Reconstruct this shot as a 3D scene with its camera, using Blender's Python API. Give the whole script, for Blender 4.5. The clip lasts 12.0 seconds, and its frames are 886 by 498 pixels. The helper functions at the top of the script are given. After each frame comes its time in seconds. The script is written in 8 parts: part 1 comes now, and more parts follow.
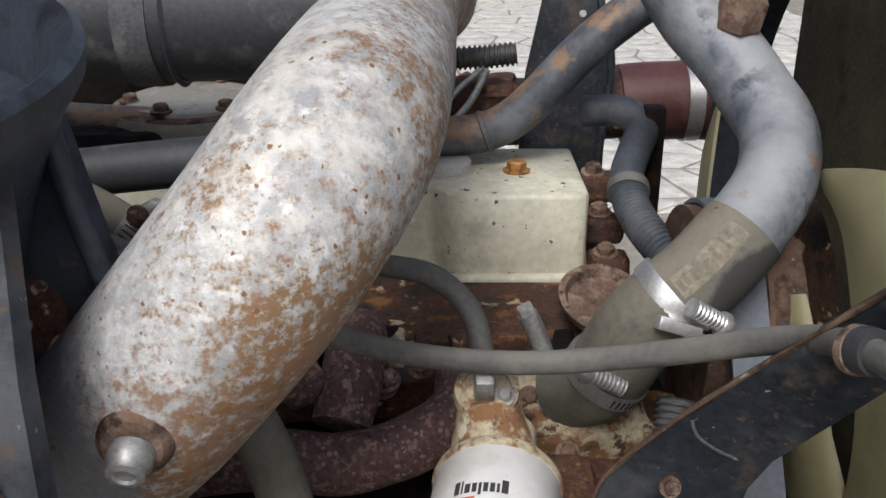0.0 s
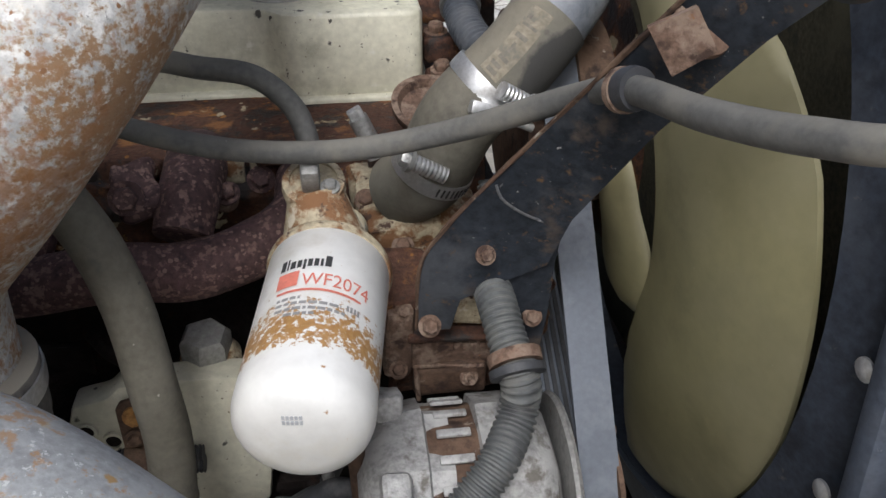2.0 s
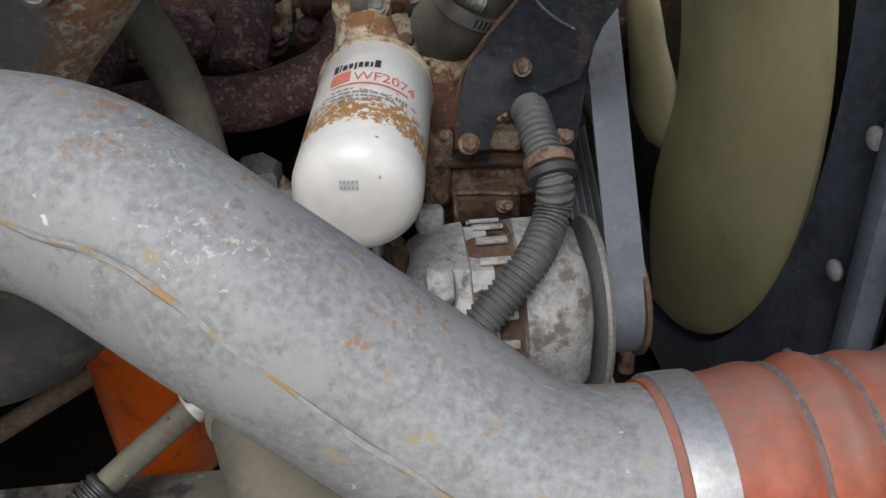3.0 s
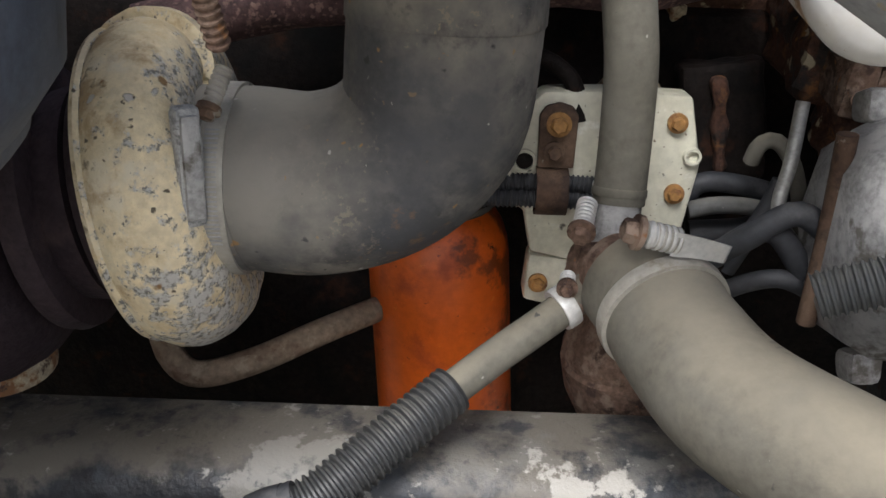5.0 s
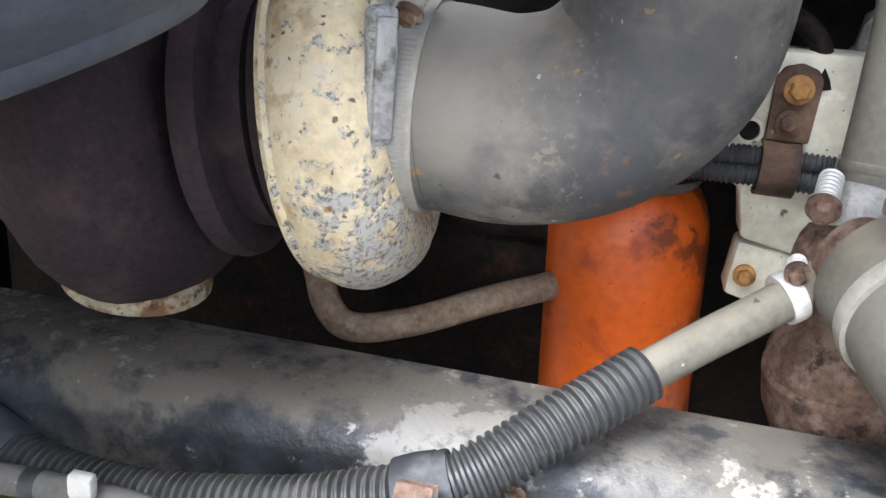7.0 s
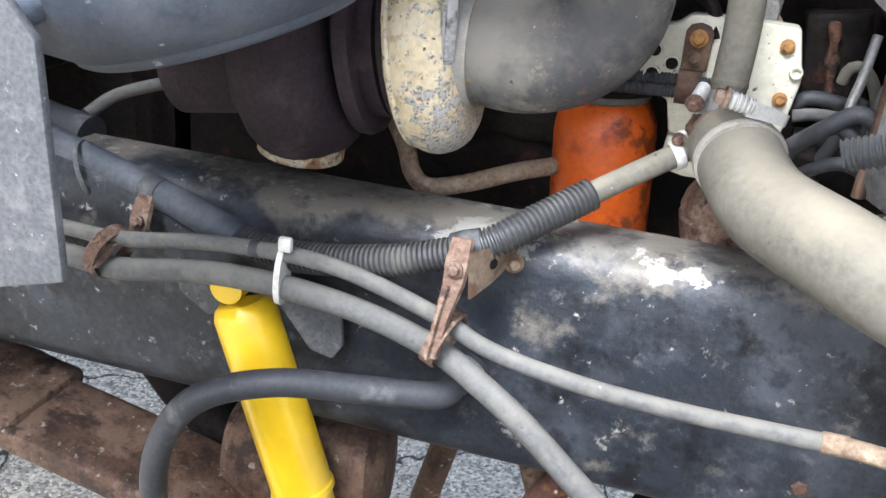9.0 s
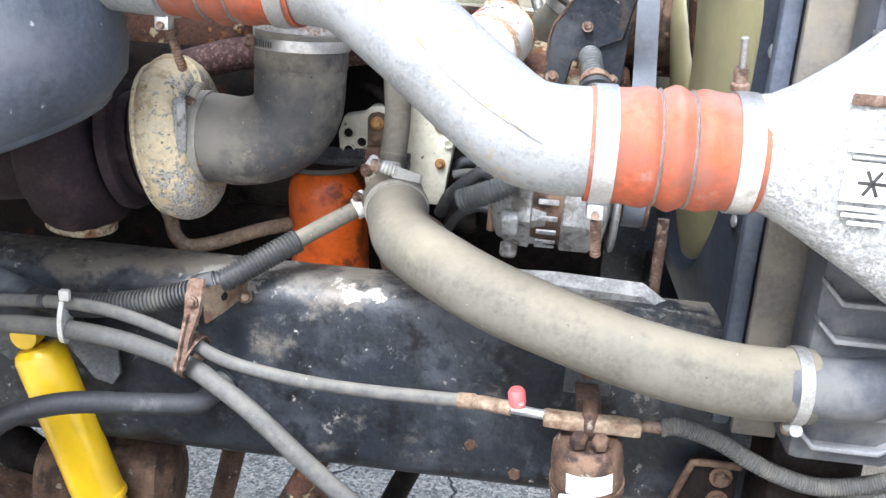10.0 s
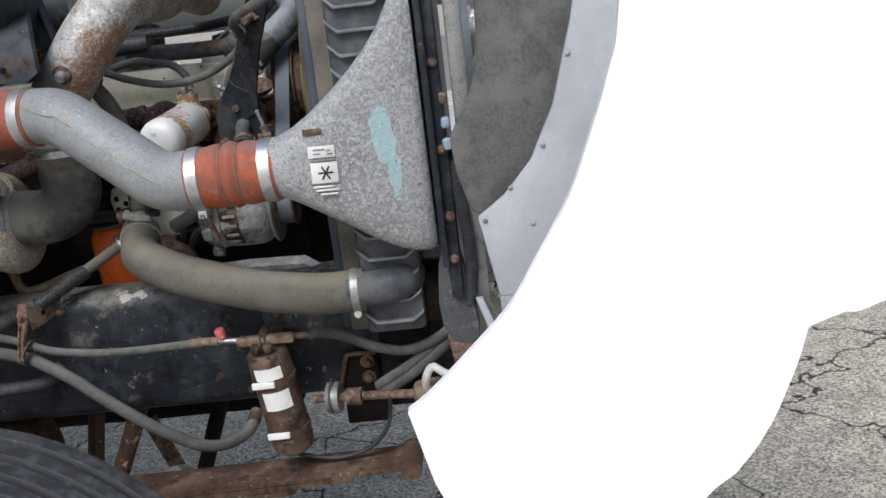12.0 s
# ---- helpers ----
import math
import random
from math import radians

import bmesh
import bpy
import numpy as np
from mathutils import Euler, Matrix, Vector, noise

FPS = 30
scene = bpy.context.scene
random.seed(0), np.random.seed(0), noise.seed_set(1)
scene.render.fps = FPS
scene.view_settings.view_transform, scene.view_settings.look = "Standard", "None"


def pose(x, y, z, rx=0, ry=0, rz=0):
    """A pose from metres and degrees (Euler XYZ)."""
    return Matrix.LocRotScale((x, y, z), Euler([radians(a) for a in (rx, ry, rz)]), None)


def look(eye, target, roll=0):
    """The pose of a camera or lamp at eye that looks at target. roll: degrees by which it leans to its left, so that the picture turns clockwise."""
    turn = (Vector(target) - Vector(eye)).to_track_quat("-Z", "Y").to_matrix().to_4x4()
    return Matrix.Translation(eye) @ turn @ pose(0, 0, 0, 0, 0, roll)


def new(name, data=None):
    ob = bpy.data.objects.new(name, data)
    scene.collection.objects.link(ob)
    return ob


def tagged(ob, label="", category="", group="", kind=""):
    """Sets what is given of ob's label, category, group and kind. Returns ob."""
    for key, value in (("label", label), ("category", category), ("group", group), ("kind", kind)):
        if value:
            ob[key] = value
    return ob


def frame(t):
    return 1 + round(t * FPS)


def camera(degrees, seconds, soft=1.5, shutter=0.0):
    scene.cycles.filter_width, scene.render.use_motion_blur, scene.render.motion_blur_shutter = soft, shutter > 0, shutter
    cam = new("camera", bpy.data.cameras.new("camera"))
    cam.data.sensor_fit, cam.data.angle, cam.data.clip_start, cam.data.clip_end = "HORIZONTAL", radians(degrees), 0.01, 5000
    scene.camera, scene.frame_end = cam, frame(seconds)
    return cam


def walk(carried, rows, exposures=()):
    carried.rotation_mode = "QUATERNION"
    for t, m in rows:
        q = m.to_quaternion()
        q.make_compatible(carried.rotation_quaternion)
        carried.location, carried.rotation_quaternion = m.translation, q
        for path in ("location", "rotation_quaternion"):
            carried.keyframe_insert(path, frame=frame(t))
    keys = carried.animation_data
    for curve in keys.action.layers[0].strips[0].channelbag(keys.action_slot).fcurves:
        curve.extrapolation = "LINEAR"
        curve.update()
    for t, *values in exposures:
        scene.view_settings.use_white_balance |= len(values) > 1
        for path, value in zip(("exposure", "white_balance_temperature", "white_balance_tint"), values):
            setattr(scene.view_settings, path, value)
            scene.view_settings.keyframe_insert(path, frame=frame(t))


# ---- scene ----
cam = camera(52.0, 12.0)
METRES, EYE, TILT, LEAN, TURN = 2.5, 1.85, -22.0, 0.0, 0.0
ROWS = [
    (0.0, 0.0, 0.0, 0.0, 0.0, 0.0, -0.0),
    (0.5, 0.0057, -0.0075, -0.0033, -4.67, -0.08, 1.45),
    (1.0, 0.014, -0.0123, -0.0116, -6.92, -2.18, 3.0),
    (1.5, 0.0163, -0.0127, -0.019, -7.54, -5.91, 3.41),
    (2.0, 0.0192, -0.0142, -0.0269, -6.83, -7.45, 3.1),
    (2.5, 0.0216, -0.023, -0.0442, -5.93, -6.87, 2.71),
    (3.0, 0.0084, -0.0406, -0.0729, -5.41, -9.02, 3.38),
    (3.5, -0.0186, -0.0505, -0.1039, -3.55, -7.47, 1.42),
    (5.5, -0.0929, 0.0394, -0.1609, 1.06, 1.56, -2.75),
    (6.0, -0.0952, 0.0528, -0.1632, 2.47, 0.43, -4.18),
    (6.5, -0.0958, 0.055, -0.1656, 5.14, 0.2, -6.51),
    (7.0, -0.0955, 0.0458, -0.1704, 9.19, 0.73, -9.2),
    (9.0, -0.054, -0.1095, -0.2081, 13.1, -1.79, -10.51),
    (9.5, 0.0072, -0.158, -0.2111, 12.3, -0.03, -9.91),
    (10.0, 0.0393, -0.2241, -0.2169, 4.77, 3.94, -5.91),
    (10.5, 0.0711, -0.2956, -0.227, -0.37, 4.94, -0.84),
    (11.0, 0.1138, -0.3692, -0.241, 0.22, 5.6, 2.37),
    (11.5, 0.1843, -0.4533, -0.2717, 2.51, 5.98, 4.24),
    (12.0, 0.2654, -0.502, -0.2893, 3.82, 6.78, 5.54),
]
EXPOSURES = [(0.0, 0.46, 6500, 10), (1.0, 0.42, 6400, 10), (2.0, 0.48, 6350, 10), (3.0, 0.13, 6450, 10), (3.7, -0.05, 6450, 10), (5.3, 1.30, 6250, 10), (5.5, 1.45, 6200, 10), (6.0, 1.76, 6080, 10), (6.5, 2.03, 5980, 10), (7.2, 2.17, 5920, 10), (8.8, 2.17, 5920, 10), (9.5, 2.31, 5880, 10), (10.0, 2.08, 5920, 10), (10.5, 1.68, 5960, 10), (11.0, 1.26, 6040, 10), (11.5, 0.79, 6040, 10), (12.0, 0.22, 6120, 10)]
walk(cam, [(t, pose(0, 0, EYE, TILT, LEAN, TURN) @ pose(METRES * x, METRES * y, METRES * z, 90 + pitch, roll, yaw)) for t, x, y, z, yaw, pitch, roll in ROWS], EXPOSURES)

# ---- world and light: bright overcast ----
SUN_EL, SUN_AZ = 50.0, 195.0
world = bpy.data.worlds.new("overcast_sky")
scene.world = world
world.use_nodes = True
wn, wl = world.node_tree.nodes, world.node_tree.links
sky = wn.new("ShaderNodeTexSky")
sky.sky_type, sky.sun_disc = "NISHITA", False
sky.sun_elevation, sky.sun_rotation = radians(SUN_EL), radians(SUN_AZ)
sky.air_density, sky.dust_density = 1.0, 4.0
pale = wn.new("ShaderNodeHueSaturation")
pale.inputs["Saturation"].default_value = 0.75
wl.new(sky.outputs["Color"], pale.inputs["Color"])
wl.new(pale.outputs["Color"], wn["Background"].inputs["Color"])
wn["Background"].inputs["Strength"].default_value = 0.115
sun_data = bpy.data.lights.new("sun", "SUN")
sun_data.energy, sun_data.angle, sun_data.color = 1.5, radians(22), (0.975, 0.985, 1.0)
sun = new("sun", sun_data)
sun.matrix_world = look((0, 0, 0), (-math.sin(radians(SUN_AZ)) * math.cos(radians(SUN_EL)), -math.cos(radians(SUN_AZ)) * math.cos(radians(SUN_EL)), -math.sin(radians(SUN_EL))))


# ---- materials ----
def surface(name, base, rough=0.7, metal=0.0, grain=(250, 0.25), layers=(), bump=((300, 0.2),), spec=0.5, coat=0.0, cloud=0.18):
    """A procedural surface. grain: scale and strength of the fine tone. layers: (colour, scale, low, high, roughness, detail, metal) laid over one
    another where a noise passes from low to high. bump: (scale, strength) pairs."""
    m = bpy.data.materials.new(name)
    m.use_nodes = True
    n, l = m.node_tree.nodes, m.node_tree.links
    p = n["Principled BSDF"]
    at = n.new("ShaderNodeTexCoord").outputs["Object"]

    def noise_at(scale, detail=6.0, roughness=0.6, shift=0.0):
        t = n.new("ShaderNodeTexNoise")
        t.inputs["Scale"].default_value, t.inputs["Detail"].default_value, t.inputs["Roughness"].default_value = scale, detail, roughness
        if shift:
            v = n.new("ShaderNodeVectorMath")
            v.inputs[1].default_value = (shift, shift * 0.7, -shift)
            l.new(at, v.inputs[0])
            l.new(v.outputs[0], t.inputs["Vector"])
        else:
            l.new(at, t.inputs["Vector"])
        return t.outputs["Fac"]

    def ramp(value, low, high, a, b):
        r = n.new("ShaderNodeMapRange")
        r.inputs["From Min"].default_value, r.inputs["From Max"].default_value = low, high
        r.inputs["To Min"].default_value, r.inputs["To Max"].default_value = a, b
        l.new(value, r.inputs["Value"])
        return r.outputs["Result"]

    tone = n.new("ShaderNodeMix")
    tone.data_type, tone.blend_type = "RGBA", "MULTIPLY"
    tone.inputs["Factor"].default_value = 1.0
    tone.inputs["A"].default_value = (*base, 1)
    l.new(ramp(noise_at(grain[0]), 0.3, 0.7, 1 - grain[1], 1 + grain[1]), tone.inputs["B"])
    colour = tone.outputs["Result"]
    broad = n.new("ShaderNodeMix")
    broad.data_type, broad.blend_type = "RGBA", "MULTIPLY"
    broad.inputs["Factor"].default_value = 1.0
    l.new(colour, broad.inputs["A"])
    l.new(ramp(noise_at(9, 3, 0.5, 3.1), 0.3, 0.7, 1 - cloud, 1 + cloud), broad.inputs["B"])
    colour = broad.outputs["Result"]
    rough_now, metal_now = None, None
    for i, (c, scale, low, high, r, detail, mt) in enumerate(layers):
        f = ramp(noise_at(scale, detail, 0.65, 1.7 * (i + 1)), low, high, 0, 1)
        mix = n.new("ShaderNodeMix")
        mix.data_type = "RGBA"
        l.new(f, mix.inputs["Factor"])
        l.new(colour, mix.inputs["A"])
        mix.inputs["B"].default_value = (*c, 1)
        colour = mix.outputs["Result"]
        for which, value in (("r", r), ("m", mt)):
            g = n.new("ShaderNodeMix")
            l.new(f, g.inputs["Factor"])
            before = rough_now if which == "r" else metal_now
            if before is None:
                g.inputs["A"].default_value = rough if which == "r" else metal
            else:
                l.new(before, g.inputs["A"])
            g.inputs["B"].default_value = value
            if which == "r":
                rough_now = g.outputs["Result"]
            else:
                metal_now = g.outputs["Result"]
    l.new(colour, p.inputs["Base Color"])
    if rough_now is None:
        vary = ramp(noise_at(40, 4, 0.6, 5.0), 0.3, 0.7, max(rough - 0.12, 0.05), min(rough + 0.12, 1))
        l.new(vary, p.inputs["Roughness"])
        p.inputs["Metallic"].default_value = metal
    else:
        l.new(rough_now, p.inputs["Roughness"])
        l.new(metal_now, p.inputs["Metallic"])
    p.inputs["Specular IOR Level"].default_value = spec
    p.inputs["Coat Weight"].default_value = coat
    normal = None
    for i, (scale, strength) in enumerate(bump):
        b = n.new("ShaderNodeBump")
        b.inputs["Strength"].default_value, b.inputs["Distance"].default_value = strength, 0.35 / scale
        l.new(noise_at(scale, 5, 0.6, 0.9 * i), b.inputs["Height"])
        if normal:
            l.new(normal, b.inputs["Normal"])
        normal = b.outputs["Normal"]
    if normal:
        l.new(normal, p.inputs["Normal"])
    return m


GALV = surface("aluminised_steel_rusty", (0.44, 0.445, 0.445), 0.5, 0.15, (170, 0.25), [((0.31, 0.315, 0.32), 20, 0.50, 0.62, 0.6, 8, 0.1), ((0.62, 0.62, 0.61), 60, 0.55, 0.63, 0.5, 8, 0.1), ((0.22, 0.22, 0.22), 190, 0.62, 0.67, 0.7, 6, 0.1)], ((380, 0.5), (110, 0.35)))
ALPIPE = surface("grey_aluminium_pipe", (0.265, 0.275, 0.28), 0.62, 0.15, (230, 0.25), [((0.31, 0.32, 0.325), 26, 0.50, 0.62, 0.6, 8, 0.2), ((0.215, 0.22, 0.225), 75, 0.56, 0.66, 0.7, 8, 0.1), ((0.33, 0.28, 0.19), 55, 0.62, 0.69, 0.8, 8, 0)], ((400, 0.25), (60, 0.12)), cloud=0.08)
CAST = surface("corroded_cast_aluminium", (0.33, 0.335, 0.335), 0.68, 0.2, (330, 0.35), [((0.44, 0.445, 0.445), 150, 0.50, 0.57, 0.6, 4, 0.2), ((0.24, 0.24, 0.24), 120, 0.56, 0.62, 0.85, 4, 0)], ((170, 1.0), (90, 0.8)))
SILICONE = surface("dusty_orange_silicone", (0.34, 0.078, 0.033), 0.6, 0, (120, 0.25), [((0.22, 0.085, 0.058), 16, 0.45, 0.62, 0.85, 7, 0), ((0.28, 0.20, 0.165), 30, 0.60, 0.72, 0.95, 7, 0)], ((300, 0.12), (40, 0.08)))
RUBBER = surface("dusty_olive_rubber", (0.112, 0.104, 0.083), 0.8, 0, (150, 0.2), [((0.15, 0.142, 0.118), 11, 0.48, 0.66, 0.95, 7, 0), ((0.06, 0.058, 0.052), 30, 0.62, 0.74, 0.75, 7, 0), ((0.32, 0.31, 0.27), 170, 0.735, 0.765, 0.9, 5, 0), ((0.04, 0.04, 0.036), 95, 0.70, 0.74, 0.8, 6, 0)], ((350, 0.16), (30, 0.08)))
RUBBERGREY = surface("dusty_grey_rubber", (0.085, 0.085, 0.082), 0.72, 0, (180, 0.22), [((0.15, 0.143, 0.125), 18, 0.50, 0.66, 0.95, 7, 0), ((0.4, 0.4, 0.37), 150, 0.73, 0.76, 0.9, 6, 0), ((0.035, 0.035, 0.034), 60, 0.64, 0.72, 0.7, 6, 0)], ((400, 0.2),))
CONDUIT = surface("dark_corrugated_plastic", (0.040, 0.041, 0.042), 0.48, 0, (180, 0.22), [((0.095, 0.092, 0.082), 16, 0.55, 0.70, 0.85, 7, 0), ((0.25, 0.25, 0.24), 150, 0.745, 0.775, 0.9, 6, 0)], ((400, 0.1),))
CONDUITGREY = surface("dusty_grey_corrugated_plastic", (0.080, 0.086, 0.088), 0.6, 0, (180, 0.22), [((0.135, 0.135, 0.125), 20, 0.50, 0.66, 0.85, 7, 0), ((0.045, 0.047, 0.05), 30, 0.58, 0.70, 0.6, 7, 0)], ((400, 0.1),))
RUBBERBLACK = surface("black_rubber", (0.035, 0.037, 0.042), 0.6, 0, (200, 0.25), [((0.12, 0.12, 0.12), 30, 0.56, 0.72, 0.9, 7, 0)], ((400, 0.15),))
ELBOW = surface("dusty_black_rubber_elbow", (0.07, 0.07, 0.072), 0.7, 0, (200, 0.2), [((0.19, 0.175, 0.15), 9, 0.44, 0.62, 0.95, 6, 0), ((0.45, 0.45, 0.42), 130, 0.71, 0.75, 0.9, 7, 0), ((0.16, 0.11, 0.06), 40, 0.68, 0.76, 0.9, 7, 0)], ((350, 0.15), (50, 0.12)))
IRON = surface("rusty_cast_iron", (0.075, 0.034, 0.021), 0.85, 0.1, (200, 0.5), [((0.22, 0.10, 0.036), 34, 0.56, 0.66, 0.95, 9, 0), ((0.42, 0.35, 0.22), 26, 0.62, 0.66, 0.7, 9, 0), ((0.014, 0.010, 0.009), 22, 0.53, 0.60, 0.6, 8, 0), ((0.34, 0.19, 0.05), 70, 0.66, 0.71, 0.95, 7, 0)], ((220, 0.8), (70, 0.8)))
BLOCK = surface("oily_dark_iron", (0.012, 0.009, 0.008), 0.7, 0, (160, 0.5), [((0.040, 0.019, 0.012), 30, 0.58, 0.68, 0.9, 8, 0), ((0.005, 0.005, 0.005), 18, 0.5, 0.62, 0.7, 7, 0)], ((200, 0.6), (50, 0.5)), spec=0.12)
MANIFOLD = surface("purple_brown_scaled_iron", (0.085, 0.046, 0.046), 0.75, 0.1, (200, 0.4), [((0.20, 0.125, 0.105), 130, 0.53, 0.60, 0.9, 5, 0), ((0.030, 0.018, 0.020), 60, 0.60, 0.70, 0.8, 6, 0.1)], ((170, 0.6), (60, 0.35)))
TURBINE = surface("dark_scaled_turbine_iron", (0.030, 0.019, 0.024), 0.8, 0.2, (200, 0.4), [((0.065, 0.040, 0.042), 24, 0.54, 0.70, 0.9, 6, 0)], ((170, 0.4), (40, 0.3)))
CREAM = surface("chipped_cream_paint", (0.58, 0.565, 0.455), 0.42, 0, (130, 0.12), [((0.38, 0.365, 0.28), 14, 0.52, 0.70, 0.55, 8, 0), ((0.66, 0.65, 0.58), 40, 0.62, 0.72, 0.4, 7, 0), ((0.075, 0.07, 0.06), 62, 0.665, 0.685, 0.7, 5, 0), ((0.23, 0.13, 0.06), 42, 0.70, 0.74, 0.9, 7, 0), ((0.12, 0.11, 0.09), 180, 0.70, 0.73, 0.7, 4, 0)], ((300, 0.15), (60, 0.15)))
CREAMCAST = surface("corroded_cream_casting", (0.66, 0.565, 0.375), 0.6, 0, (150, 0.15), [((0.56, 0.44, 0.25), 22, 0.54, 0.66, 0.7, 8, 0), ((0.70, 0.63, 0.47), 30, 0.54, 0.64, 0.65, 7, 0)], ((200, 0.5), (60, 0.5)))
FRAME = surface("worn_black_frame_paint", (0.021, 0.024, 0.029), 0.42, 0, (140, 0.4), [((0.052, 0.059, 0.070), 9, 0.48, 0.64, 0.5, 9, 0), ((0.010, 0.010, 0.012), 18, 0.52, 0.64, 0.45, 9, 0), ((0.085, 0.088, 0.094), 40, 0.60, 0.70, 0.8, 9, 0)], ((220, 0.25), (40, 0.3)), spec=0.35)
NAVY = surface("chipped_blue_black_paint", (0.020, 0.024, 0.031), 0.6, 0, (140, 0.4), [((0.055, 0.060, 0.068), 12, 0.49, 0.62, 0.55, 9, 0), ((0.085, 0.066, 0.052), 20, 0.56, 0.70, 0.9, 9, 0), ((0.115, 0.072, 0.04), 80, 0.60, 0.70, 0.9, 8, 0), ((0.18, 0.18, 0.175), 130, 0.67, 0.71, 0.8, 6, 0)], ((220, 0.2), (50, 0.2)), spec=0.22)
SHROUDNAVY = surface("scratched_navy_sheet", (0.026, 0.032, 0.044), 0.5, 0, (140, 0.35), [((0.050, 0.058, 0.072), 8, 0.48, 0.62, 0.6, 9, 0), ((0.012, 0.014, 0.018), 20, 0.54, 0.66, 0.5, 8, 0), ((0.11, 0.10, 0.09), 40, 0.62, 0.70, 0.8, 9, 0)], ((220, 0.15), (40, 0.15)), spec=0.3)
ZINC = surface("pale_zinc_plate", (0.50, 0.50, 0.485), 0.45, 0.25, (250, 0.15), [((0.45, 0.44, 0.41), 40, 0.54, 0.64, 0.6, 7, 0.1)], ((350, 0.15),))
NECK = surface("rust_stained_cream_casting", (0.42, 0.36, 0.25), 0.7, 0, (180, 0.3), [((0.20, 0.10, 0.045), 38, 0.48, 0.56, 0.9, 9, 0), ((0.07, 0.04, 0.028), 60, 0.57, 0.63, 0.9, 8, 0), ((0.55, 0.50, 0.40), 50, 0.60, 0.66, 0.6, 8, 0)], ((220, 0.7), (80, 0.6)))
DUSTYBLUE = surface("dusty_blue_grey_paint", (0.064, 0.077, 0.102), 0.55, 0, (150, 0.25), [((0.12, 0.13, 0.15), 9, 0.46, 0.68, 0.75, 9, 0), ((0.035, 0.042, 0.058), 20, 0.58, 0.70, 0.5, 8, 0), ((0.34, 0.35, 0.36), 90, 0.69, 0.74, 0.85, 8, 0)], ((220, 0.15), (40, 0.12)))
STEELBLUE = surface("scuffed_blue_steel", (0.115, 0.13, 0.155), 0.5, 0.1, (150, 0.25), [((0.24, 0.255, 0.28), 14, 0.46, 0.60, 0.6, 9, 0.1), ((0.05, 0.06, 0.078), 24, 0.56, 0.66, 0.5, 8, 0), ((0.16, 0.10, 0.06), 30, 0.62, 0.70, 0.9, 9, 0)], ((220, 0.2), (40, 0.15)))
TUBESTEEL = surface("rust_streaked_black_tube", (0.055, 0.063, 0.078), 0.5, 0, (150, 0.3), [((0.12, 0.13, 0.145), 16, 0.48, 0.62, 0.7, 9, 0), ((0.03, 0.036, 0.046), 24, 0.54, 0.66, 0.5, 8, 0)], ((220, 0.2), (50, 0.15)))
NAVYHOSE = surface("blue_black_hose_rubber", (0.045, 0.052, 0.065), 0.6, 0, (180, 0.25), [((0.10, 0.108, 0.12), 18, 0.50, 0.66, 0.8, 8, 0)], ((350, 0.15),))
OLIVE = surface("dusty_olive_plastic", (0.190, 0.174, 0.094), 0.5, 0, (90, 0.06), [((0.235, 0.216, 0.132), 6, 0.44, 0.70, 0.7, 5, 0), ((0.145, 0.130, 0.072), 9, 0.54, 0.76, 0.6, 5, 0)], ((300, 0.08),))
SHROUD = surface("dusty_shroud_sheet", (0.13, 0.12, 0.105), 0.75, 0, (160, 0.2), [((0.20, 0.18, 0.14), 14, 0.48, 0.66, 0.9, 7, 0)], ((300, 0.1),))
PLASTIC = surface("black_radiator_plastic", (0.05, 0.055, 0.066), 0.5, 0, (200, 0.2), [((0.12, 0.122, 0.125), 18, 0.48, 0.62, 0.9, 7, 0)], ((300, 0.1),))
STEEL = surface("bright_band_steel", (0.56, 0.565, 0.57), 0.36, 0.8, (300, 0.15), [((0.36, 0.35, 0.33), 30, 0.54, 0.68, 0.55, 8, 0.5), ((0.30, 0.20, 0.12), 90, 0.68, 0.73, 0.8, 7, 0)], ((400, 0.1),))
GREYSTEEL = surface("dull_zinc_steel", (0.34, 0.34, 0.33), 0.45, 0.6, (250, 0.25), [((0.20, 0.195, 0.185), 30, 0.52, 0.66, 0.7, 8, 0.3), ((0.24, 0.12, 0.055), 60, 0.65, 0.72, 0.9, 7, 0)], ((350, 0.25),))
RUSTY = surface("brown_rust", (0.130, 0.084, 0.062), 0.9, 0, (200, 0.4), [((0.23, 0.17, 0.132), 50, 0.48, 0.60, 0.95, 9, 0), ((0.055, 0.035, 0.028), 45, 0.54, 0.62, 0.9, 8, 0), ((0.21, 0.105, 0.05), 70, 0.63, 0.69, 0.95, 8, 0)], ((260, 0.6), (80, 0.5)), spec=0.2)
BROWNSTEEL = surface("brown_rusted_steel", (0.085, 0.052, 0.036), 0.75, 0.1, (160, 0.35), [((0.16, 0.105, 0.072), 16, 0.48, 0.60, 0.9, 9, 0), ((0.035, 0.022, 0.017), 26, 0.52, 0.62, 0.7, 8, 0), ((0.28, 0.25, 0.21), 60, 0.62, 0.68, 0.9, 8, 0)], ((240, 0.4), (40, 0.35)), spec=0.3)
DUSTYBAND = surface("dust_covered_band", (0.30, 0.285, 0.25), 0.6, 0.15, (220, 0.15), [((0.38, 0.365, 0.33), 30, 0.5, 0.64, 0.6, 7, 0.2), ((0.20, 0.17, 0.13), 40, 0.58, 0.68, 0.8, 7, 0)], ((300, 0.15),))
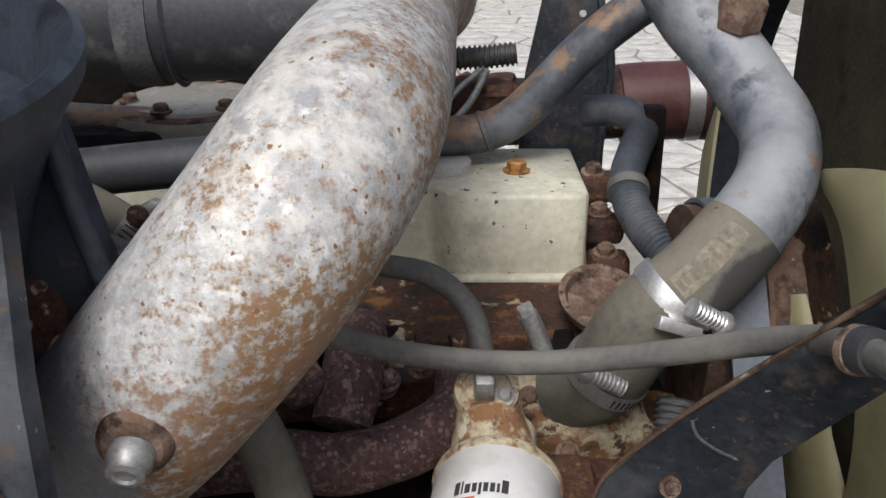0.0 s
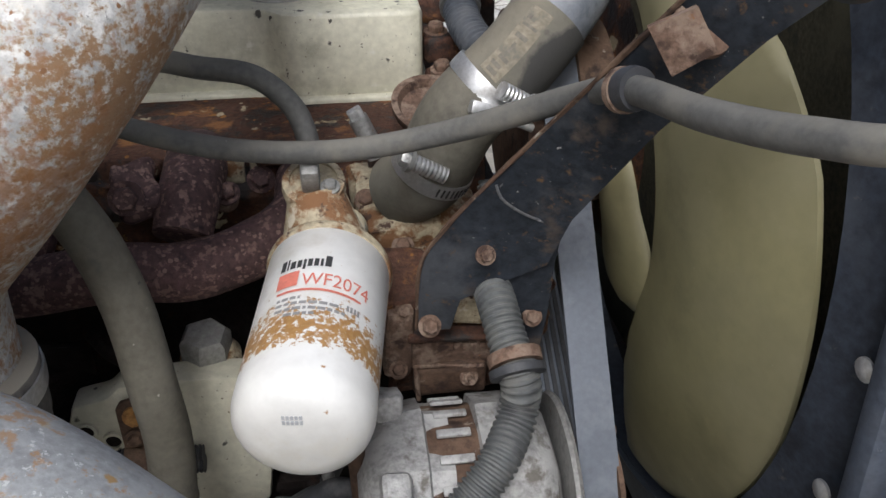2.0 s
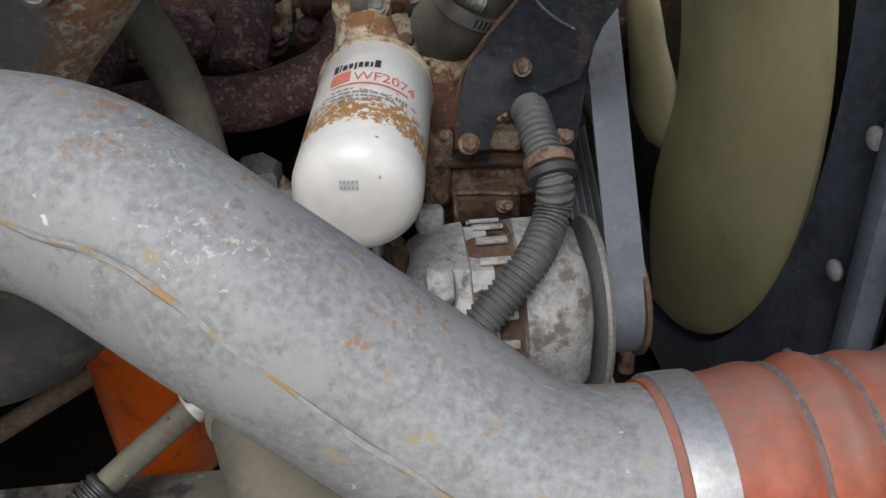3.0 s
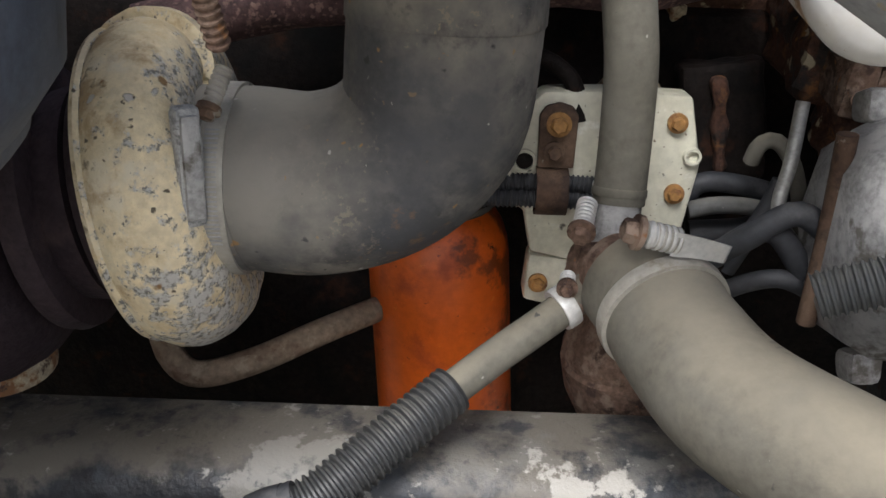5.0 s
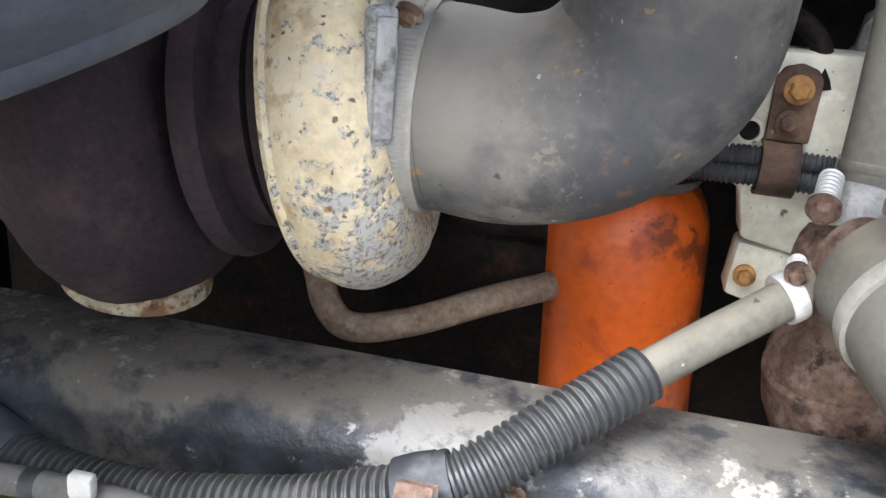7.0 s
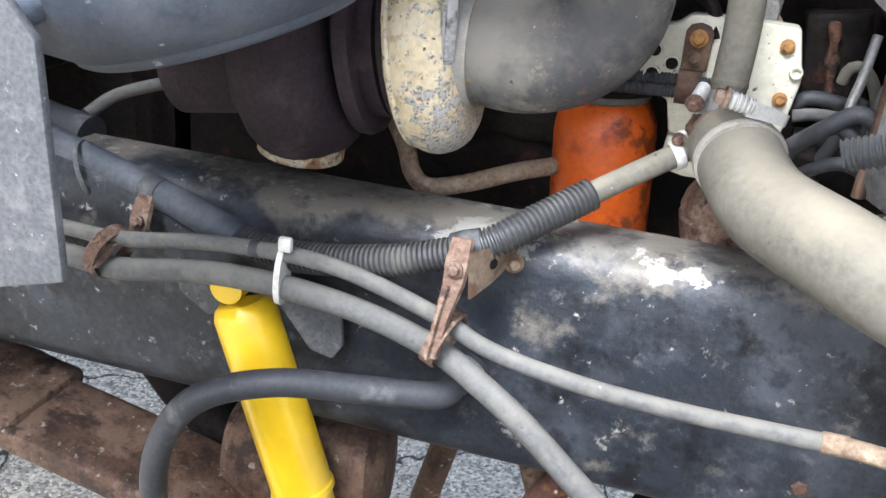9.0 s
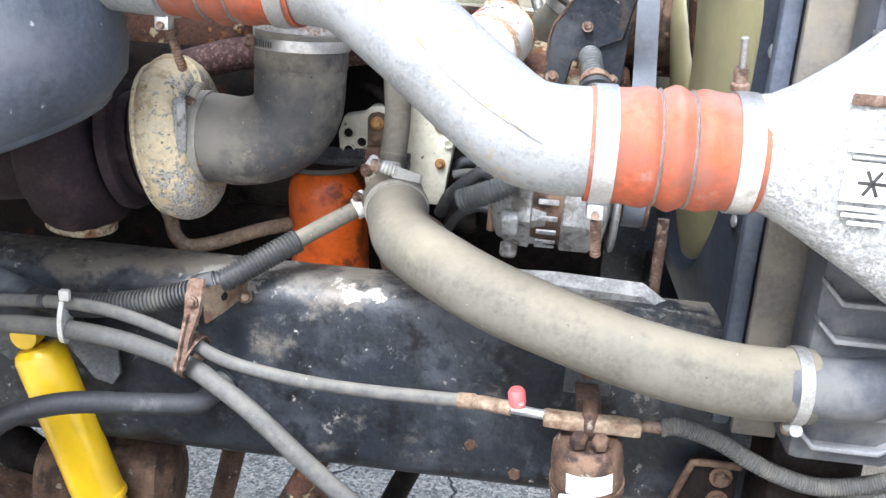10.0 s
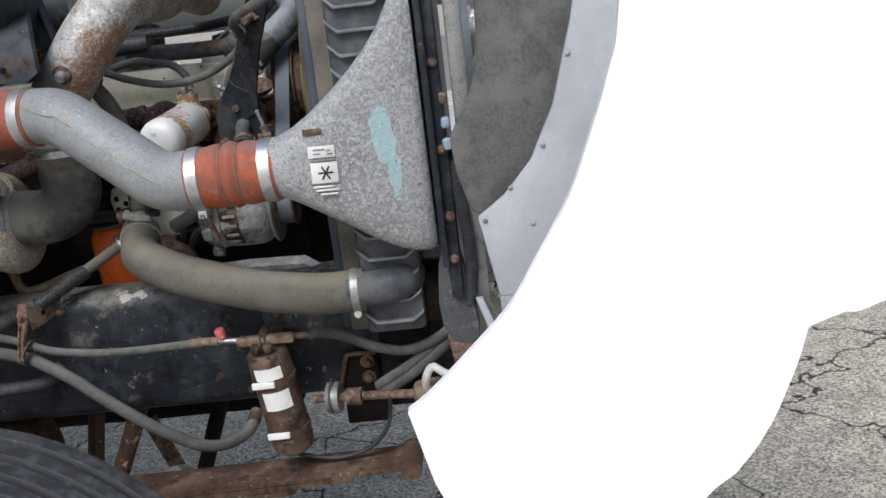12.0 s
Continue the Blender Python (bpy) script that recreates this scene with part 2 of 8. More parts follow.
BRASS = surface("orange_rusted_zinc", (0.34, 0.175, 0.055), 0.6, 0.2, (200, 0.3), [((0.17, 0.075, 0.03), 90, 0.52, 0.64, 0.8, 6, 0), ((0.42, 0.27, 0.10), 60, 0.60, 0.68, 0.6, 6, 0.1)], ((300, 0.35),))
YELLOW = surface("yellow_gloss_paint", (0.80, 0.52, 0.012), 0.32, 0, (60, 0.04), [((0.60, 0.38, 0.02), 18, 0.66, 0.80, 0.5, 5, 0)], ((200, 0.04),), coat=0.3)
ORANGE = surface("scratched_orange_paint", (0.52, 0.090, 0.008), 0.4, 0, (120, 0.12), [((0.34, 0.055, 0.010), 26, 0.54, 0.68, 0.6, 9, 0), ((0.05, 0.02, 0.014), 50, 0.655, 0.70, 0.7, 9, 0), ((0.70, 0.20, 0.03), 70, 0.66, 0.72, 0.4, 7, 0)], ((250, 0.15), (50, 0.12)))
WHITE = surface("white_gloss_paint", (0.92, 0.92, 0.92), 0.4, 0, (40, 0.004), [], (), coat=0.2, cloud=0.006)
INNER = surface("dirty_white_gelcoat", (0.44, 0.46, 0.485), 0.55, 0, (90, 0.05), [((0.36, 0.375, 0.395), 7, 0.50, 0.70, 0.7, 8, 0), ((0.25, 0.23, 0.2), 120, 0.70, 0.74, 0.9, 6, 0)], ((200, 0.06),), cloud=0.06)
FELT = surface("grey_insulation_felt", (0.105, 0.104, 0.100), 1.0, 0, (260, 0.3), [((0.155, 0.153, 0.148), 16, 0.46, 0.62, 1.0, 7, 0), ((0.06, 0.078, 0.07), 24, 0.60, 0.74, 1.0, 7, 0)], ((200, 0.6), (40, 0.4)))
FINS = surface("bright_grille_metal", (0.78, 0.78, 0.77), 0.4, 0.3, (200, 0.1), [((0.55, 0.53, 0.49), 20, 0.52, 0.66, 0.7, 6, 0)], ((300, 0.1),))
GRILLEBACK = surface("dull_grille_mesh", (0.50, 0.485, 0.45), 0.6, 0.15, (260, 0.3), [((0.30, 0.28, 0.24), 12, 0.5, 0.65, 0.8, 7, 0)], ((350, 0.4),))
LABEL = surface("paper_label", (0.78, 0.77, 0.74), 0.6, 0, (150, 0.05), [((0.5, 0.44, 0.34), 60, 0.64, 0.74, 0.8, 6, 0)], ((300, 0.05),))
REDINK = surface("faded_red_ink", (0.56, 0.17, 0.125), 0.6, 0, (200, 0.15), [], ())
REDCAP = surface("faded_red_plastic", (0.56, 0.13, 0.13), 0.5, 0, (120, 0.15), [((0.7, 0.5, 0.48), 90, 0.58, 0.7, 0.7, 5, 0)], ())
BLACKINK = surface("black_ink", (0.035, 0.035, 0.035), 0.6, 0, (200, 0.15), [], ())
GREYINK = surface("grey_ink", (0.28, 0.28, 0.28), 0.6, 0, (200, 0.15), [], ())
TANLABEL = surface("faded_tan_print", (0.19, 0.168, 0.125), 0.8, 0, (200, 0.3), [((0.15, 0.14, 0.115), 60, 0.50, 0.62, 0.9, 7, 0)], ())
FADEDINK = surface("faded_dark_print", (0.135, 0.122, 0.10), 0.8, 0, (200, 0.3), [], ())
COREDUST = surface("dusty_radiator_core", (0.085, 0.076, 0.048), 0.9, 0, (200, 0.35), [((0.13, 0.115, 0.072), 12, 0.46, 0.64, 0.95, 7, 0), ((0.05, 0.045, 0.035), 20, 0.56, 0.68, 0.9, 7, 0)], ((300, 0.4),), spec=0.2)
PALEBLUE = surface("pale_blue_plastic", (0.26, 0.36, 0.43), 0.5, 0, (150, 0.2), [((0.48, 0.52, 0.55), 60, 0.50, 0.60, 0.7, 7, 0)], ((300, 0.1),))
WHITECABLE = surface("white_cable_sheath", (0.55, 0.54, 0.50), 0.5, 0, (150, 0.12), [((0.32, 0.30, 0.26), 40, 0.55, 0.7, 0.8, 6, 0)], ((300, 0.08),))
TAN = surface("tan_rusty_casting", (0.215, 0.160, 0.112), 0.8, 0, (180, 0.3), [((0.13, 0.080, 0.052), 30, 0.50, 0.62, 0.9, 8, 0), ((0.31, 0.25, 0.18), 50, 0.57, 0.66, 0.8, 8, 0)], ((240, 0.5), (60, 0.4)), spec=0.25)
TYRE = surface("black_tyre_rubber", (0.028, 0.029, 0.033), 0.65, 0, (160, 0.25), [((0.10, 0.10, 0.10), 25, 0.58, 0.74, 0.9, 7, 0)], ((200, 0.25),))
ALTMETAL = surface("grey_die_cast_aluminium", (0.29, 0.29, 0.287), 0.55, 0.2, (220, 0.35), [((0.42, 0.42, 0.415), 40, 0.48, 0.60, 0.6, 8, 0.2), ((0.14, 0.13, 0.115), 30, 0.55, 0.63, 0.9, 8, 0)], ((260, 0.5), (70, 0.4)))
DUSTYWALL = surface("dusty_blue_grey_shell", (0.30, 0.335, 0.375), 0.7, 0, (120, 0.1), [((0.20, 0.215, 0.235), 5, 0.5, 0.66, 0.85, 8, 0)], ((200, 0.1),))
FOIL = surface("crinkled_foil", (0.66, 0.65, 0.62), 0.3, 0.8, (80, 0.15), [((0.35, 0.32, 0.27), 14, 0.55, 0.68, 0.6, 7, 0.2)], ((60, 0.8), (20, 0.6)))
BELT = surface("worn_blue_grey_belt", (0.10, 0.115, 0.14), 0.6, 0, (200, 0.12), [((0.16, 0.175, 0.20), 24, 0.5, 0.7, 0.7, 5, 0)], ((300, 0.06),))
REDHOSE = surface("dark_red_silicone", (0.075, 0.026, 0.024), 0.55, 0, (120, 0.2), [((0.14, 0.075, 0.065), 24, 0.52, 0.7, 0.85, 6, 0)], ((300, 0.1),))
COMPOSITE = surface("grey_flap_sheet", (0.085, 0.088, 0.092), 0.7, 0, (260, 0.3), [((0.15, 0.15, 0.15), 40, 0.54, 0.66, 0.8, 8, 0), ((0.30, 0.30, 0.30), 110, 0.66, 0.71, 0.8, 6, 0)], ((280, 0.35),), spec=0.25)
JOINTS = surface("sandy_paving_joint", (0.24, 0.22, 0.185), 0.95, 0, (60, 0.2), [((0.17, 0.155, 0.13), 6, 0.5, 0.7, 0.9, 6, 0)], ((120, 0.3),))
LITPAVING = surface("pale_stone_paving", (0.52, 0.50, 0.455), 0.85, 0, (60, 0.2), [((0.38, 0.36, 0.32), 6, 0.5, 0.7, 0.9, 6, 0)], ((120, 0.3), (20, 0.2)))


def overlay(m, colour, terms, low, high, most=1.0):
    """Lays a colour over a surface where a sum of terms passes from low to high. Terms: ("noise", scale, detail, weight),
    ("facing", direction, weight), ("near", place, reach, weight)."""
    n, l = m.node_tree.nodes, m.node_tree.links
    p = n["Principled BSDF"]
    at = n.new("ShaderNodeTexCoord").outputs["Object"]
    total = None
    for kind, *q in terms:
        if kind == "noise":
            t = n.new("ShaderNodeTexNoise")
            t.inputs["Scale"].default_value, t.inputs["Detail"].default_value, t.inputs["Roughness"].default_value = q[0], q[1], 0.66
            l.new(at, t.inputs["Vector"])
            value = t.outputs["Fac"]
        elif kind == "facing":
            t = n.new("ShaderNodeVectorMath")
            t.operation = "DOT_PRODUCT"
            l.new(n.new("ShaderNodeNewGeometry").outputs["Normal"], t.inputs[0])
            t.inputs[1].default_value = q[0]
            value = t.outputs["Value"]
        else:
            shift = n.new("ShaderNodeVectorMath")
            shift.operation = "SUBTRACT"
            l.new(at, shift.inputs[0])
            shift.inputs[1].default_value = q[0]
            squeeze = n.new("ShaderNodeVectorMath")
            squeeze.operation = "DIVIDE"
            l.new(shift.outputs[0], squeeze.inputs[0])
            squeeze.inputs[1].default_value = q[1]
            away = n.new("ShaderNodeVectorMath")
            away.operation = "LENGTH"
            l.new(squeeze.outputs[0], away.inputs[0])
            t = n.new("ShaderNodeMath")
            t.operation, t.use_clamp = "SUBTRACT", True
            t.inputs[0].default_value = 1.0
            l.new(away.outputs["Value"], t.inputs[1])
            value = t.outputs["Value"]
        times = n.new("ShaderNodeMath")
        times.operation = "MULTIPLY_ADD"
        l.new(value, times.inputs[0])
        times.inputs[1].default_value = q[-1]
        times.inputs[2].default_value = 0.0
        if total:
            l.new(total, times.inputs[2])
        total = times.outputs["Value"]
    cut = n.new("ShaderNodeMapRange")
    cut.inputs["From Min"].default_value, cut.inputs["From Max"].default_value, cut.inputs["To Max"].default_value = low, high, most
    l.new(total, cut.inputs["Value"])
    mix = n.new("ShaderNodeMix")
    mix.data_type = "RGBA"
    l.new(cut.outputs["Result"], mix.inputs["Factor"])
    l.new(p.inputs["Base Color"].links[0].from_socket, mix.inputs["A"])
    mix.inputs["B"].default_value = (*colour, 1)
    l.new(mix.outputs["Result"], p.inputs["Base Color"])
    return m


def specks(m, colour, scale, radius, share, lift=0.0):
    """Small separate marks: chips, pits or flecks with ragged edges, in a share of the cells of a grid."""
    n, l = m.node_tree.nodes, m.node_tree.links
    p = n["Principled BSDF"]
    at = n.new("ShaderNodeTexCoord").outputs["Object"]
    warp = n.new("ShaderNodeTexNoise")
    warp.inputs["Scale"].default_value, warp.inputs["Detail"].default_value = scale * 1.6, 3
    l.new(at, warp.inputs["Vector"])
    push = n.new("ShaderNodeVectorMath")
    push.operation = "MULTIPLY_ADD"
    push.inputs[1].default_value = (0.7 / scale,) * 3
    l.new(warp.outputs["Color"], push.inputs[0])
    l.new(at, push.inputs[2])
    cells = n.new("ShaderNodeTexVoronoi")
    cells.inputs["Scale"].default_value = scale
    l.new(push.outputs[0], cells.inputs["Vector"])
    dice = n.new("ShaderNodeSeparateColor")
    l.new(cells.outputs["Color"], dice.inputs["Color"])
    size = n.new("ShaderNodeMapRange")
    size.inputs["From Min"].default_value, size.inputs["From Max"].default_value = 1 - share, 1.0
    size.inputs["To Min"].default_value, size.inputs["To Max"].default_value = 0.0, radius
    l.new(dice.outputs["Red"], size.inputs["Value"])
    gap = n.new("ShaderNodeMath")
    gap.operation = "SUBTRACT"
    l.new(size.outputs["Result"], gap.inputs[0])
    l.new(cells.outputs["Distance"], gap.inputs[1])
    cut = n.new("ShaderNodeMapRange")
    cut.inputs["From Min"].default_value, cut.inputs["From Max"].default_value = 0.0, 0.08
    l.new(gap.outputs["Value"], cut.inputs["Value"])
    mix = n.new("ShaderNodeMix")
    mix.data_type = "RGBA"
    l.new(cut.outputs["Result"], mix.inputs["Factor"])
    l.new(p.inputs["Base Color"].links[0].from_socket, mix.inputs["A"])
    mix.inputs["B"].default_value = (*colour, 1)
    l.new(mix.outputs["Result"], p.inputs["Base Color"])
    if lift:
        bump = n.new("ShaderNodeBump")
        bump.inputs["Strength"].default_value, bump.inputs["Distance"].default_value = min(1.0, abs(lift)), 0.0012
        bump.invert = lift < 0
        l.new(cut.outputs["Result"], bump.inputs["Height"])
        if p.inputs["Normal"].links:
            l.new(p.inputs["Normal"].links[0].from_socket, bump.inputs["Normal"])
        l.new(bump.outputs["Normal"], p.inputs["Normal"])
    return m


def settled_dust(m, colour, low, high, scale=16):
    """Dust that has settled on what faces up, broken up by wear."""
    n, l = m.node_tree.nodes, m.node_tree.links
    p = n["Principled BSDF"]
    up = n.new("ShaderNodeSeparateXYZ")
    l.new(n.new("ShaderNodeNewGeometry").outputs["Normal"], up.inputs[0])
    patchy = n.new("ShaderNodeTexNoise")
    patchy.inputs["Scale"].default_value, patchy.inputs["Detail"].default_value, patchy.inputs["Roughness"].default_value = scale, 8, 0.7
    l.new(n.new("ShaderNodeTexCoord").outputs["Object"], patchy.inputs["Vector"])
    both = n.new("ShaderNodeMath")
    both.operation = "MULTIPLY_ADD"
    l.new(patchy.outputs["Fac"], both.inputs[0])
    both.inputs[1].default_value = 1.6
    l.new(up.outputs["Z"], both.inputs[2])
    cut = n.new("ShaderNodeMapRange")
    cut.inputs["From Min"].default_value, cut.inputs["From Max"].default_value = low, high
    l.new(both.outputs["Value"], cut.inputs["Value"])
    mix = n.new("ShaderNodeMix")
    mix.data_type = "RGBA"
    l.new(cut.outputs["Result"], mix.inputs["Factor"])
    l.new(p.inputs["Base Color"].links[0].from_socket, mix.inputs["A"])
    mix.inputs["B"].default_value = (*colour, 1)
    l.new(mix.outputs["Result"], p.inputs["Base Color"])
    return m


FLANK = (0.78, -0.1, -0.45)
overlay(GALV, (0.38, 0.335, 0.24), [("noise", 160, 8, 1.0), ("noise", 14, 3, 0.5), ("facing", FLANK, 0.06)], 0.72, 0.88, 0.65)
overlay(GALV, (0.225, 0.122, 0.056), [("noise", 160, 8, 0.8), ("noise", 400, 5, 0.5), ("noise", 14, 3, 0.6), ("facing", FLANK, 0.08)], 0.96, 1.08, 0.9)
overlay(GALV, (0.25, 0.118, 0.047), [("noise", 120, 9, 1.4), ("noise", 30, 4, 0.5), ("near", (-0.105, 0.39, 1.59), (0.10, 0.09, 0.09), 0.30), ("facing", FLANK, 0.05)], 1.04, 1.26, 0.8)
# lower bend: dull grey metal, with its shading mixed into the colour
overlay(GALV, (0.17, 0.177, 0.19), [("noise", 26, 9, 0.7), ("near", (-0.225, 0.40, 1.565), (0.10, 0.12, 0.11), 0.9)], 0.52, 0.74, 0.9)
# paler tan-white towards the pipe's upper part
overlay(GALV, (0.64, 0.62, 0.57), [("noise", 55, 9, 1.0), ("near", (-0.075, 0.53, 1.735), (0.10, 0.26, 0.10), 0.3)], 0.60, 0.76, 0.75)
specks(GALV, (0.20, 0.10, 0.045), 200, 0.38, 0.22)
specks(GALV, (0.20, 0.20, 0.20), 120, 0.22, 0.15)
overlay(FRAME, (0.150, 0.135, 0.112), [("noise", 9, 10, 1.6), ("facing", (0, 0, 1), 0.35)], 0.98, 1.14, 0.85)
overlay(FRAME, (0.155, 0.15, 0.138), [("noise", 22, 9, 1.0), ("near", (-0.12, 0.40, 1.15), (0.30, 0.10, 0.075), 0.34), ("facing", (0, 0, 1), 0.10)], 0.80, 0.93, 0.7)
overlay(FRAME, (0.25, 0.24, 0.215), [("noise", 26, 9, 1.4), ("near", (-0.30, 0.385, 1.125), (0.11, 0.05, 0.045), 0.4)], 0.90, 0.96, 0.85)
overlay(FRAME, (0.36, 0.345, 0.31), [("noise", 45, 9, 1.6), ("near", (-0.125, 0.385, 1.124), (0.10, 0.05, 0.018), 0.4)], 1.02, 1.10, 0.9)
overlay(FRAME, (0.018, 0.022, 0.030), [("noise", 34, 10, 1.2), ("noise", 7, 4, 0.6)], 0.93, 1.05, 0.8)
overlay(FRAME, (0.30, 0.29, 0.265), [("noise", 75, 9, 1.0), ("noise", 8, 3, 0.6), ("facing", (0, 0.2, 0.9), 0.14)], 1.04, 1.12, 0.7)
specks(FRAME, (0.24, 0.24, 0.235), 75, 0.17, 0.045)
specks(NAVY, (0.28, 0.28, 0.27), 110, 0.18, 0.10)
specks(NAVY, (0.13, 0.062, 0.028), 95, 0.26, 0.10)
specks(DUSTYBLUE, (0.36, 0.37, 0.38), 60, 0.22, 0.14)
specks(CREAM, (0.07, 0.065, 0.055), 70, 0.34, 0.24)
specks(CREAM, (0.16, 0.13, 0.09), 260, 0.30, 0.12)
CRUST = [("noise", 90, 6, 0.9), ("noise", 17, 4, 0.6), ("facing", (0.75, 0, -0.65), 0.15)]
overlay(CREAMCAST, (0.38, 0.26, 0.13), [("noise", 38, 8, 1.0), ("facing", (-0.9, 0, 0.2), 0.16)], 0.57, 0.70, 0.85)
overlay(CREAMCAST, (0.16, 0.125, 0.08), [("noise", 75, 8, 1.0), ("facing", (-0.9, 0, 0.2), 0.20)], 0.66, 0.74, 0.85)
overlay(CREAMCAST, (0.36, 0.345, 0.31), CRUST, 0.77, 0.88, 0.95)
overlay(CREAMCAST, (0.13, 0.125, 0.11), CRUST + [("noise", 330, 4, 0.6)], 1.13, 1.18, 0.9)
overlay(CREAMCAST, (0.62, 0.605, 0.565), CRUST + [("noise", 240, 4, 0.7)], 1.18, 1.28, 0.7)
specks(CREAMCAST, (0.47, 0.45, 0.41), 85, 0.40, 0.14, 0.9)
specks(CREAMCAST, (0.17, 0.14, 0.10), 150, 0.32, 0.26, -0.9)
specks(CREAMCAST, (0.26, 0.15, 0.06), 62, 0.28, 0.16, -0.7)
overlay(ALPIPE, (0.55, 0.56, 0.565), [("noise", 260, 4, 1.0), ("noise", 12, 3, 0.6)], 0.99, 1.03, 0.6)
overlay(ALPIPE, (0.34, 0.26, 0.15), [("noise", 110, 7, 1.0), ("noise", 9, 3, 0.7)], 1.01, 1.06, 0.6)
overlay(ALPIPE, (0.30, 0.17, 0.075), [("noise", 150, 8, 1.0), ("noise", 22, 3, 0.6), ("facing", (0, 0.6, 0.6), 0.12)], 0.95, 1.03, 0.75)
specks(ALPIPE, (0.62, 0.63, 0.64), 85, 0.17, 0.14)
specks(ALPIPE, (0.30, 0.19, 0.08), 70, 0.20, 0.08)
specks(ALPIPE, (0.07, 0.07, 0.065), 110, 0.14, 0.07)
# darker blotches, more of them on faces to the lower right
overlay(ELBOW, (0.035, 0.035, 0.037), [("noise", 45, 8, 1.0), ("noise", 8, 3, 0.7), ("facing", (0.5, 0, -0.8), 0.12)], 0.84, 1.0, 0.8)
overlay(ELBOW, (0.24, 0.20, 0.14), [("noise", 200, 4, 1.0), ("noise", 13, 3, 0.7)], 1.02, 1.08, 0.6)
specks(ELBOW, (0.42, 0.42, 0.40), 70, 0.22, 0.10)
specks(ELBOW, (0.03, 0.03, 0.03), 60, 0.24, 0.12)
specks(ELBOW, (0.24, 0.16, 0.08), 110, 0.26, 0.16)
# near-black on the upper hose's lower front face
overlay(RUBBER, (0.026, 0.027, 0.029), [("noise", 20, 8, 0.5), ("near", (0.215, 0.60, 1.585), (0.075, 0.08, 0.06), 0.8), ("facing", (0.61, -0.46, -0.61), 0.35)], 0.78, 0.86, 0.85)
specks(RUBBER, (0.42, 0.41, 0.37), 42, 0.10, 0.12)
specks(RUBBER, (0.36, 0.35, 0.31), 95, 0.13, 0.10)
overlay(TYRE, (0.085, 0.088, 0.094), [("noise", 35, 8, 1.0), ("facing", (0, 0, 1), 0.2)], 0.64, 0.80, 0.9)
specks(RUBBER, (0.04, 0.04, 0.036), 60, 0.16, 0.08)
specks(RUBBERGREY, (0.34, 0.34, 0.32), 85, 0.14, 0.07)
specks(IRON, (0.42, 0.36, 0.25), 55, 0.50, 0.16, 0.4)
specks(IRON, (0.26, 0.12, 0.03), 90, 0.40, 0.20)
specks(MANIFOLD, (0.24, 0.155, 0.13), 210, 0.50, 0.5, 0.5)
settled_dust(CONDUITGREY, (0.15, 0.147, 0.135), 1.5, 2.3, 14)
specks(ORANGE, (0.08, 0.02, 0.01), 60, 0.24, 0.14)
specks(YELLOW, (0.35, 0.24, 0.03), 70, 0.10, 0.06)
specks(OLIVE, (0.30, 0.28, 0.19), 110, 0.14, 0.06)
# dirty streaks, denser on the right where the can's shade is painted in
overlay(ORANGE, (0.10, 0.025, 0.01), [("noise", 24, 9, 1.0), ("facing", (0.9, 0, 0), 0.16)], 0.62, 0.70, 0.85)
overlay(CAST, (0.40, 0.58, 0.60), [("noise", 40, 8, 0.8), ("near", (0.496, 0.105, 1.440), (0.034, 0.06, 0.085), 1.0)], 0.80, 0.86, 0.85)
overlay(CAST, (0.40, 0.58, 0.60), [("noise", 60, 8, 0.8), ("near", (0.510, 0.105, 1.375), (0.020, 0.06, 0.08), 1.0)], 0.80, 0.86, 0.8)
specks(CAST, (0.48, 0.485, 0.485), 150, 0.42, 0.34, 0.9)
specks(CAST, (0.25, 0.25, 0.25), 190, 0.36, 0.34, -0.8)
# elbow's pale upper faces: dust, plus light from above put into the colour
settled_dust(STEELBLUE, (0.33, 0.34, 0.355), 1.2, 2.0, 14)
specks(STEELBLUE, (0.45, 0.46, 0.48), 80, 0.16, 0.12)
overlay(TUBESTEEL, (0.24, 0.14, 0.075), [("noise", 34, 9, 1.2), ("facing", (0, -0.2, 0.9), 0.2)], 0.70, 0.84, 0.85)
# paler grey upward faces: dust, with the lit look mixed into the colour
overlay(TUBESTEEL, (0.20, 0.205, 0.215), [("noise", 14, 9, 1.0), ("facing", (0, -0.3, 0.9), 0.25)], 0.74, 0.95, 0.6)
settled_dust(SILICONE, (0.25, 0.175, 0.15), 1.4, 2.2, 20)
specks(SILICONE, (0.10, 0.04, 0.03), 90, 0.22, 0.12)
settled_dust(RUBBER, (0.255, 0.226, 0.168), 1.15, 2.1, 10)
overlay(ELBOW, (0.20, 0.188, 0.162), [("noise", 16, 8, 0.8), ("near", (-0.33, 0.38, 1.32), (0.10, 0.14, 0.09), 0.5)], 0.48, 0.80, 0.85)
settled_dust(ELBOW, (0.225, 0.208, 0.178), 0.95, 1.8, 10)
# darker towards the elbow's bend
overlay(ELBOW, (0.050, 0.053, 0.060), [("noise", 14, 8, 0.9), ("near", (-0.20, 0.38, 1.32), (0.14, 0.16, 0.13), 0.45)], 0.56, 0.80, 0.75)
settled_dust(CONDUIT, (0.12, 0.115, 0.10), 1.5, 2.3, 14)
settled_dust(RUBBERGREY, (0.19, 0.18, 0.155), 1.3, 2.2, 14)
specks(ELBOW, (0.34, 0.33, 0.30), 130, 0.20, 0.16)
specks(ELBOW, (0.05, 0.05, 0.05), 100, 0.24, 0.16)
specks(ELBOW, (0.26, 0.15, 0.06), 90, 0.24, 0.12)
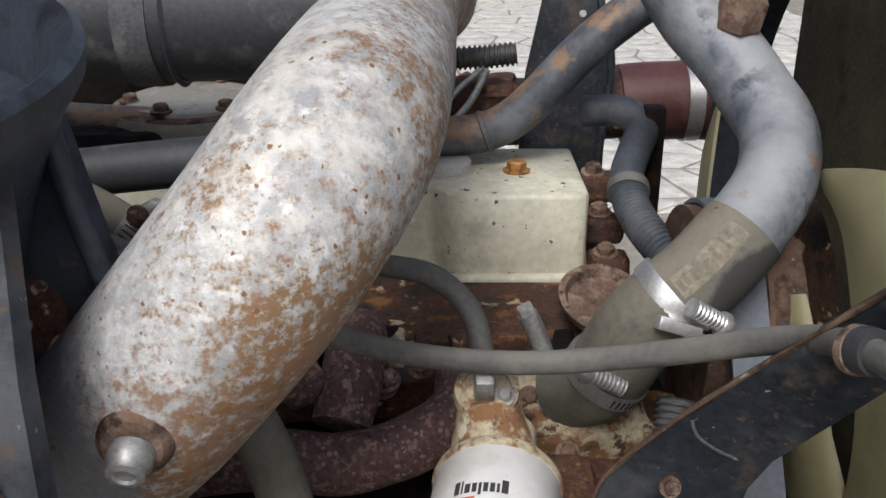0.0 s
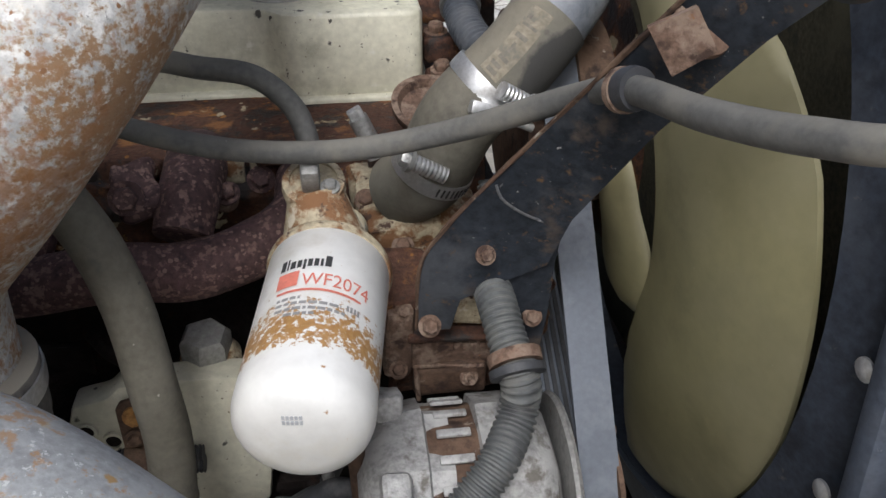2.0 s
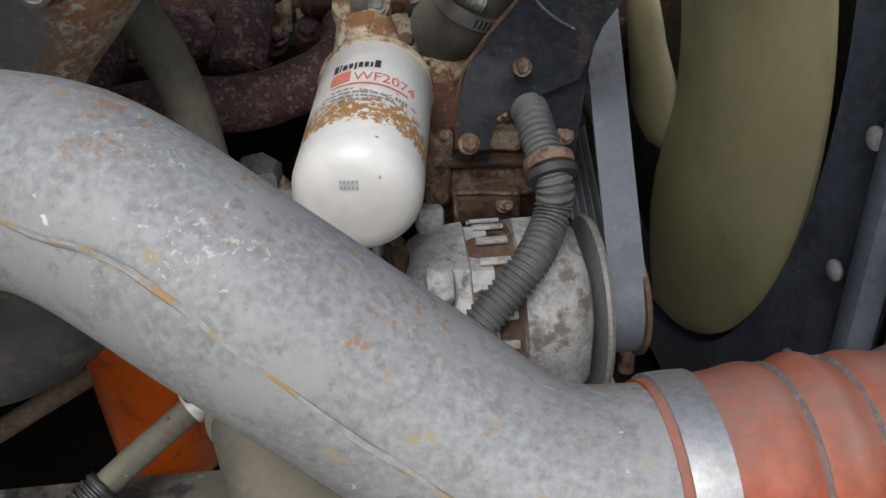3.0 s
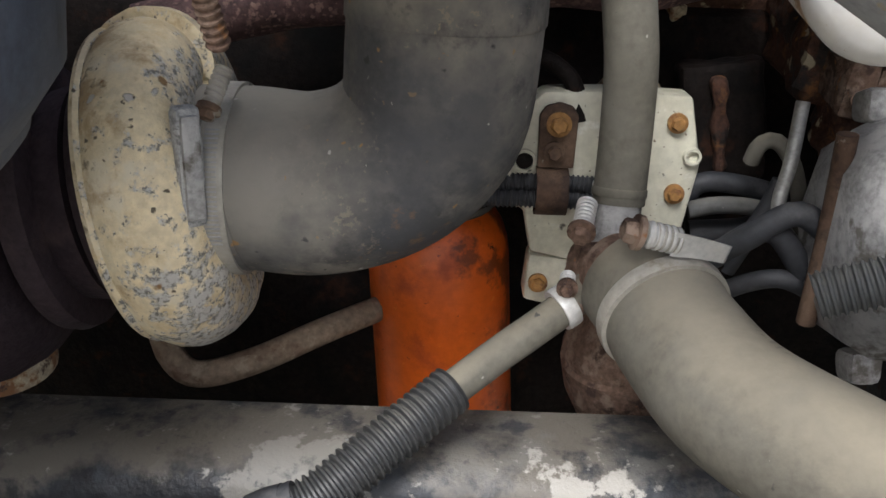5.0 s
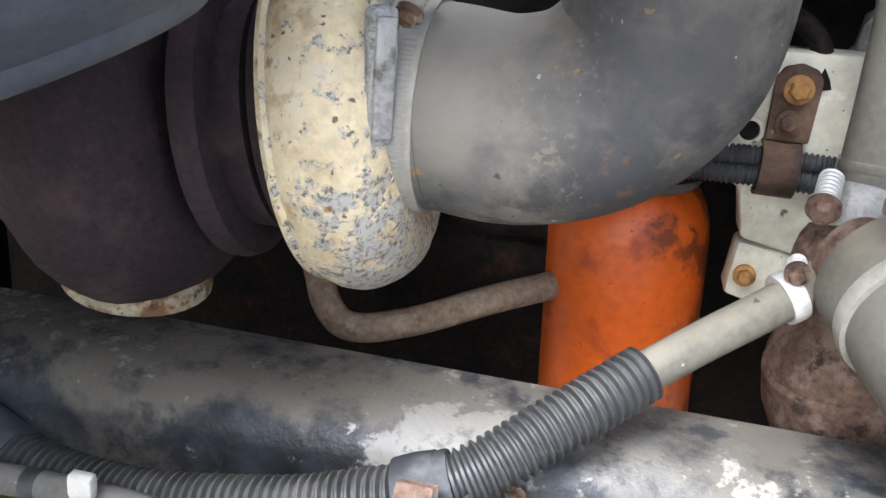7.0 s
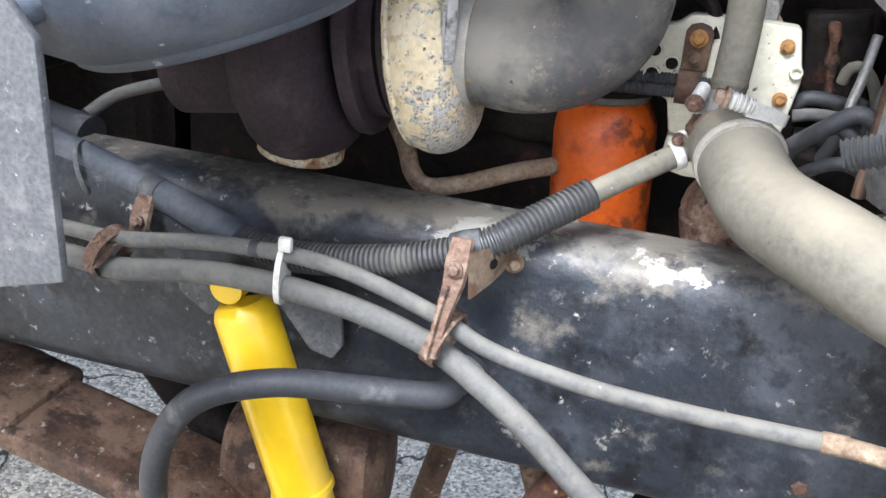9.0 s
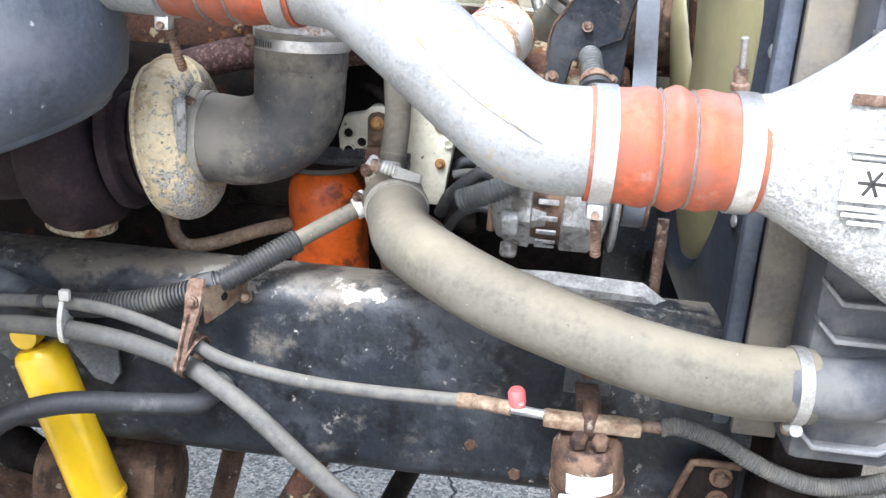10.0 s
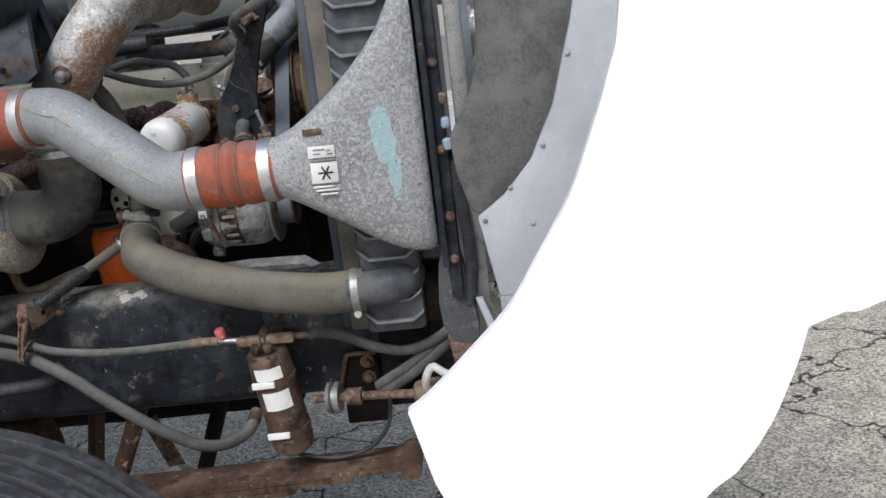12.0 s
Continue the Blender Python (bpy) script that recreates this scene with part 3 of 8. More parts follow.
overlay(ELBOW, (0.17, 0.10, 0.05), [("noise", 70, 8, 1.0), ("near", (-0.225, 0.40, 1.27), (0.06, 0.06, 0.06), 0.35)], 0.74, 0.86, 0.7)
specks(RUBBER, (0.40, 0.385, 0.33), 60, 0.14, 0.10)
specks(RUBBER, (0.06, 0.058, 0.052), 90, 0.20, 0.14)
# lighter purple on upward faces, a sheen put into the colour
overlay(TURBINE, (0.075, 0.052, 0.062), [("noise", 40, 9, 1.0), ("facing", (0, -0.3, 0.9), 0.2)], 0.62, 0.85, 0.7)


def gravel_material():
    m = surface("worn_exposed_asphalt", (0.44, 0.40, 0.32), 0.9, 0, (90, 0.2), [((0.33, 0.30, 0.25), 5, 0.52, 0.68, 0.95, 7, 0)], ((150, 0.3),))
    n, l = m.node_tree.nodes, m.node_tree.links
    p = n["Principled BSDF"]
    at = n.new("ShaderNodeTexCoord").outputs["Object"]
    stones = n.new("ShaderNodeTexVoronoi")
    stones.inputs["Scale"].default_value = 120
    l.new(at, stones.inputs["Vector"])
    bright = n.new("ShaderNodeMapRange")
    bright.inputs["From Min"].default_value, bright.inputs["From Max"].default_value = 0.0, 1.0
    bright.inputs["To Min"].default_value, bright.inputs["To Max"].default_value = 0.3, 1.75
    grey = n.new("ShaderNodeSeparateColor")
    l.new(stones.outputs["Color"], grey.inputs["Color"])
    l.new(grey.outputs["Red"], bright.inputs["Value"])
    mix = n.new("ShaderNodeMix")
    mix.data_type, mix.blend_type = "RGBA", "MULTIPLY"
    mix.inputs["Factor"].default_value = 0.85
    l.new(p.inputs["Base Color"].links[0].from_socket, mix.inputs["A"])
    l.new(bright.outputs["Result"], mix.inputs["B"])
    cracks = n.new("ShaderNodeTexVoronoi")
    cracks.feature = "DISTANCE_TO_EDGE"
    cracks.inputs["Scale"].default_value = 1.5
    warp = n.new("ShaderNodeTexNoise")
    warp.inputs["Scale"].default_value, warp.inputs["Detail"].default_value = 6, 6
    l.new(at, warp.inputs["Vector"])
    add = n.new("ShaderNodeVectorMath")
    add.operation = "MULTIPLY_ADD"
    add.inputs[1].default_value = (0.25, 0.25, 0.25)
    l.new(warp.outputs["Color"], add.inputs[0])
    l.new(at, add.inputs[2])
    l.new(add.outputs[0], cracks.inputs["Vector"])
    line = n.new("ShaderNodeMapRange")
    line.inputs["From Min"].default_value, line.inputs["From Max"].default_value = 0.004, 0.012
    l.new(cracks.outputs["Distance"], line.inputs["Value"])
    dark = n.new("ShaderNodeMix")
    dark.data_type = "RGBA"
    l.new(line.outputs["Result"], dark.inputs["Factor"])
    dark.inputs["A"].default_value = (0.035, 0.03, 0.026, 1)
    l.new(mix.outputs["Result"], dark.inputs["B"])
    l.new(dark.outputs["Result"], p.inputs["Base Color"])
    b = n.new("ShaderNodeBump")
    b.inputs["Strength"].default_value, b.inputs["Distance"].default_value = 0.6, 0.004
    b.invert = True
    l.new(stones.outputs["Distance"], b.inputs["Height"])
    l.new(p.inputs["Normal"].links[0].from_socket, b.inputs["Normal"])
    l.new(b.outputs["Normal"], p.inputs["Normal"])
    return m


ASPHALT = gravel_material()


# ---- building helpers ----
class Shape:
    """Vertices and faces in metres, in the world's axes."""

    def __init__(self):
        self.v, self.f = [], []

    def add(self, verts, faces):
        k = len(self.v)
        self.v += [tuple(p) for p in verts]
        self.f += [tuple(i + k for i in face) for face in faces]
        return self

    def plus(self, other):
        return self.add(other.v, other.f)

    def mesh(self, name, material, sharp=38):
        me = bpy.data.meshes.new(name)
        me.from_pydata(self.v, [], self.f)
        me.materials.append(material)
        me.polygons.foreach_set("use_smooth", [True] * len(me.polygons))
        bm = bmesh.new()
        bm.from_mesh(me)
        bmesh.ops.recalc_face_normals(bm, faces=bm.faces)
        bm.to_mesh(me)
        bm.free()
        me.set_sharp_from_angle(angle=radians(sharp))
        return me


def thing(name, at, label, category, group="", kind=""):
    """An Empty at the base of a thing, for its parts."""
    ob = new(name)
    ob.empty_display_size = 0.05
    ob.location = at
    bpy.context.view_layer.update()
    return tagged(ob, label, category, group, kind)


def part(name, shape, material, parent, label="", sharp=38):
    """One mesh under a thing or a part."""
    ob = new(name, shape.mesh(name, material, sharp))
    ob.parent = parent
    top = parent
    while top.parent:
        top = top.parent
    ob.matrix_parent_inverse = Matrix.Translation(top.location).inverted() if top.type == "EMPTY" and parent == top else Matrix.Identity(4)
    return tagged(ob, label) if label else ob


def single(name, shape, material, label, category, group="", kind="", sharp=38):
    """A thing that is one mesh."""
    return tagged(new(name, shape.mesh(name, material, sharp)), label, category, group, kind)


def spline(points, step=0.006):
    """A smooth line through the points, at even steps."""
    p = np.array(points, float)
    if len(p) == 2:
        k = max(2, int(np.linalg.norm(p[1] - p[0]) / step))
        return np.array([p[0] + (p[1] - p[0]) * i / k for i in range(k + 1)])
    ext = np.vstack([2 * p[0] - p[1], p, 2 * p[-1] - p[-2]])
    out = []
    for i in range(1, len(ext) - 2):
        a, b, c, d = ext[i - 1], ext[i], ext[i + 1], ext[i + 2]
        for u in np.linspace(0, 1, 24, endpoint=False):
            out.append(0.5 * (2 * b + (c - a) * u + (2 * a - 5 * b + 4 * c - d) * u * u + (3 * b - a - 3 * c + d) * u ** 3))
    out.append(p[-1])
    out = np.array(out)
    s = np.concatenate([[0], np.cumsum(np.linalg.norm(np.diff(out, axis=0), axis=1))])
    k = max(2, int(round(s[-1] / step)))
    even = np.linspace(0, s[-1], k + 1)
    return np.stack([np.interp(even, s, out[:, j]) for j in range(3)], 1)


def tube(points, r, n=20, step=0.006, ribs=None, hollow=False, wobble=0.0, profile=None):
    """A round tube along a line. r: radius, or two for both ends. ribs: (pitch, depth) of corrugation. profile: function of 0..1 that scales the radius."""
    if ribs:
        step = ribs[0] / 4
    p = spline(points, step)
    k = len(p)
    tan = np.gradient(p, axis=0)
    tan /= np.linalg.norm(tan, axis=1)[:, None]
    up = np.array([0, 0, 1.0]) if abs(tan[0][2]) < 0.9 else np.array([0, 1.0, 0])
    side = np.cross(tan[0], up)
    side /= np.linalg.norm(side)
    rr = np.linspace(r[0], r[1], k) if isinstance(r, (tuple, list)) else np.full(k, float(r))
    shape, verts, faces = Shape(), [], []
    for i in range(k):
        side = side - tan[i] * side.dot(tan[i])
        side /= np.linalg.norm(side)
        other = np.cross(tan[i], side)
        q = rr[i]
        if ribs:
            q += ribs[1] * (0.5 if i % 4 in (0, 3) else -0.5)
        if profile:
            q *= profile(i / (k - 1))
        for j in range(n):
            a = 2 * math.pi * j / n
            w = 1 + wobble * noise.noise(Vector(p[i]) * 30 + Vector((math.cos(a), math.sin(a), 0)))
            verts.append(p[i] + q * w * (math.cos(a) * side + math.sin(a) * other))
    for i in range(k - 1):
        for j in range(n):
            faces.append((i * n + j, i * n + (j + 1) % n, (i + 1) * n + (j + 1) % n, (i + 1) * n + j))
    faces.append(tuple(range(n - 1, -1, -1)))
    faces.append(tuple(range((k - 1) * n, k * n)))
    return shape.add(verts, faces)


def basis(axis, up=(0, 0, 1)):
    z = Vector(axis).normalized()
    u = Vector(up)
    if abs(z.dot(u.normalized())) > 0.95:
        u = Vector((0, 1, 0)) if abs(z.y) < 0.9 else Vector((1, 0, 0))
    x = u.cross(z).normalized()
    return x, z.cross(x), z


def lathe(profile, at, axis=(0, 0, 1), n=32, start=0.0, sweep=360.0, capped=True):
    """A turned shape: (radius, height) pairs about an axis."""
    x, y, z = basis(axis)
    o = Vector(at)
    full = sweep >= 360
    m = n if full else n + 1
    verts = []
    for r, h in profile:
        for j in range(m):
            a = radians(start + sweep * j / n)
            verts.append(o + z * h + (x * math.cos(a) + y * math.sin(a)) * max(r, 1e-5))
    faces = []
    for i in range(len(profile) - 1):
        for j in range(n):
            faces.append((i * m + j, i * m + (j + 1) % m, (i + 1) * m + (j + 1) % m, (i + 1) * m + j))
    if full and capped:
        faces.append(tuple(range(m - 1, -1, -1)))
        faces.append(tuple(range((len(profile) - 1) * m, len(profile) * m)))
    return Shape().add(verts, faces)


def from_bm(bm):
    s = Shape()
    bm.verts.index_update()
    s.v = [tuple(v.co) for v in bm.verts]
    s.f = [tuple(v.index for v in f.verts) for f in bm.faces]
    bm.free()
    return s


def box(size, m, bevel=0.003, segments=2):
    """A block with worn edges, at the pose m."""
    bm = bmesh.new()
    bmesh.ops.create_cube(bm, size=1)
    bmesh.ops.scale(bm, vec=size, verts=bm.verts)
    if bevel:
        bmesh.ops.bevel(bm, geom=bm.edges[:], offset=min(bevel, min(size) * 0.45), segments=segments, affect="EDGES", profile=0.5)
    bmesh.ops.transform(bm, matrix=m if isinstance(m, Matrix) else Matrix.Translation(m), verts=bm.verts)
    return from_bm(bm)


def plate(outline, thick, m, bevel=0.002):
    """A plate cut to an outline in its own x and y, with thickness along z, at the pose m."""
    bm = bmesh.new()
    vs = [bm.verts.new((x, y, -thick / 2)) for x, y in outline]
    f = bm.faces.new(vs)
    got = bmesh.ops.extrude_face_region(bm, geom=[f])
    bmesh.ops.translate(bm, vec=(0, 0, thick), verts=[g for g in got["geom"] if isinstance(g, bmesh.types.BMVert)])
    if bevel:
        bmesh.ops.bevel(bm, geom=bm.edges[:], offset=min(bevel, thick * 0.4), segments=2, affect="EDGES", profile=0.5)
    bmesh.ops.transform(bm, matrix=m, verts=bm.verts)
    return from_bm(bm)


def facing(at, normal, up=(0, 0, 1)):
    """The pose whose z looks along normal and whose y is as near to up as it can be."""
    x, y, z = basis(normal, up)
    return Matrix.Translation(at) @ Matrix((x, y, z)).transposed().to_4x4()


def bolt_shape(at, normal, size=0.014, height=0.009, washer=True, turn=0.0):
    """A hexagon bolt head with chamfer and washer."""
    x, y, z = basis(normal)
    o = Vector(at)
    s = Shape()
    if washer:
        s.plus(lathe([(size * 0.8, -0.002), (size * 0.82, 0.0015), (size * 0.5, 0.002)], at, normal, 20))
    verts = []
    for r, h in ((size * 0.58, 0), (size * 0.58, height * 0.8), (size * 0.46, height)):
        for j in range(6):
            a = radians(60 * j + turn)
            verts.append(o + z * h + (x * math.cos(a) + y * math.sin(a)) * r)
    faces = [(i * 6 + j, i * 6 + (j + 1) % 6, (i + 1) * 6 + (j + 1) % 6, (i + 1) * 6 + j) for i in range(2) for j in range(6)]
    faces += [tuple(range(5, -1, -1)), tuple(range(12, 18))]
    return s.add(verts, faces)


def bolt(at, normal, size, material, parent, label="", height=None):
    return part("bolt", bolt_shape(at, normal, size, height or size * 0.65, True, random.uniform(0, 60)), material, parent, label)


def lump(size, m, amount=0.006, cuts=5, bevel=0.008, seed=0.0):
    """A rough casting: a block with worn corners and an uneven skin."""
    bm = bmesh.new()
    bmesh.ops.create_cube(bm, size=1)
    bmesh.ops.scale(bm, vec=size, verts=bm.verts)
    bmesh.ops.bevel(bm, geom=bm.edges[:], offset=min(bevel, min(size) * 0.4), segments=2, affect="EDGES", profile=0.5)
    bmesh.ops.subdivide_edges(bm, edges=bm.edges[:], cuts=cuts, use_grid_fill=True)
    bmesh.ops.transform(bm, matrix=m if isinstance(m, Matrix) else Matrix.Translation(m), verts=bm.verts)
    bm.normal_update()
    for v in bm.verts:
        v.co += v.normal * amount * (noise.noise(v.co * 45 + Vector((seed, 0, 0))) + 0.5 * noise.noise(v.co * 110))
    return from_bm(bm)


def arc_band(center, axis, r0, r1, width, start, sweep):
    """Part of a ring of flat section."""
    return lathe([(r0, -width / 2), (r1, -width / 2), (r1, width / 2), (r0, width / 2), (r0, -width / 2)], center, axis, 32, start, sweep)


def hose_clamp(at, axis, r, label, width=0.012, angle=0.0, material=STEEL, screw=RUSTY, housing=1.0, group="", head=None, tail=None, slots=(9, 0.0042, 0.0014)):
    """A worm-drive clamp: slotted band, ribbed housing and screw. head and tail: where the screw lies, if not found by the angle."""
    c = thing("hose_clamp", at, label, "clamp", group)
    part("band", lathe([(r + 0.0004, -width / 2), (r + 0.0018, -width / 2), (r + 0.0022, -width * 0.3), (r + 0.0022, width * 0.3), (r + 0.0018, width / 2), (r + 0.0004, width / 2)], at, axis, 48), material, c)
    x, y, z = basis(axis)
    if head is None:
        out = x * math.cos(radians(angle)) + y * math.sin(radians(angle))
        side = z.cross(out)
        spot = Vector(at) + out * (r + 0.006 * housing)
        head, tail = spot + side * 0.013 * housing, spot - side * 0.013 * housing
    head, tail = Vector(head), Vector(tail)
    side = (head - tail).normalized()
    part("screw_housing", tube([tail, head], 0.0066 * housing, 16, ribs=(0.0036, 0.0009)), material, c)
    part("screw", bolt_shape(head, side, 0.0115 * housing, 0.008 * housing, True), screw, c, "rusty hexagon screw head")
    out = (head.lerp(tail, 0.5) - Vector(at))
    out = (out - z * out.dot(z)).normalized()
    start = math.atan2(out.dot(y), out.dot(x))
    slot = width * 0.28 * (1 if slots[0] else 0)
    for k in range(slots[0]):
        a = start + (0.012 * housing + slots[1] * (k + 1)) / r
        q = x * math.cos(a) + y * math.sin(a)
        part("slot", box((slots[2], slot * 2, 0.0008), facing(Vector(at) + q * (r + 0.0023), q, z), 0.0), GREYINK if slots[0] > 12 else BLACKINK, c)
    return c


def hose_thing(name, line, r, material, label, category, group="", cuffs=(), ribs=None, n=28, inner="hose", profile=None):
    """A hose with its end cuffs or ferrules: (place along it, extra radius, width, material, name)."""
    h = thing(name, line[-1], label, category, group)
    part(inner, tube(line, r, n, ribs=ribs, profile=profile), material, h)
    p = spline(line, 0.004)
    for u, extra, width, m, what in cuffs:
        i = min(len(p) - 2, max(1, int(u * (len(p) - 1))))
        q = (r if not isinstance(r, (tuple, list)) else r[0]) + extra
        part(what, lathe([(q - extra - 0.001, -width / 2), (q - 0.0005, -width / 2), (q, -width / 2 + 0.001), (q, width / 2 - 0.001), (q - 0.0005, width / 2), (q - extra - 0.001, width / 2)], p[i], p[i + 1] - p[i - 1], n), m, h)
    return h


def sheet(rows, thick=(0, 0.012, 0)):
    """A curved panel through rows of points, with a thickness."""
    s, n, m = Shape(), len(rows), len(rows[0])
    verts = [Vector(p) for r in rows for p in r] + [Vector(p) + Vector(thick) for r in rows for p in r]
    k, faces = n * m, []
    for i in range(n - 1):
        for j in range(m - 1):
            a, b, c, d = i * m + j, i * m + j + 1, (i + 1) * m + j + 1, (i + 1) * m + j
            faces += [(a, b, c, d), (k + a, k + d, k + c, k + b)]
    rim = [j for j in range(m)] + [i * m + m - 1 for i in range(1, n)] + [(n - 1) * m + j for j in range(m - 2, -1, -1)] + [i * m for i in range(n - 2, 0, -1)]
    faces += [(a, b, k + b, k + a) for a, b in zip(rim, rim[1:] + rim[:1])]
    return s.add(verts, faces)


# ---- ground ----
ground = single("ground", Shape().add([(-400, -400, 0), (400, -400, 0), (400, 400, 0), (-400, 400, 0)], [(0, 1, 2, 3)]), ASPHALT, "cracked grey asphalt with exposed stones", "ground", kind="structure")
pavement = single("pavement", box((60, 40, 0.03), (6, 23.5, 0.012), 0.004), JOINTS, "pale irregular stone paving beyond the truck", "pavement", kind="structure")

# ---- frame rail ----
rail = thing("frame_rail", (-0.9, 0.38, 0.86), "black painted steel truck frame rail, dusty on top", "frame rail", kind="structure")


def rail_section(y0, z0, z1, flange, r=0.052, wall=0.009):
    outer = [(y0 + flange, z1)]
    outer += [(y0 + r - r * math.sin(a), z1 - r + r * math.cos(a)) for a in np.linspace(0, math.pi / 2, 9)]
    outer += [(y0 + r - r * math.cos(a), z0 + r - r * math.sin(a)) for a in np.linspace(0, math.pi / 2, 9)]
    outer += [(y0 + flange, z0)]
    q = r - wall
    inner = [(y0 + flange, z0 + wall)]
    inner += [(y0 + r - q * math.cos(a), z0 + r - q * math.sin(a)) for a in np.linspace(math.pi / 2, 0, 9)]
    inner += [(y0 + r - q * math.sin(a), z1 - r + q * math.cos(a)) for a in np.linspace(math.pi / 2, 0, 9)]
    inner += [(y0 + flange, z1 - wall)]
    return outer + inner


def extrude_x(section, xs, drop=lambda x: 0.0):
    s, n = Shape(), len(section)
    verts = [(x, y, z + drop(x)) for x in xs for y, z in section]
    faces = [(i * n + j, i * n + (j + 1) % n, (i + 1) * n + (j + 1) % n, (i + 1) * n + j) for i in range(len(xs) - 1) for j in range(n)]
    faces += [tuple(range(n)), tuple(range((len(xs) - 1) * n, len(xs) * n))[::-1]]
    return s.add(verts, faces)


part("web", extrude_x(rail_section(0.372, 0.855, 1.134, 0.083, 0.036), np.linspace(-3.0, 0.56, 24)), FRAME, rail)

# ---- engine ----
engine = thing("engine", (-0.2, 0.85, 0.7), "rusty diesel truck engine with cream valve cover", "engine")
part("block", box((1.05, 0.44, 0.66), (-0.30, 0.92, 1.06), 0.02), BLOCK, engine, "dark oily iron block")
part("cylinder_head", box((0.98, 0.42, 0.10), (-0.30, 0.93, 1.425), 0.008), IRON, engine, "rusty cylinder head")


def cover_outline():
    return [(-0.60, 0.88), (-0.03, 0.88), (-0.012, 0.875), (0.004, 0.853), (0.018, 0.848), (0.138, 0.848), (0.146, 0.856), (0.148, 1.02), (-0.60, 1.02)]


part("valve_cover", plate(cover_outline(), 0.088, pose(0, 0, 1.521), 0.006), CREAM, engine, "chipped cream painted valve cover")
part("cover_flange", plate([(-0.61, 0.868), (-0.02, 0.868), (0.008, 0.838), (0.150, 0.838), (0.156, 0.85), (0.156, 1.03), (-0.61, 1.03)], 0.012, pose(0, 0, 1.474), 0.003), CREAM, engine)
bolt((0.078, 0.925, 1.566), (0, 0, 1), 0.018, BRASS, engine, "yellowed bolt on the valve cover")
part("filler_cap", lathe([(0.0, 0.012), (0.026, 0.012), (0.030, 0.009), (0.030, 0.0), (0.034, 0.0), (0.034, -0.004)], (0.0, 0.93, 1.567), (0, 0, 1), 32), ZINC, engine, "pale round filler cap")

# ---- crossover pipe ----
cross = thing("crossover_pipe", (-0.21, 0.43, 1.45), "large aluminised steel pipe speckled with rust", "pipe")
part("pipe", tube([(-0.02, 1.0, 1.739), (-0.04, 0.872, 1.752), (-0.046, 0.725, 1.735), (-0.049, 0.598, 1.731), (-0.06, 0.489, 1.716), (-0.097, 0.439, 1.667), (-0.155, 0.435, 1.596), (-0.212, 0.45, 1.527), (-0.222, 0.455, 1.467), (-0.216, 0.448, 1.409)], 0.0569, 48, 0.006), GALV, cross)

# ---- charge air pipe and hoses ----
cac = thing("charge_air_pipe", (0.0, 0.19, 1.38), "grey bent aluminium charge air pipe with weld seam", "pipe")
cac_line = [(-0.196, 0.264, 1.526), (-0.151, 0.252, 1.527), (-0.103, 0.23, 1.52), (-0.035, 0.199, 1.479), (0.037, 0.176, 1.427), (0.078, 0.155, 1.402), (0.112, 0.14, 1.396), (0.165, 0.135, 1.397)]
part("pipe", tube(cac_line, 0.0522, 44, 0.006), ALPIPE, cac)


def hump(u):
    d = abs(u - 0.5)
    return 1.0 + 0.09 * math.exp(-((d - 0.0) / 0.055) ** 2) + 0.05 * math.exp(-((d - 0.17) / 0.07) ** 2) - 0.04 * math.exp(-((d - 0.095) / 0.025) ** 2)


def charge_hose(a, b, lug=0.09):
    h = thing("charge_air_hose", a, "faded orange silicone hump hose with steel clamps", "hose", "charge air hoses")
    part("sleeve", tube([a, b], 0.0545, 48, 0.0022, profile=hump), SILICONE, h)
    a, b = Vector(a), Vector(b)
    for u in (0.405, 0.595):
        part("ring_wire", lathe([(0.0535, -0.002), (0.0562, 0), (0.0535, 0.002)], a.lerp(b, u), b - a, 40), GREYSTEEL, h)
    for u, ang in ((0.09, 250), (0.90, 250)):
        spot = a.lerp(b, u)
        band = part("clamp_band", lathe([(0.0545, -0.010), (0.0568, -0.010), (0.0572, 0), (0.0568, 0.010), (0.0545, 0.010)], spot, b - a, 48), STEEL, h)
        if u != lug:
            continue
        low = spot + Vector((0, -0.012, -0.061))
        part("clamp_lug", box((0.017, 0.02, 0.016), tuple(low), 0.003), STEEL, h)
        part("clamp_bolt", tube([low + Vector((0, -0.014, -0.002)), low + Vector((0.004, 0.022, -0.012))], 0.004, 10), RUSTY, h, "rusty clamp bolt")
        part("clamp_spring", tube([low + Vector((0.002, 0.006, -0.006)), low + Vector((0.008, 0.030, -0.055))], 0.005, 10, ribs=(0.004, 0.0015)), RUSTY, h, "rusty clamp spring")
    return h


charge_hose((0.146, 0.137, 1.395), (0.303, 0.14, 1.398))
charge_hose((-0.162, 0.255, 1.526), (-0.336, 0.275, 1.527), 0.90)
single("intake_stub_pipe", tube([(-0.31, 0.26, 1.521), (-0.40, 0.27, 1.525), (-0.47, 0.30, 1.53)], 0.05, 32), ALPIPE, "short grey aluminium stub pipe", "pipe")

# ---- charge air cooler ----
cooler = thing("charge_air_cooler", (0.55, 0.2, 1.2), "charge air cooler with rough cast aluminium side tank", "cooler")


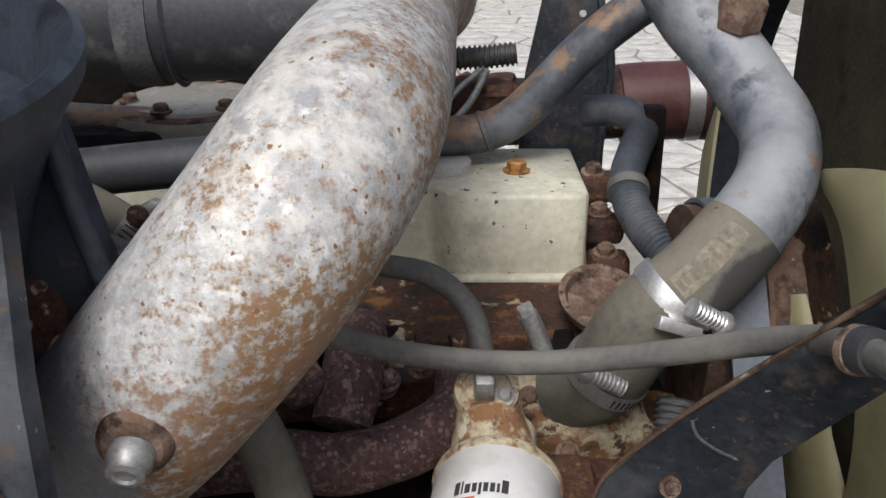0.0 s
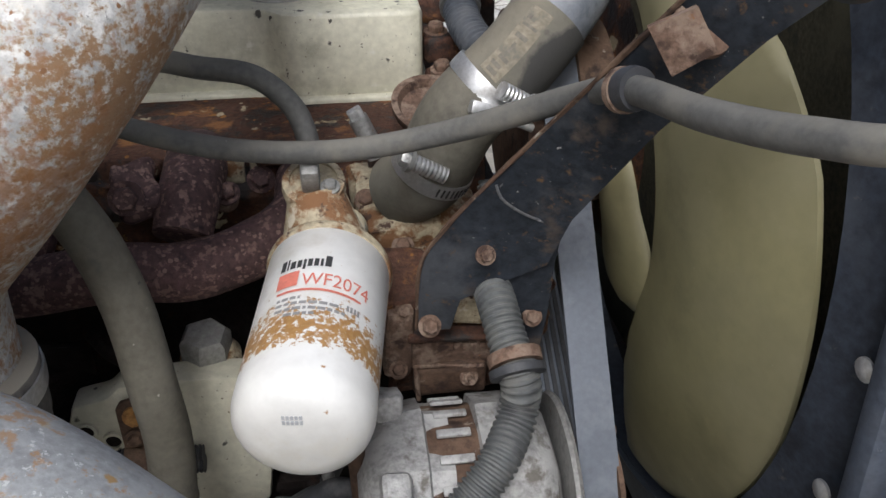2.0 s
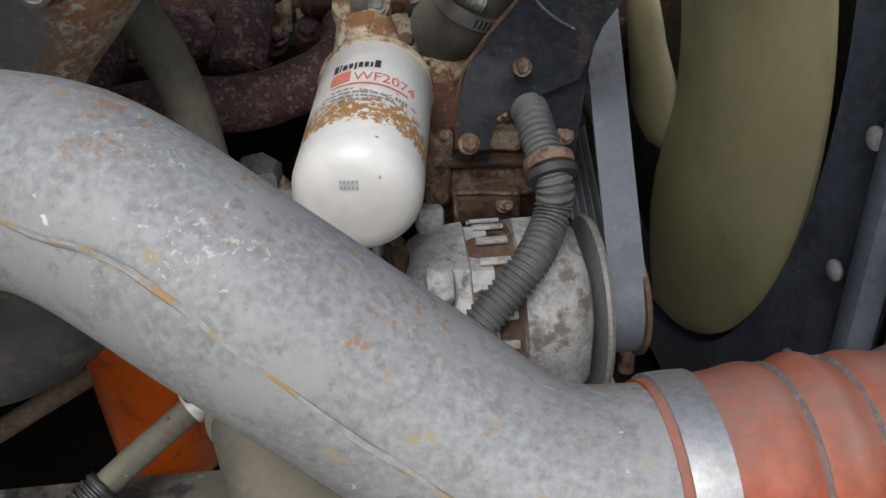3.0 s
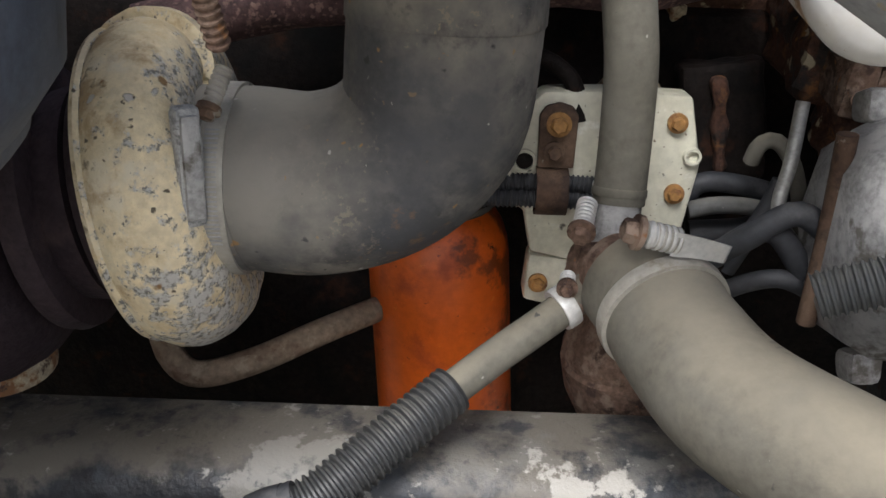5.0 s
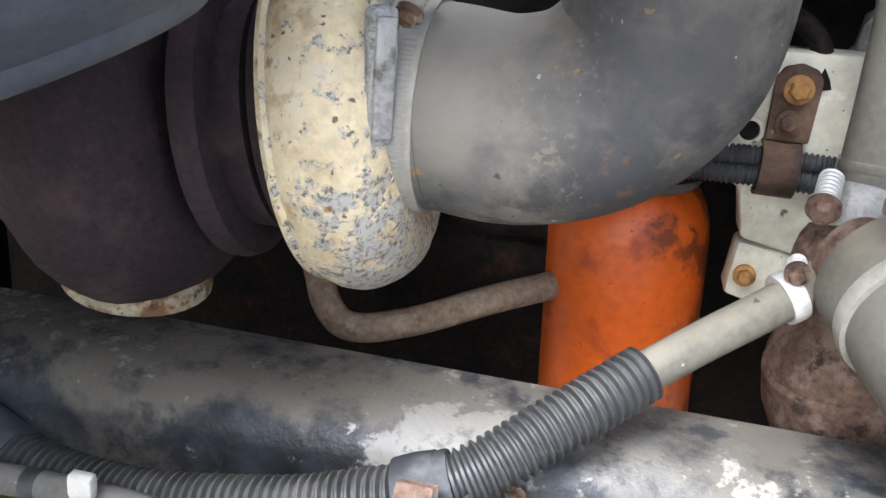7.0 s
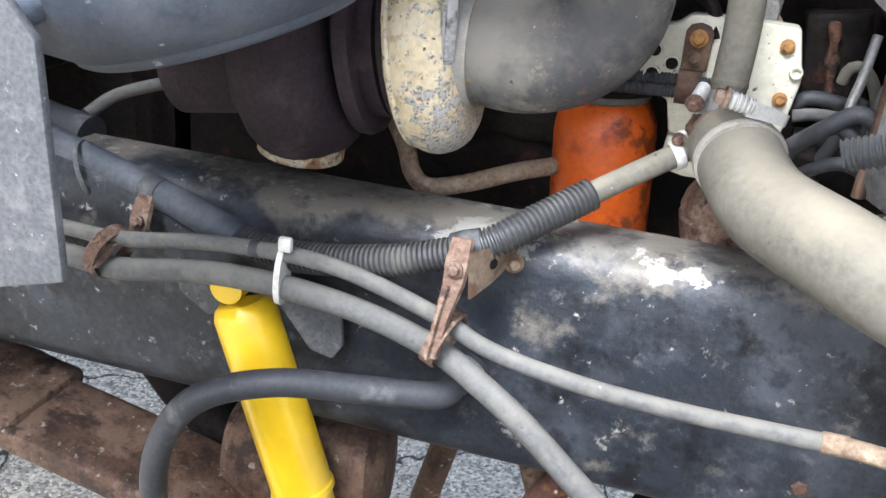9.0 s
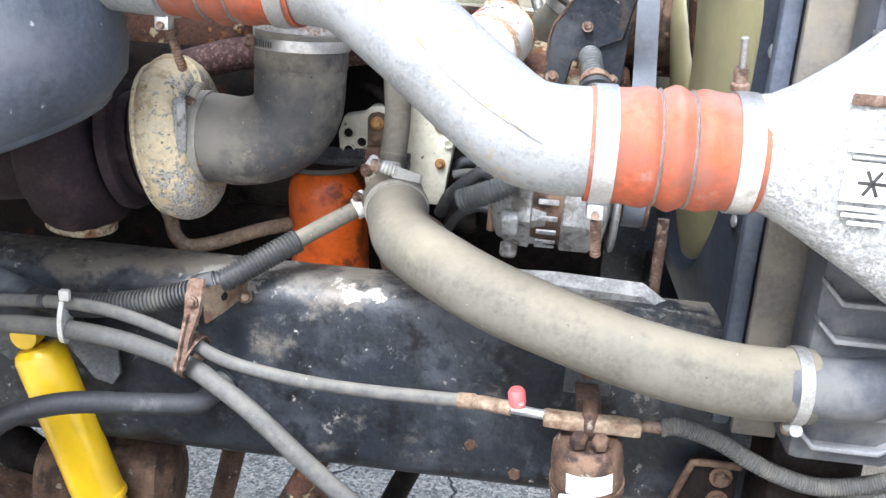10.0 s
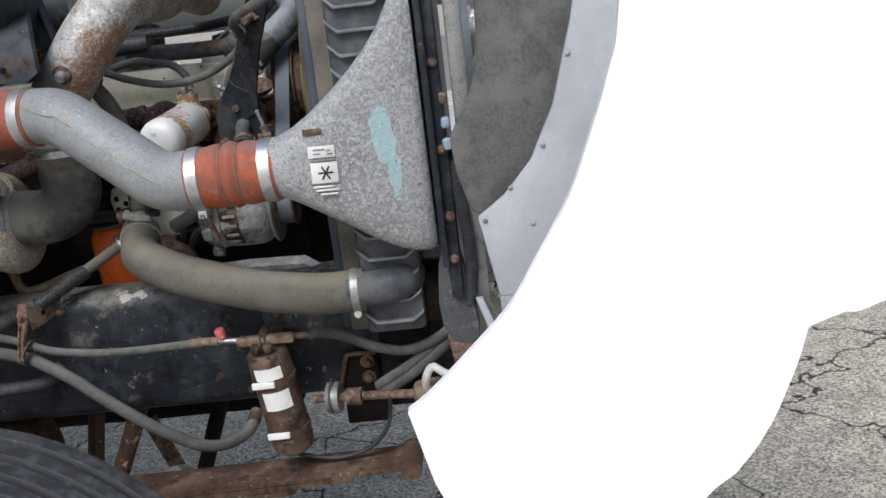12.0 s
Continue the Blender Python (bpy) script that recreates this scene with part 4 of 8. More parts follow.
def tank_shape():
    rows = [(0.285, 1.348, 1.452, 0.088, 0.192), (0.31, 1.345, 1.455, 0.086, 0.194), (0.335, 1.333, 1.466, 0.088, 0.20), (0.37, 1.312, 1.488, 0.092, 0.205), (0.41, 1.288, 1.52, 0.096, 0.21),
            (0.45, 1.262, 1.556, 0.10, 0.212), (0.48, 1.243, 1.588, 0.104, 0.215), (0.505, 1.23, 1.62, 0.108, 0.215), (0.53, 1.222, 1.665, 0.112, 0.215), (0.552, 1.220, 1.72, 0.116, 0.215), (0.566, 1.224, 1.76, 0.124, 0.215)]
    s, n, verts, faces = Shape(), 36, [], []
    for k, (x, z0, z1, y0, y1) in enumerate(rows):
        e = 2 + 3.0 * min(1, max(0, (x - 0.31) / 0.14))
        for j in range(n):
            a = 2 * math.pi * (j + 0.5) / n
            c, t = math.cos(a), math.sin(a)
            verts.append((x, (y0 + y1) / 2 + (y1 - y0) / 2 * math.copysign(abs(c) ** (2 / e), c), (z0 + z1) / 2 + (z1 - z0) / 2 * math.copysign(abs(t) ** (2 / e), t)))
    for i in range(len(rows) - 1):
        for j in range(n):
            faces.append((i * n + j, i * n + (j + 1) % n, (i + 1) * n + (j + 1) % n, (i + 1) * n + j))
    faces += [tuple(range(n)), tuple(range((len(rows) - 1) * n, len(rows) * n))]
    return s.add(verts, faces)


part("side_tank", tank_shape(), CAST, cooler, "rough corroded cast aluminium tank", 60)
part("core", box((0.055, 0.85, 0.62), (0.555, 0.66, 1.49), 0.004), PLASTIC, cooler)
part("side_flange", box((0.012, 0.10, 0.60), (0.578, 0.17, 1.49), 0.003), NAVY, cooler, "dark mounting flange")

# ---- radiator ----
RIBGREY = surface("grey_edged_plastic", (0.15, 0.155, 0.165), 0.5, 0, (200, 0.2), [((0.24, 0.245, 0.25), 18, 0.46, 0.60, 0.7, 7, 0)], ((300, 0.1),))
radiator = thing("radiator", (0.46, 0.25, 1.02), "radiator with ribbed black plastic side tank", "radiator")
part("core", box((0.07, 0.86, 0.92), (0.47, 0.70, 1.51), 0.004), COREDUST, radiator, "dusty olive brown radiator core")
# dark box added under the core to close off the bright ground beyond
part("core_gap_filler", box((0.11, 0.86, 0.20), (0.47, 0.71, 0.958), 0.01), BLOCK, radiator, "dark filler under the core")
part("side_tank", box((0.115, 0.07, 0.92), (0.465, 0.245, 1.505), 0.012), PLASTIC, radiator)
for i in range(21):
    z = 1.075 + i * 0.042
    part("rib", plate([(-0.056, 0.014), (-0.036, -0.007), (0.034, -0.007), (0.056, 0.009), (0.056, 0.014), (0.034, -0.001), (-0.034, -0.001), (-0.056, 0.020)], 0.020, facing((0.465, 0.206, z), (0, -1, 0)), 0.0015), RIBGREY, radiator)
part("lower_mount", box((0.12, 0.10, 0.10), (0.525, 0.285, 1.10), 0.008), BLOCK, radiator)
part("outlet_elbow", tube([(0.385, 0.19, 1.145), (0.44, 0.19, 1.146), (0.472, 0.197, 1.147), (0.492, 0.225, 1.147), (0.495, 0.26, 1.147)], 0.034, 28), PLASTIC, radiator, "grey plastic hose outlet")

# ---- fan shroud ----
shroud = thing("fan_shroud", (0.36, 0.3, 1.03), "dark blue fan shroud with dusty side panel", "fan shroud")
FAN_Y, FAN_Z = 0.76, 1.485


def shroud_plate():
    n, s = 72, Shape()
    verts, faces = [], []
    for x in (0.340, 0.346):
        for j in range(n):
            a = 2 * math.pi * j / n
            c, t = math.cos(a), math.sin(a)
            verts.append((x, FAN_Y + 0.388 * c, FAN_Z + 0.388 * t))
            k = min(0.44 / max(abs(c), 1e-6), 0.47 / max(abs(t), 1e-6))
            verts.append((x + 0.03, FAN_Y + k * c, FAN_Z + k * t))
    m = 2 * n
    for j in range(n):
        a, b = 2 * j, 2 * ((j + 1) % n)
        faces += [(a, a + 1, b + 1, b), (m + a, m + b, m + b + 1, m + a + 1), (a, b, m + b, m + a), (a + 1, m + a + 1, m + b + 1, b + 1)]
    return s.add(verts, faces)


part("ring_plate", shroud_plate(), SHROUDNAVY, shroud)
part("lip", lathe([(0.388, 0.05), (0.388, 0.002), (0.391, 0.002), (0.393, 0.05), (0.388, 0.05)], (0.345, FAN_Y, FAN_Z), (1, 0, 0), 72, capped=False), SHROUDNAVY, shroud)
part("side_panel", box((0.055, 0.012, 0.96), (0.392, 0.293, 1.51), 0.003), SHROUD, shroud, "dusty brown side panel")
part("edge_strip", box((0.022, 0.022, 0.96), (0.355, 0.318, 1.51), 0.006), DUSTYBLUE, shroud)

# ---- fan ----
fan = thing("cooling_fan", (0.29, FAN_Y, FAN_Z), "dusty olive plastic radiator fan at rest", "fan")


def fan_panel(mid, degs, inner, outer, nu=14, nv=48):
    """A moulded panel of the fan: from inner to outer radius over a span of degrees, dished towards the hub."""
    rows = []
    for deg in np.linspace(degs[0], degs[-1], nv + 1):
        r0, r1 = np.interp(-deg, [-d for d in degs], inner), np.interp(-deg, [-d for d in degs], outer)
        a, row = radians(180 + mid - deg), []
        for u in np.linspace(0, 1, nu + 1):
            r = r0 + (r1 - r0) * u
            bow = 0.010 * math.sin(math.pi * u) * min(1.0, (r1 - r0) / 0.1)
            row.append((0.338 - 0.27 * (0.36 - r) - bow + 0.012 * max(0.0, u - 0.85), FAN_Y + r * math.cos(a), FAN_Z + r * math.sin(a)))
        rows.append(row)
    return sheet(rows, (0.004, 0, 0))


for turn in (0, 128):
    blade = part("blade", fan_panel(turn, (60, 56, 52, 47, 43, 37, 28, 14, 0, -18, -30, -43, -55, -64, -70, -73), (0.183, 0.178, 0.182, 0.186, 0.188, 0.189, 0.190, 0.195, 0.203, 0.212, 0.213, 0.224, 0.248, 0.285, 0.334, 0.355),
                                        (0.187, 0.203, 0.222, 0.246, 0.262, 0.284, 0.320, 0.356, 0.368, 0.379, 0.382, 0.382, 0.379, 0.374, 0.366, 0.357)), OLIVE, fan, sharp=60)
    part("lip", fan_panel(turn, (30, 10, -8, -12, -18, -23, -31, -36, -39), (0.09, 0.105, 0.122, 0.126, 0.131, 0.138, 0.148, 0.155, 0.19), (0.135, 0.150, 0.178, 0.190, 0.210, 0.217, 0.217, 0.214, 0.200), 6, 24), OLIVE, blade, sharp=60)
part("hub", lathe([(0.0, -0.06), (0.06, -0.06), (0.09, -0.04), (0.09, 0.02), (0.13, 0.03), (0.0, 0.035)], (0.28, FAN_Y, FAN_Z), (1, 0, 0), 40), IRON, fan, "rusty fan clutch hub")

# ---- coolant filter ----
FILTER_TOP, FILTER_LOW = Vector((0.038, 0.523, 1.457)), Vector((0.0155, 0.364, 1.4395))
f_axis = (FILTER_LOW - FILTER_TOP).normalized()
f_len = (FILTER_LOW - FILTER_TOP).length
coolant = thing("coolant_filter", FILTER_LOW, "white spin-on coolant filter with a rust band", "filter")
FILTER_R = 0.0445


def filter_paint():
    m = surface("white_filter_paint", (0.72, 0.72, 0.70), 0.35, 0, (90, 0.05), [((0.62, 0.60, 0.54), 20, 0.55, 0.75, 0.5, 6, 0)], ((250, 0.05),))
    n, l = m.node_tree.nodes, m.node_tree.links
    p = n["Principled BSDF"]
    at = n.new("ShaderNodeTexCoord").outputs["Object"]
    along = n.new("ShaderNodeVectorMath")
    along.operation = "DOT_PRODUCT"
    along.inputs[1].default_value = tuple(f_axis)
    l.new(at, along.inputs[0])
    grit = n.new("ShaderNodeTexNoise")
    grit.inputs["Scale"].default_value, grit.inputs["Detail"].default_value, grit.inputs["Roughness"].default_value = 190, 6, 0.7
    l.new(at, grit.inputs["Vector"])
    band = n.new("ShaderNodeValToRGB")
    start = FILTER_TOP.dot(f_axis)
    place = n.new("ShaderNodeMapRange")
    place.inputs["From Min"].default_value, place.inputs["From Max"].default_value = start, start + f_len
    l.new(along.outputs["Value"], place.inputs["Value"])
    l.new(place.outputs["Result"], band.inputs["Fac"])
    band.color_ramp.elements[0].position, band.color_ramp.elements[0].color = 0.0, (0.06, 0.06, 0.06, 1)
    band.color_ramp.elements[1].position, band.color_ramp.elements[1].color = 1.0, (0.0, 0.0, 0.0, 1)
    for at_, v in ((0.04, 0.02), (0.44, 0.02), (0.55, 0.17), (0.66, 0.27), (0.76, 0.24), (0.80, 0.02)):
        e = band.color_ramp.elements.new(at_)
        e.color = (v, v, v, 1)
    add = n.new("ShaderNodeMath")
    l.new(grit.outputs["Fac"], add.inputs[0])
    l.new(band.outputs["Color"], add.inputs[1])
    cut = n.new("ShaderNodeMapRange")
    cut.inputs["From Min"].default_value, cut.inputs["From Max"].default_value = 0.68, 0.73
    l.new(add.outputs["Value"], cut.inputs["Value"])
    rusty = n.new("ShaderNodeMix")
    rusty.data_type = "RGBA"
    tone = n.new("ShaderNodeMix")
    tone.data_type = "RGBA"
    fleck = n.new("ShaderNodeTexNoise")
    fleck.inputs["Scale"].default_value, fleck.inputs["Detail"].default_value = 260, 4
    l.new(at, fleck.inputs["Vector"])
    l.new(fleck.outputs["Fac"], tone.inputs["Factor"])
    tone.inputs["A"].default_value, tone.inputs["B"].default_value = (0.22, 0.10, 0.03, 1), (0.52, 0.31, 0.12, 1)
    l.new(cut.outputs["Result"], rusty.inputs["Factor"])
    l.new(p.inputs["Base Color"].links[0].from_socket, rusty.inputs["A"])
    l.new(tone.outputs["Result"], rusty.inputs["B"])
    l.new(rusty.outputs["Result"], p.inputs["Base Color"])
    return m


FILTERPAINT = filter_paint()
specks(FILTERPAINT, (0.34, 0.18, 0.06), 80, 0.16, 0.10)
R = FILTER_R
part("can", lathe([(R - 0.003, -0.001), (R, 0.003), (R, f_len - 0.020), (R - 0.0015, f_len - 0.013), (R - 0.005, f_len - 0.007), (R - 0.011, f_len - 0.002), (R - 0.020, f_len + 0.0005), (0.0, f_len + 0.002)], FILTER_TOP, f_axis, 56), FILTERPAINT, coolant)
part("seam", lathe([(R - 0.004, -0.006), (R + 0.001, -0.005), (R + 0.002, -0.001), (R + 0.001, 0.003), (R - 0.001, 0.0035)], FILTER_TOP, f_axis, 56), NECK, coolant, "rusty rolled seam")
part("filter_head", lathe([(R - 0.003, -0.006), (R - 0.008, -0.012), (0.030, -0.022), (0.024, -0.030), (0.024, -0.06), (0.0, -0.062)], FILTER_TOP, f_axis, 40), CREAMCAST, coolant, "rust stained cream filter head")

# ---- coolant hoses at the front of the engine ----
upper = thing("upper_radiator_hose", (0.113, 0.62, 1.47), "dusty grey upper radiator hose with steel clamps", "hose")
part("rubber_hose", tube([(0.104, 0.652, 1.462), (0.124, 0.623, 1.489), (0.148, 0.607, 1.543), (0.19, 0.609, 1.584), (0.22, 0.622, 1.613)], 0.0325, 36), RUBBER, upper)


def hose_patch(line, r, s0, s1, a0, a1, towards, lift=0.0006):
    """A thin printed patch on a hose: from s0 to s1 of its length, from a0 to a1 degrees round it, counted from a direction."""
    p, rows = [Vector(q) for q in spline(line, 0.003)], []
    for k in range(9):
        f = (s0 + (s1 - s0) * k / 8) * (len(p) - 2)
        i = int(f)
        t = (p[i + 1] - p[i]).normalized()
        o = Vector(towards)
        o = (o - t * o.dot(t)).normalized()
        side = t.cross(o)
        rows.append([p[i].lerp(p[i + 1], f - i) + (o * math.cos(radians(a)) + side * math.sin(radians(a))) * (r + lift) for a in np.linspace(a0, a1, 6)])
    s, verts = Shape(), [v for row in rows for v in row]
    return s.add(verts, [(6 * k + j, 6 * k + j + 1, 6 * k + j + 7, 6 * k + j + 6) for k in range(8) for j in range(5)])


UPPER = [(0.104, 0.652, 1.462), (0.124, 0.623, 1.489), (0.148, 0.607, 1.543), (0.19, 0.609, 1.584), (0.22, 0.622, 1.613)]
part("faded_label", hose_patch(UPPER, 0.0325, 0.70, 0.97, -22, 10, (-0.27, -0.87, 0.39)), TANLABEL, upper, "faded tan printed label")
for a, b, c, d in ((0.71, 0.725, -14, 2), (0.735, 0.75, -16, 0), (0.765, 0.78, -14, 2), (0.80, 0.835, -10, -6), (0.85, 0.865, -16, 2), (0.89, 0.90, -18, 4), (0.915, 0.935, -18, -12)):
    part("print_bar", hose_patch(UPPER, 0.0325, a, b, c, d, (-0.27, -0.87, 0.39), 0.0011), FADEDINK, upper)
part("steel_elbow", tube([(0.203, 0.614, 1.598), (0.22, 0.622, 1.613), (0.251, 0.656, 1.64), (0.266, 0.703, 1.665), (0.256, 0.739, 1.689), (0.238, 0.768, 1.717), (0.212, 0.79, 1.746), (0.185, 0.81, 1.79)], 0.0305, 36), STEELBLUE, upper, "dusty blue grey elbow")
hose_clamp((0.169, 0.608, 1.565), (0.7, 0.02, 0.70), 0.0325, "bright steel worm clamp on the radiator hose", 0.014, screw=GREYSTEEL, group="worm clamps", head=(0.197, 0.574, 1.561), tail=(0.172, 0.568, 1.577))
hose_clamp((0.127, 0.620, 1.497), (0.40, -0.25, 0.87), 0.0325, "bright steel worm clamp on the radiator hose", 0.014, screw=GREYSTEEL, group="worm clamps", head=(0.104, 0.579, 1.520), tail=(0.132, 0.581, 1.505))
tbar = thing("spring_clamp", (0.16, 0.575, 1.545), "bright steel bar of a spring clamp on the hose", "clamp")
part("bar", box((0.034, 0.010, 0.010), facing((0.165, 0.570, 1.560), (0.2, -1, 0.3)) @ pose(0, 0, 0, 0, 0, -20), 0.002), STEEL, tbar)
part("bolt", tube([(0.180, 0.572, 1.552), (0.198, 0.575, 1.543)], 0.0035, 10), GREYSTEEL, tbar)

hose_thing("heater_hose", [(-0.27, 0.59, 1.632), (-0.197, 0.579, 1.603), (-0.138, 0.575, 1.579), (-0.092, 0.567, 1.561), (-0.023, 0.562, 1.544), (0.054, 0.545, 1.546), (0.13, 0.514, 1.569), (0.197, 0.457, 1.61), (0.21, 0.399, 1.634), (0.22, 0.318, 1.649), (0.24, 0.259, 1.661), (0.268, 0.222, 1.672), (0.34, 0.19, 1.70), (0.45, 0.20, 1.76)], 0.0083, RUBBERGREY, "grey rubber hose sagging across the engine", "hose", "", [(0.99, 0.002, 0.02, GREYSTEEL, "end_ferrule")], n=24)
hose_thing("filter_hose", [(-0.21, 0.625, 1.57), (-0.152, 0.616, 1.584), (-0.089, 0.614, 1.597), (-0.047, 0.615, 1.589), (-0.009, 0.612, 1.582), (0.016, 0.612, 1.56), (0.027, 0.605, 1.537), (0.031, 0.585, 1.508)], 0.0087, RUBBERGREY, "short arched rubber hose into the filter head", "hose", "", [(0.97, 0.0025, 0.012, GREYSTEEL, "end_ferrule")], n=24)

# ---- bracket ----
arm = thing("support_bracket", (0.11, 0.525, 1.39), "blue-black painted steel bracket with rusty bolts", "bracket")


def bent_plate(line, thick):
    """A plate from rows of (left edge, right edge) in the world, with a thickness towards the engine."""
    s = Shape()
    verts, faces = [], []
    for a, b in line:
        a, b = Vector(a), Vector(b)
        for p in (a, b, b + Vector((0.002, thick, -0.001)), a + Vector((0.002, thick, -0.001))):
            verts.append(p)
    for i in range(len(line) - 1):
        for j in range(4):
            faces.append((4 * i + j, 4 * i + (j + 1) % 4, 4 * i + 4 + (j + 1) % 4, 4 * i + 4 + j))
    faces += [(0, 1, 2, 3), tuple(4 * (len(line) - 1) + j for j in range(4))]
    return s.add(verts, faces)


part("plate", bent_plate([((0.101, 0.525, 1.400), (0.128, 0.525, 1.399)), ((0.1025, 0.516, 1.435), (0.134, 0.514, 1.432)), ((0.104, 0.51, 1.466), (0.150, 0.505, 1.446)), ((0.118, 0.505, 1.495), (0.196, 0.50, 1.466)), ((0.159, 0.48, 1.556), (0.205, 0.475, 1.515)),
                          ((0.209, 0.42, 1.645), (0.238, 0.42, 1.60)), ((0.245, 0.375, 1.71), (0.272, 0.375, 1.665)), ((0.258, 0.355, 1.738), (0.287, 0.35, 1.692)), ((0.277, 0.345, 1.742), (0.292, 0.343, 1.705))], 0.006), NAVY, arm)
part("leg", bent_plate([((0.128, 0.507, 1.475), (0.206, 0.502, 1.488)), ((0.138, 0.510, 1.440), (0.204, 0.508, 1.463)), ((0.176, 0.516, 1.416), (0.202, 0.514, 1.414)), ((0.182, 0.524, 1.378), (0.200, 0.524, 1.376))], 0.006), NAVY, arm)
for at, size in (((0.150, 0.498, 1.479), 0.009), ((0.111, 0.517, 1.409), 0.011), ((0.190, 0.513, 1.413), 0.0095)):
    bolt(at, (0.1, -0.9, 0.42), size, RUSTY, arm, "rusty bolt")
part("rusty_tab", bent_plate([((0.211, 0.384, 1.672), (0.226, 0.382, 1.646)), ((0.233, 0.376, 1.684), (0.246, 0.374, 1.661))], 0.008), RUSTY, arm, "rusty square tab")
part("worn_edge", tube([(0.101, 0.5245, 1.403), (0.104, 0.509, 1.466), (0.118, 0.504, 1.495), (0.159, 0.479, 1.556), (0.209, 0.419, 1.645), (0.245, 0.374, 1.71), (0.258, 0.354, 1.738)], 0.0017, 8, 0.008, wobble=0.6), BROWNSTEEL, arm, "rust worn plate edge")
part("tie_wire", tube([(0.152, 0.475, 1.545), (0.156, 0.474, 1.535), (0.170, 0.478, 1.522), (0.186, 0.482, 1.512), (0.196, 0.482, 1.508)], 0.0010, 8, 0.005), COMPOSITE, arm, "grey tie wire")

# ---- turbocharger ----
turbo = thing("turbocharger", (-0.46, 0.46, 1.14), "turbocharger with corroded cream compressor housing", "turbocharger")


TURBO = Vector((-0.393, 0.486, 1.288))
SHAFT = Vector((0.984, 0.049, 0.174)).normalized()


def volute(c, axis, big, r0, r1, start, sweep, squash=1.0, n=72, m=28, rough=0.0):
    """A scroll: a tube whose radius grows as it winds round an axis, with a cast skin."""
    ax = Vector(axis).normalized()
    up = (Vector((0, 0, 1)) - ax * ax.z).normalized()
    out = up.cross(ax)
    s, verts, faces = Shape(), [], []
    for i in range(n + 1):
        u = i / n
        a = radians(start + sweep * u)
        r = r0 + (r1 - r0) * u
        for j in range(m):
            b = 2 * math.pi * j / m
            p = Vector(c) + ax * (squash * r * math.sin(b)) + (out * math.cos(a) + up * math.sin(a)) * (big + r * math.cos(b))
            if rough:
                p += ((out * math.cos(a) + up * math.sin(a)) * math.cos(b) + ax * math.sin(b)) * rough * (noise.noise(p * 55) + 0.6 * noise.noise(p * 140))
            verts.append(p)
    for i in range(n):
        for j in range(m):
            faces.append((i * m + j, i * m + (j + 1) % m, (i + 1) * m + (j + 1) % m, (i + 1) * m + j))
    faces += [tuple(range(m)), tuple(range(n * m, (n + 1) * m))]
    return s.add(verts, faces)


part("compressor_housing", volute(TURBO, SHAFT, 0.0775, 0.0345, 0.039, 95, 352, 1.04, 150, 44, 0.0009), CREAMCAST, turbo, "corroded cream compressor housing")
part("compressor_face", lathe([(0.0, -0.03), (0.088, -0.03), (0.082, 0.0), (0.070, 0.018), (0.064, 0.03), (0.060, 0.05), (0.0, 0.05)], TURBO, SHAFT, 48), CREAMCAST, turbo)
part("flange_rib", lathe([(0.096, -0.004), (0.1055, -0.003), (0.107, 0.0), (0.1055, 0.003), (0.096, 0.004)], TURBO - SHAFT * 0.026, SHAFT, 72), CREAMCAST, turbo, "corroded rib round the housing")
part("backing_plate", lathe([(0.0, -0.008), (0.080, -0.008), (0.084, -0.004), (0.086, 0.004), (0.0, 0.006)], TURBO - SHAFT * 0.036, SHAFT, 56), TURBINE, turbo)
part("bearing_housing", lathe([(0.06, -0.07), (0.05, -0.05), (0.07, -0.03), (0.075, 0.0)], TURBO - SHAFT * 0.05, SHAFT, 40), TURBINE, turbo)
part("clamp_ring", lathe([(0.082, -0.010), (0.090, -0.008), (0.092, 0.0), (0.090, 0.008), (0.082, 0.010)], TURBO - SHAFT * 0.078, SHAFT, 56), TURBINE, turbo, "dark clamp ring")
part("turbine_housing", volute((-0.545, 0.48, 1.262), SHAFT, 0.066, 0.048, 0.066, 60, 340, 1.0, rough=0.0015), TURBINE, turbo, "dark scaled turbine housing")
part("turbine_outlet", lathe([(0.075, -0.02), (0.078, 0.0), (0.065, 0.04), (0.062, 0.12)], (-0.57, 0.48, 1.257), -SHAFT, 40), TURBINE, turbo)
part("exhaust_foot", lathe([(0.040, 0), (0.049, 0.004), (0.049, 0.016), (0.036, 0.028)], (-0.537, 0.464, 1.150), (0.12, -0.05, 1), 32), NECK, turbo, "pale rusty flange")
part("name_plate", box((0.011, 0.062, 0.005), facing((-0.3555, 0.391, 1.325), (0.55, -0.83, 0.05)), 0.002), ALTMETAL, turbo, "dull grey name plate")
part("plate_pad", lump((0.016, 0.072, 0.012), facing((-0.359, 0.397, 1.324), (0.55, -0.83, 0.05)), 0.0018, 5, 0.004, 12), CAST, turbo, "corroded plate pad")

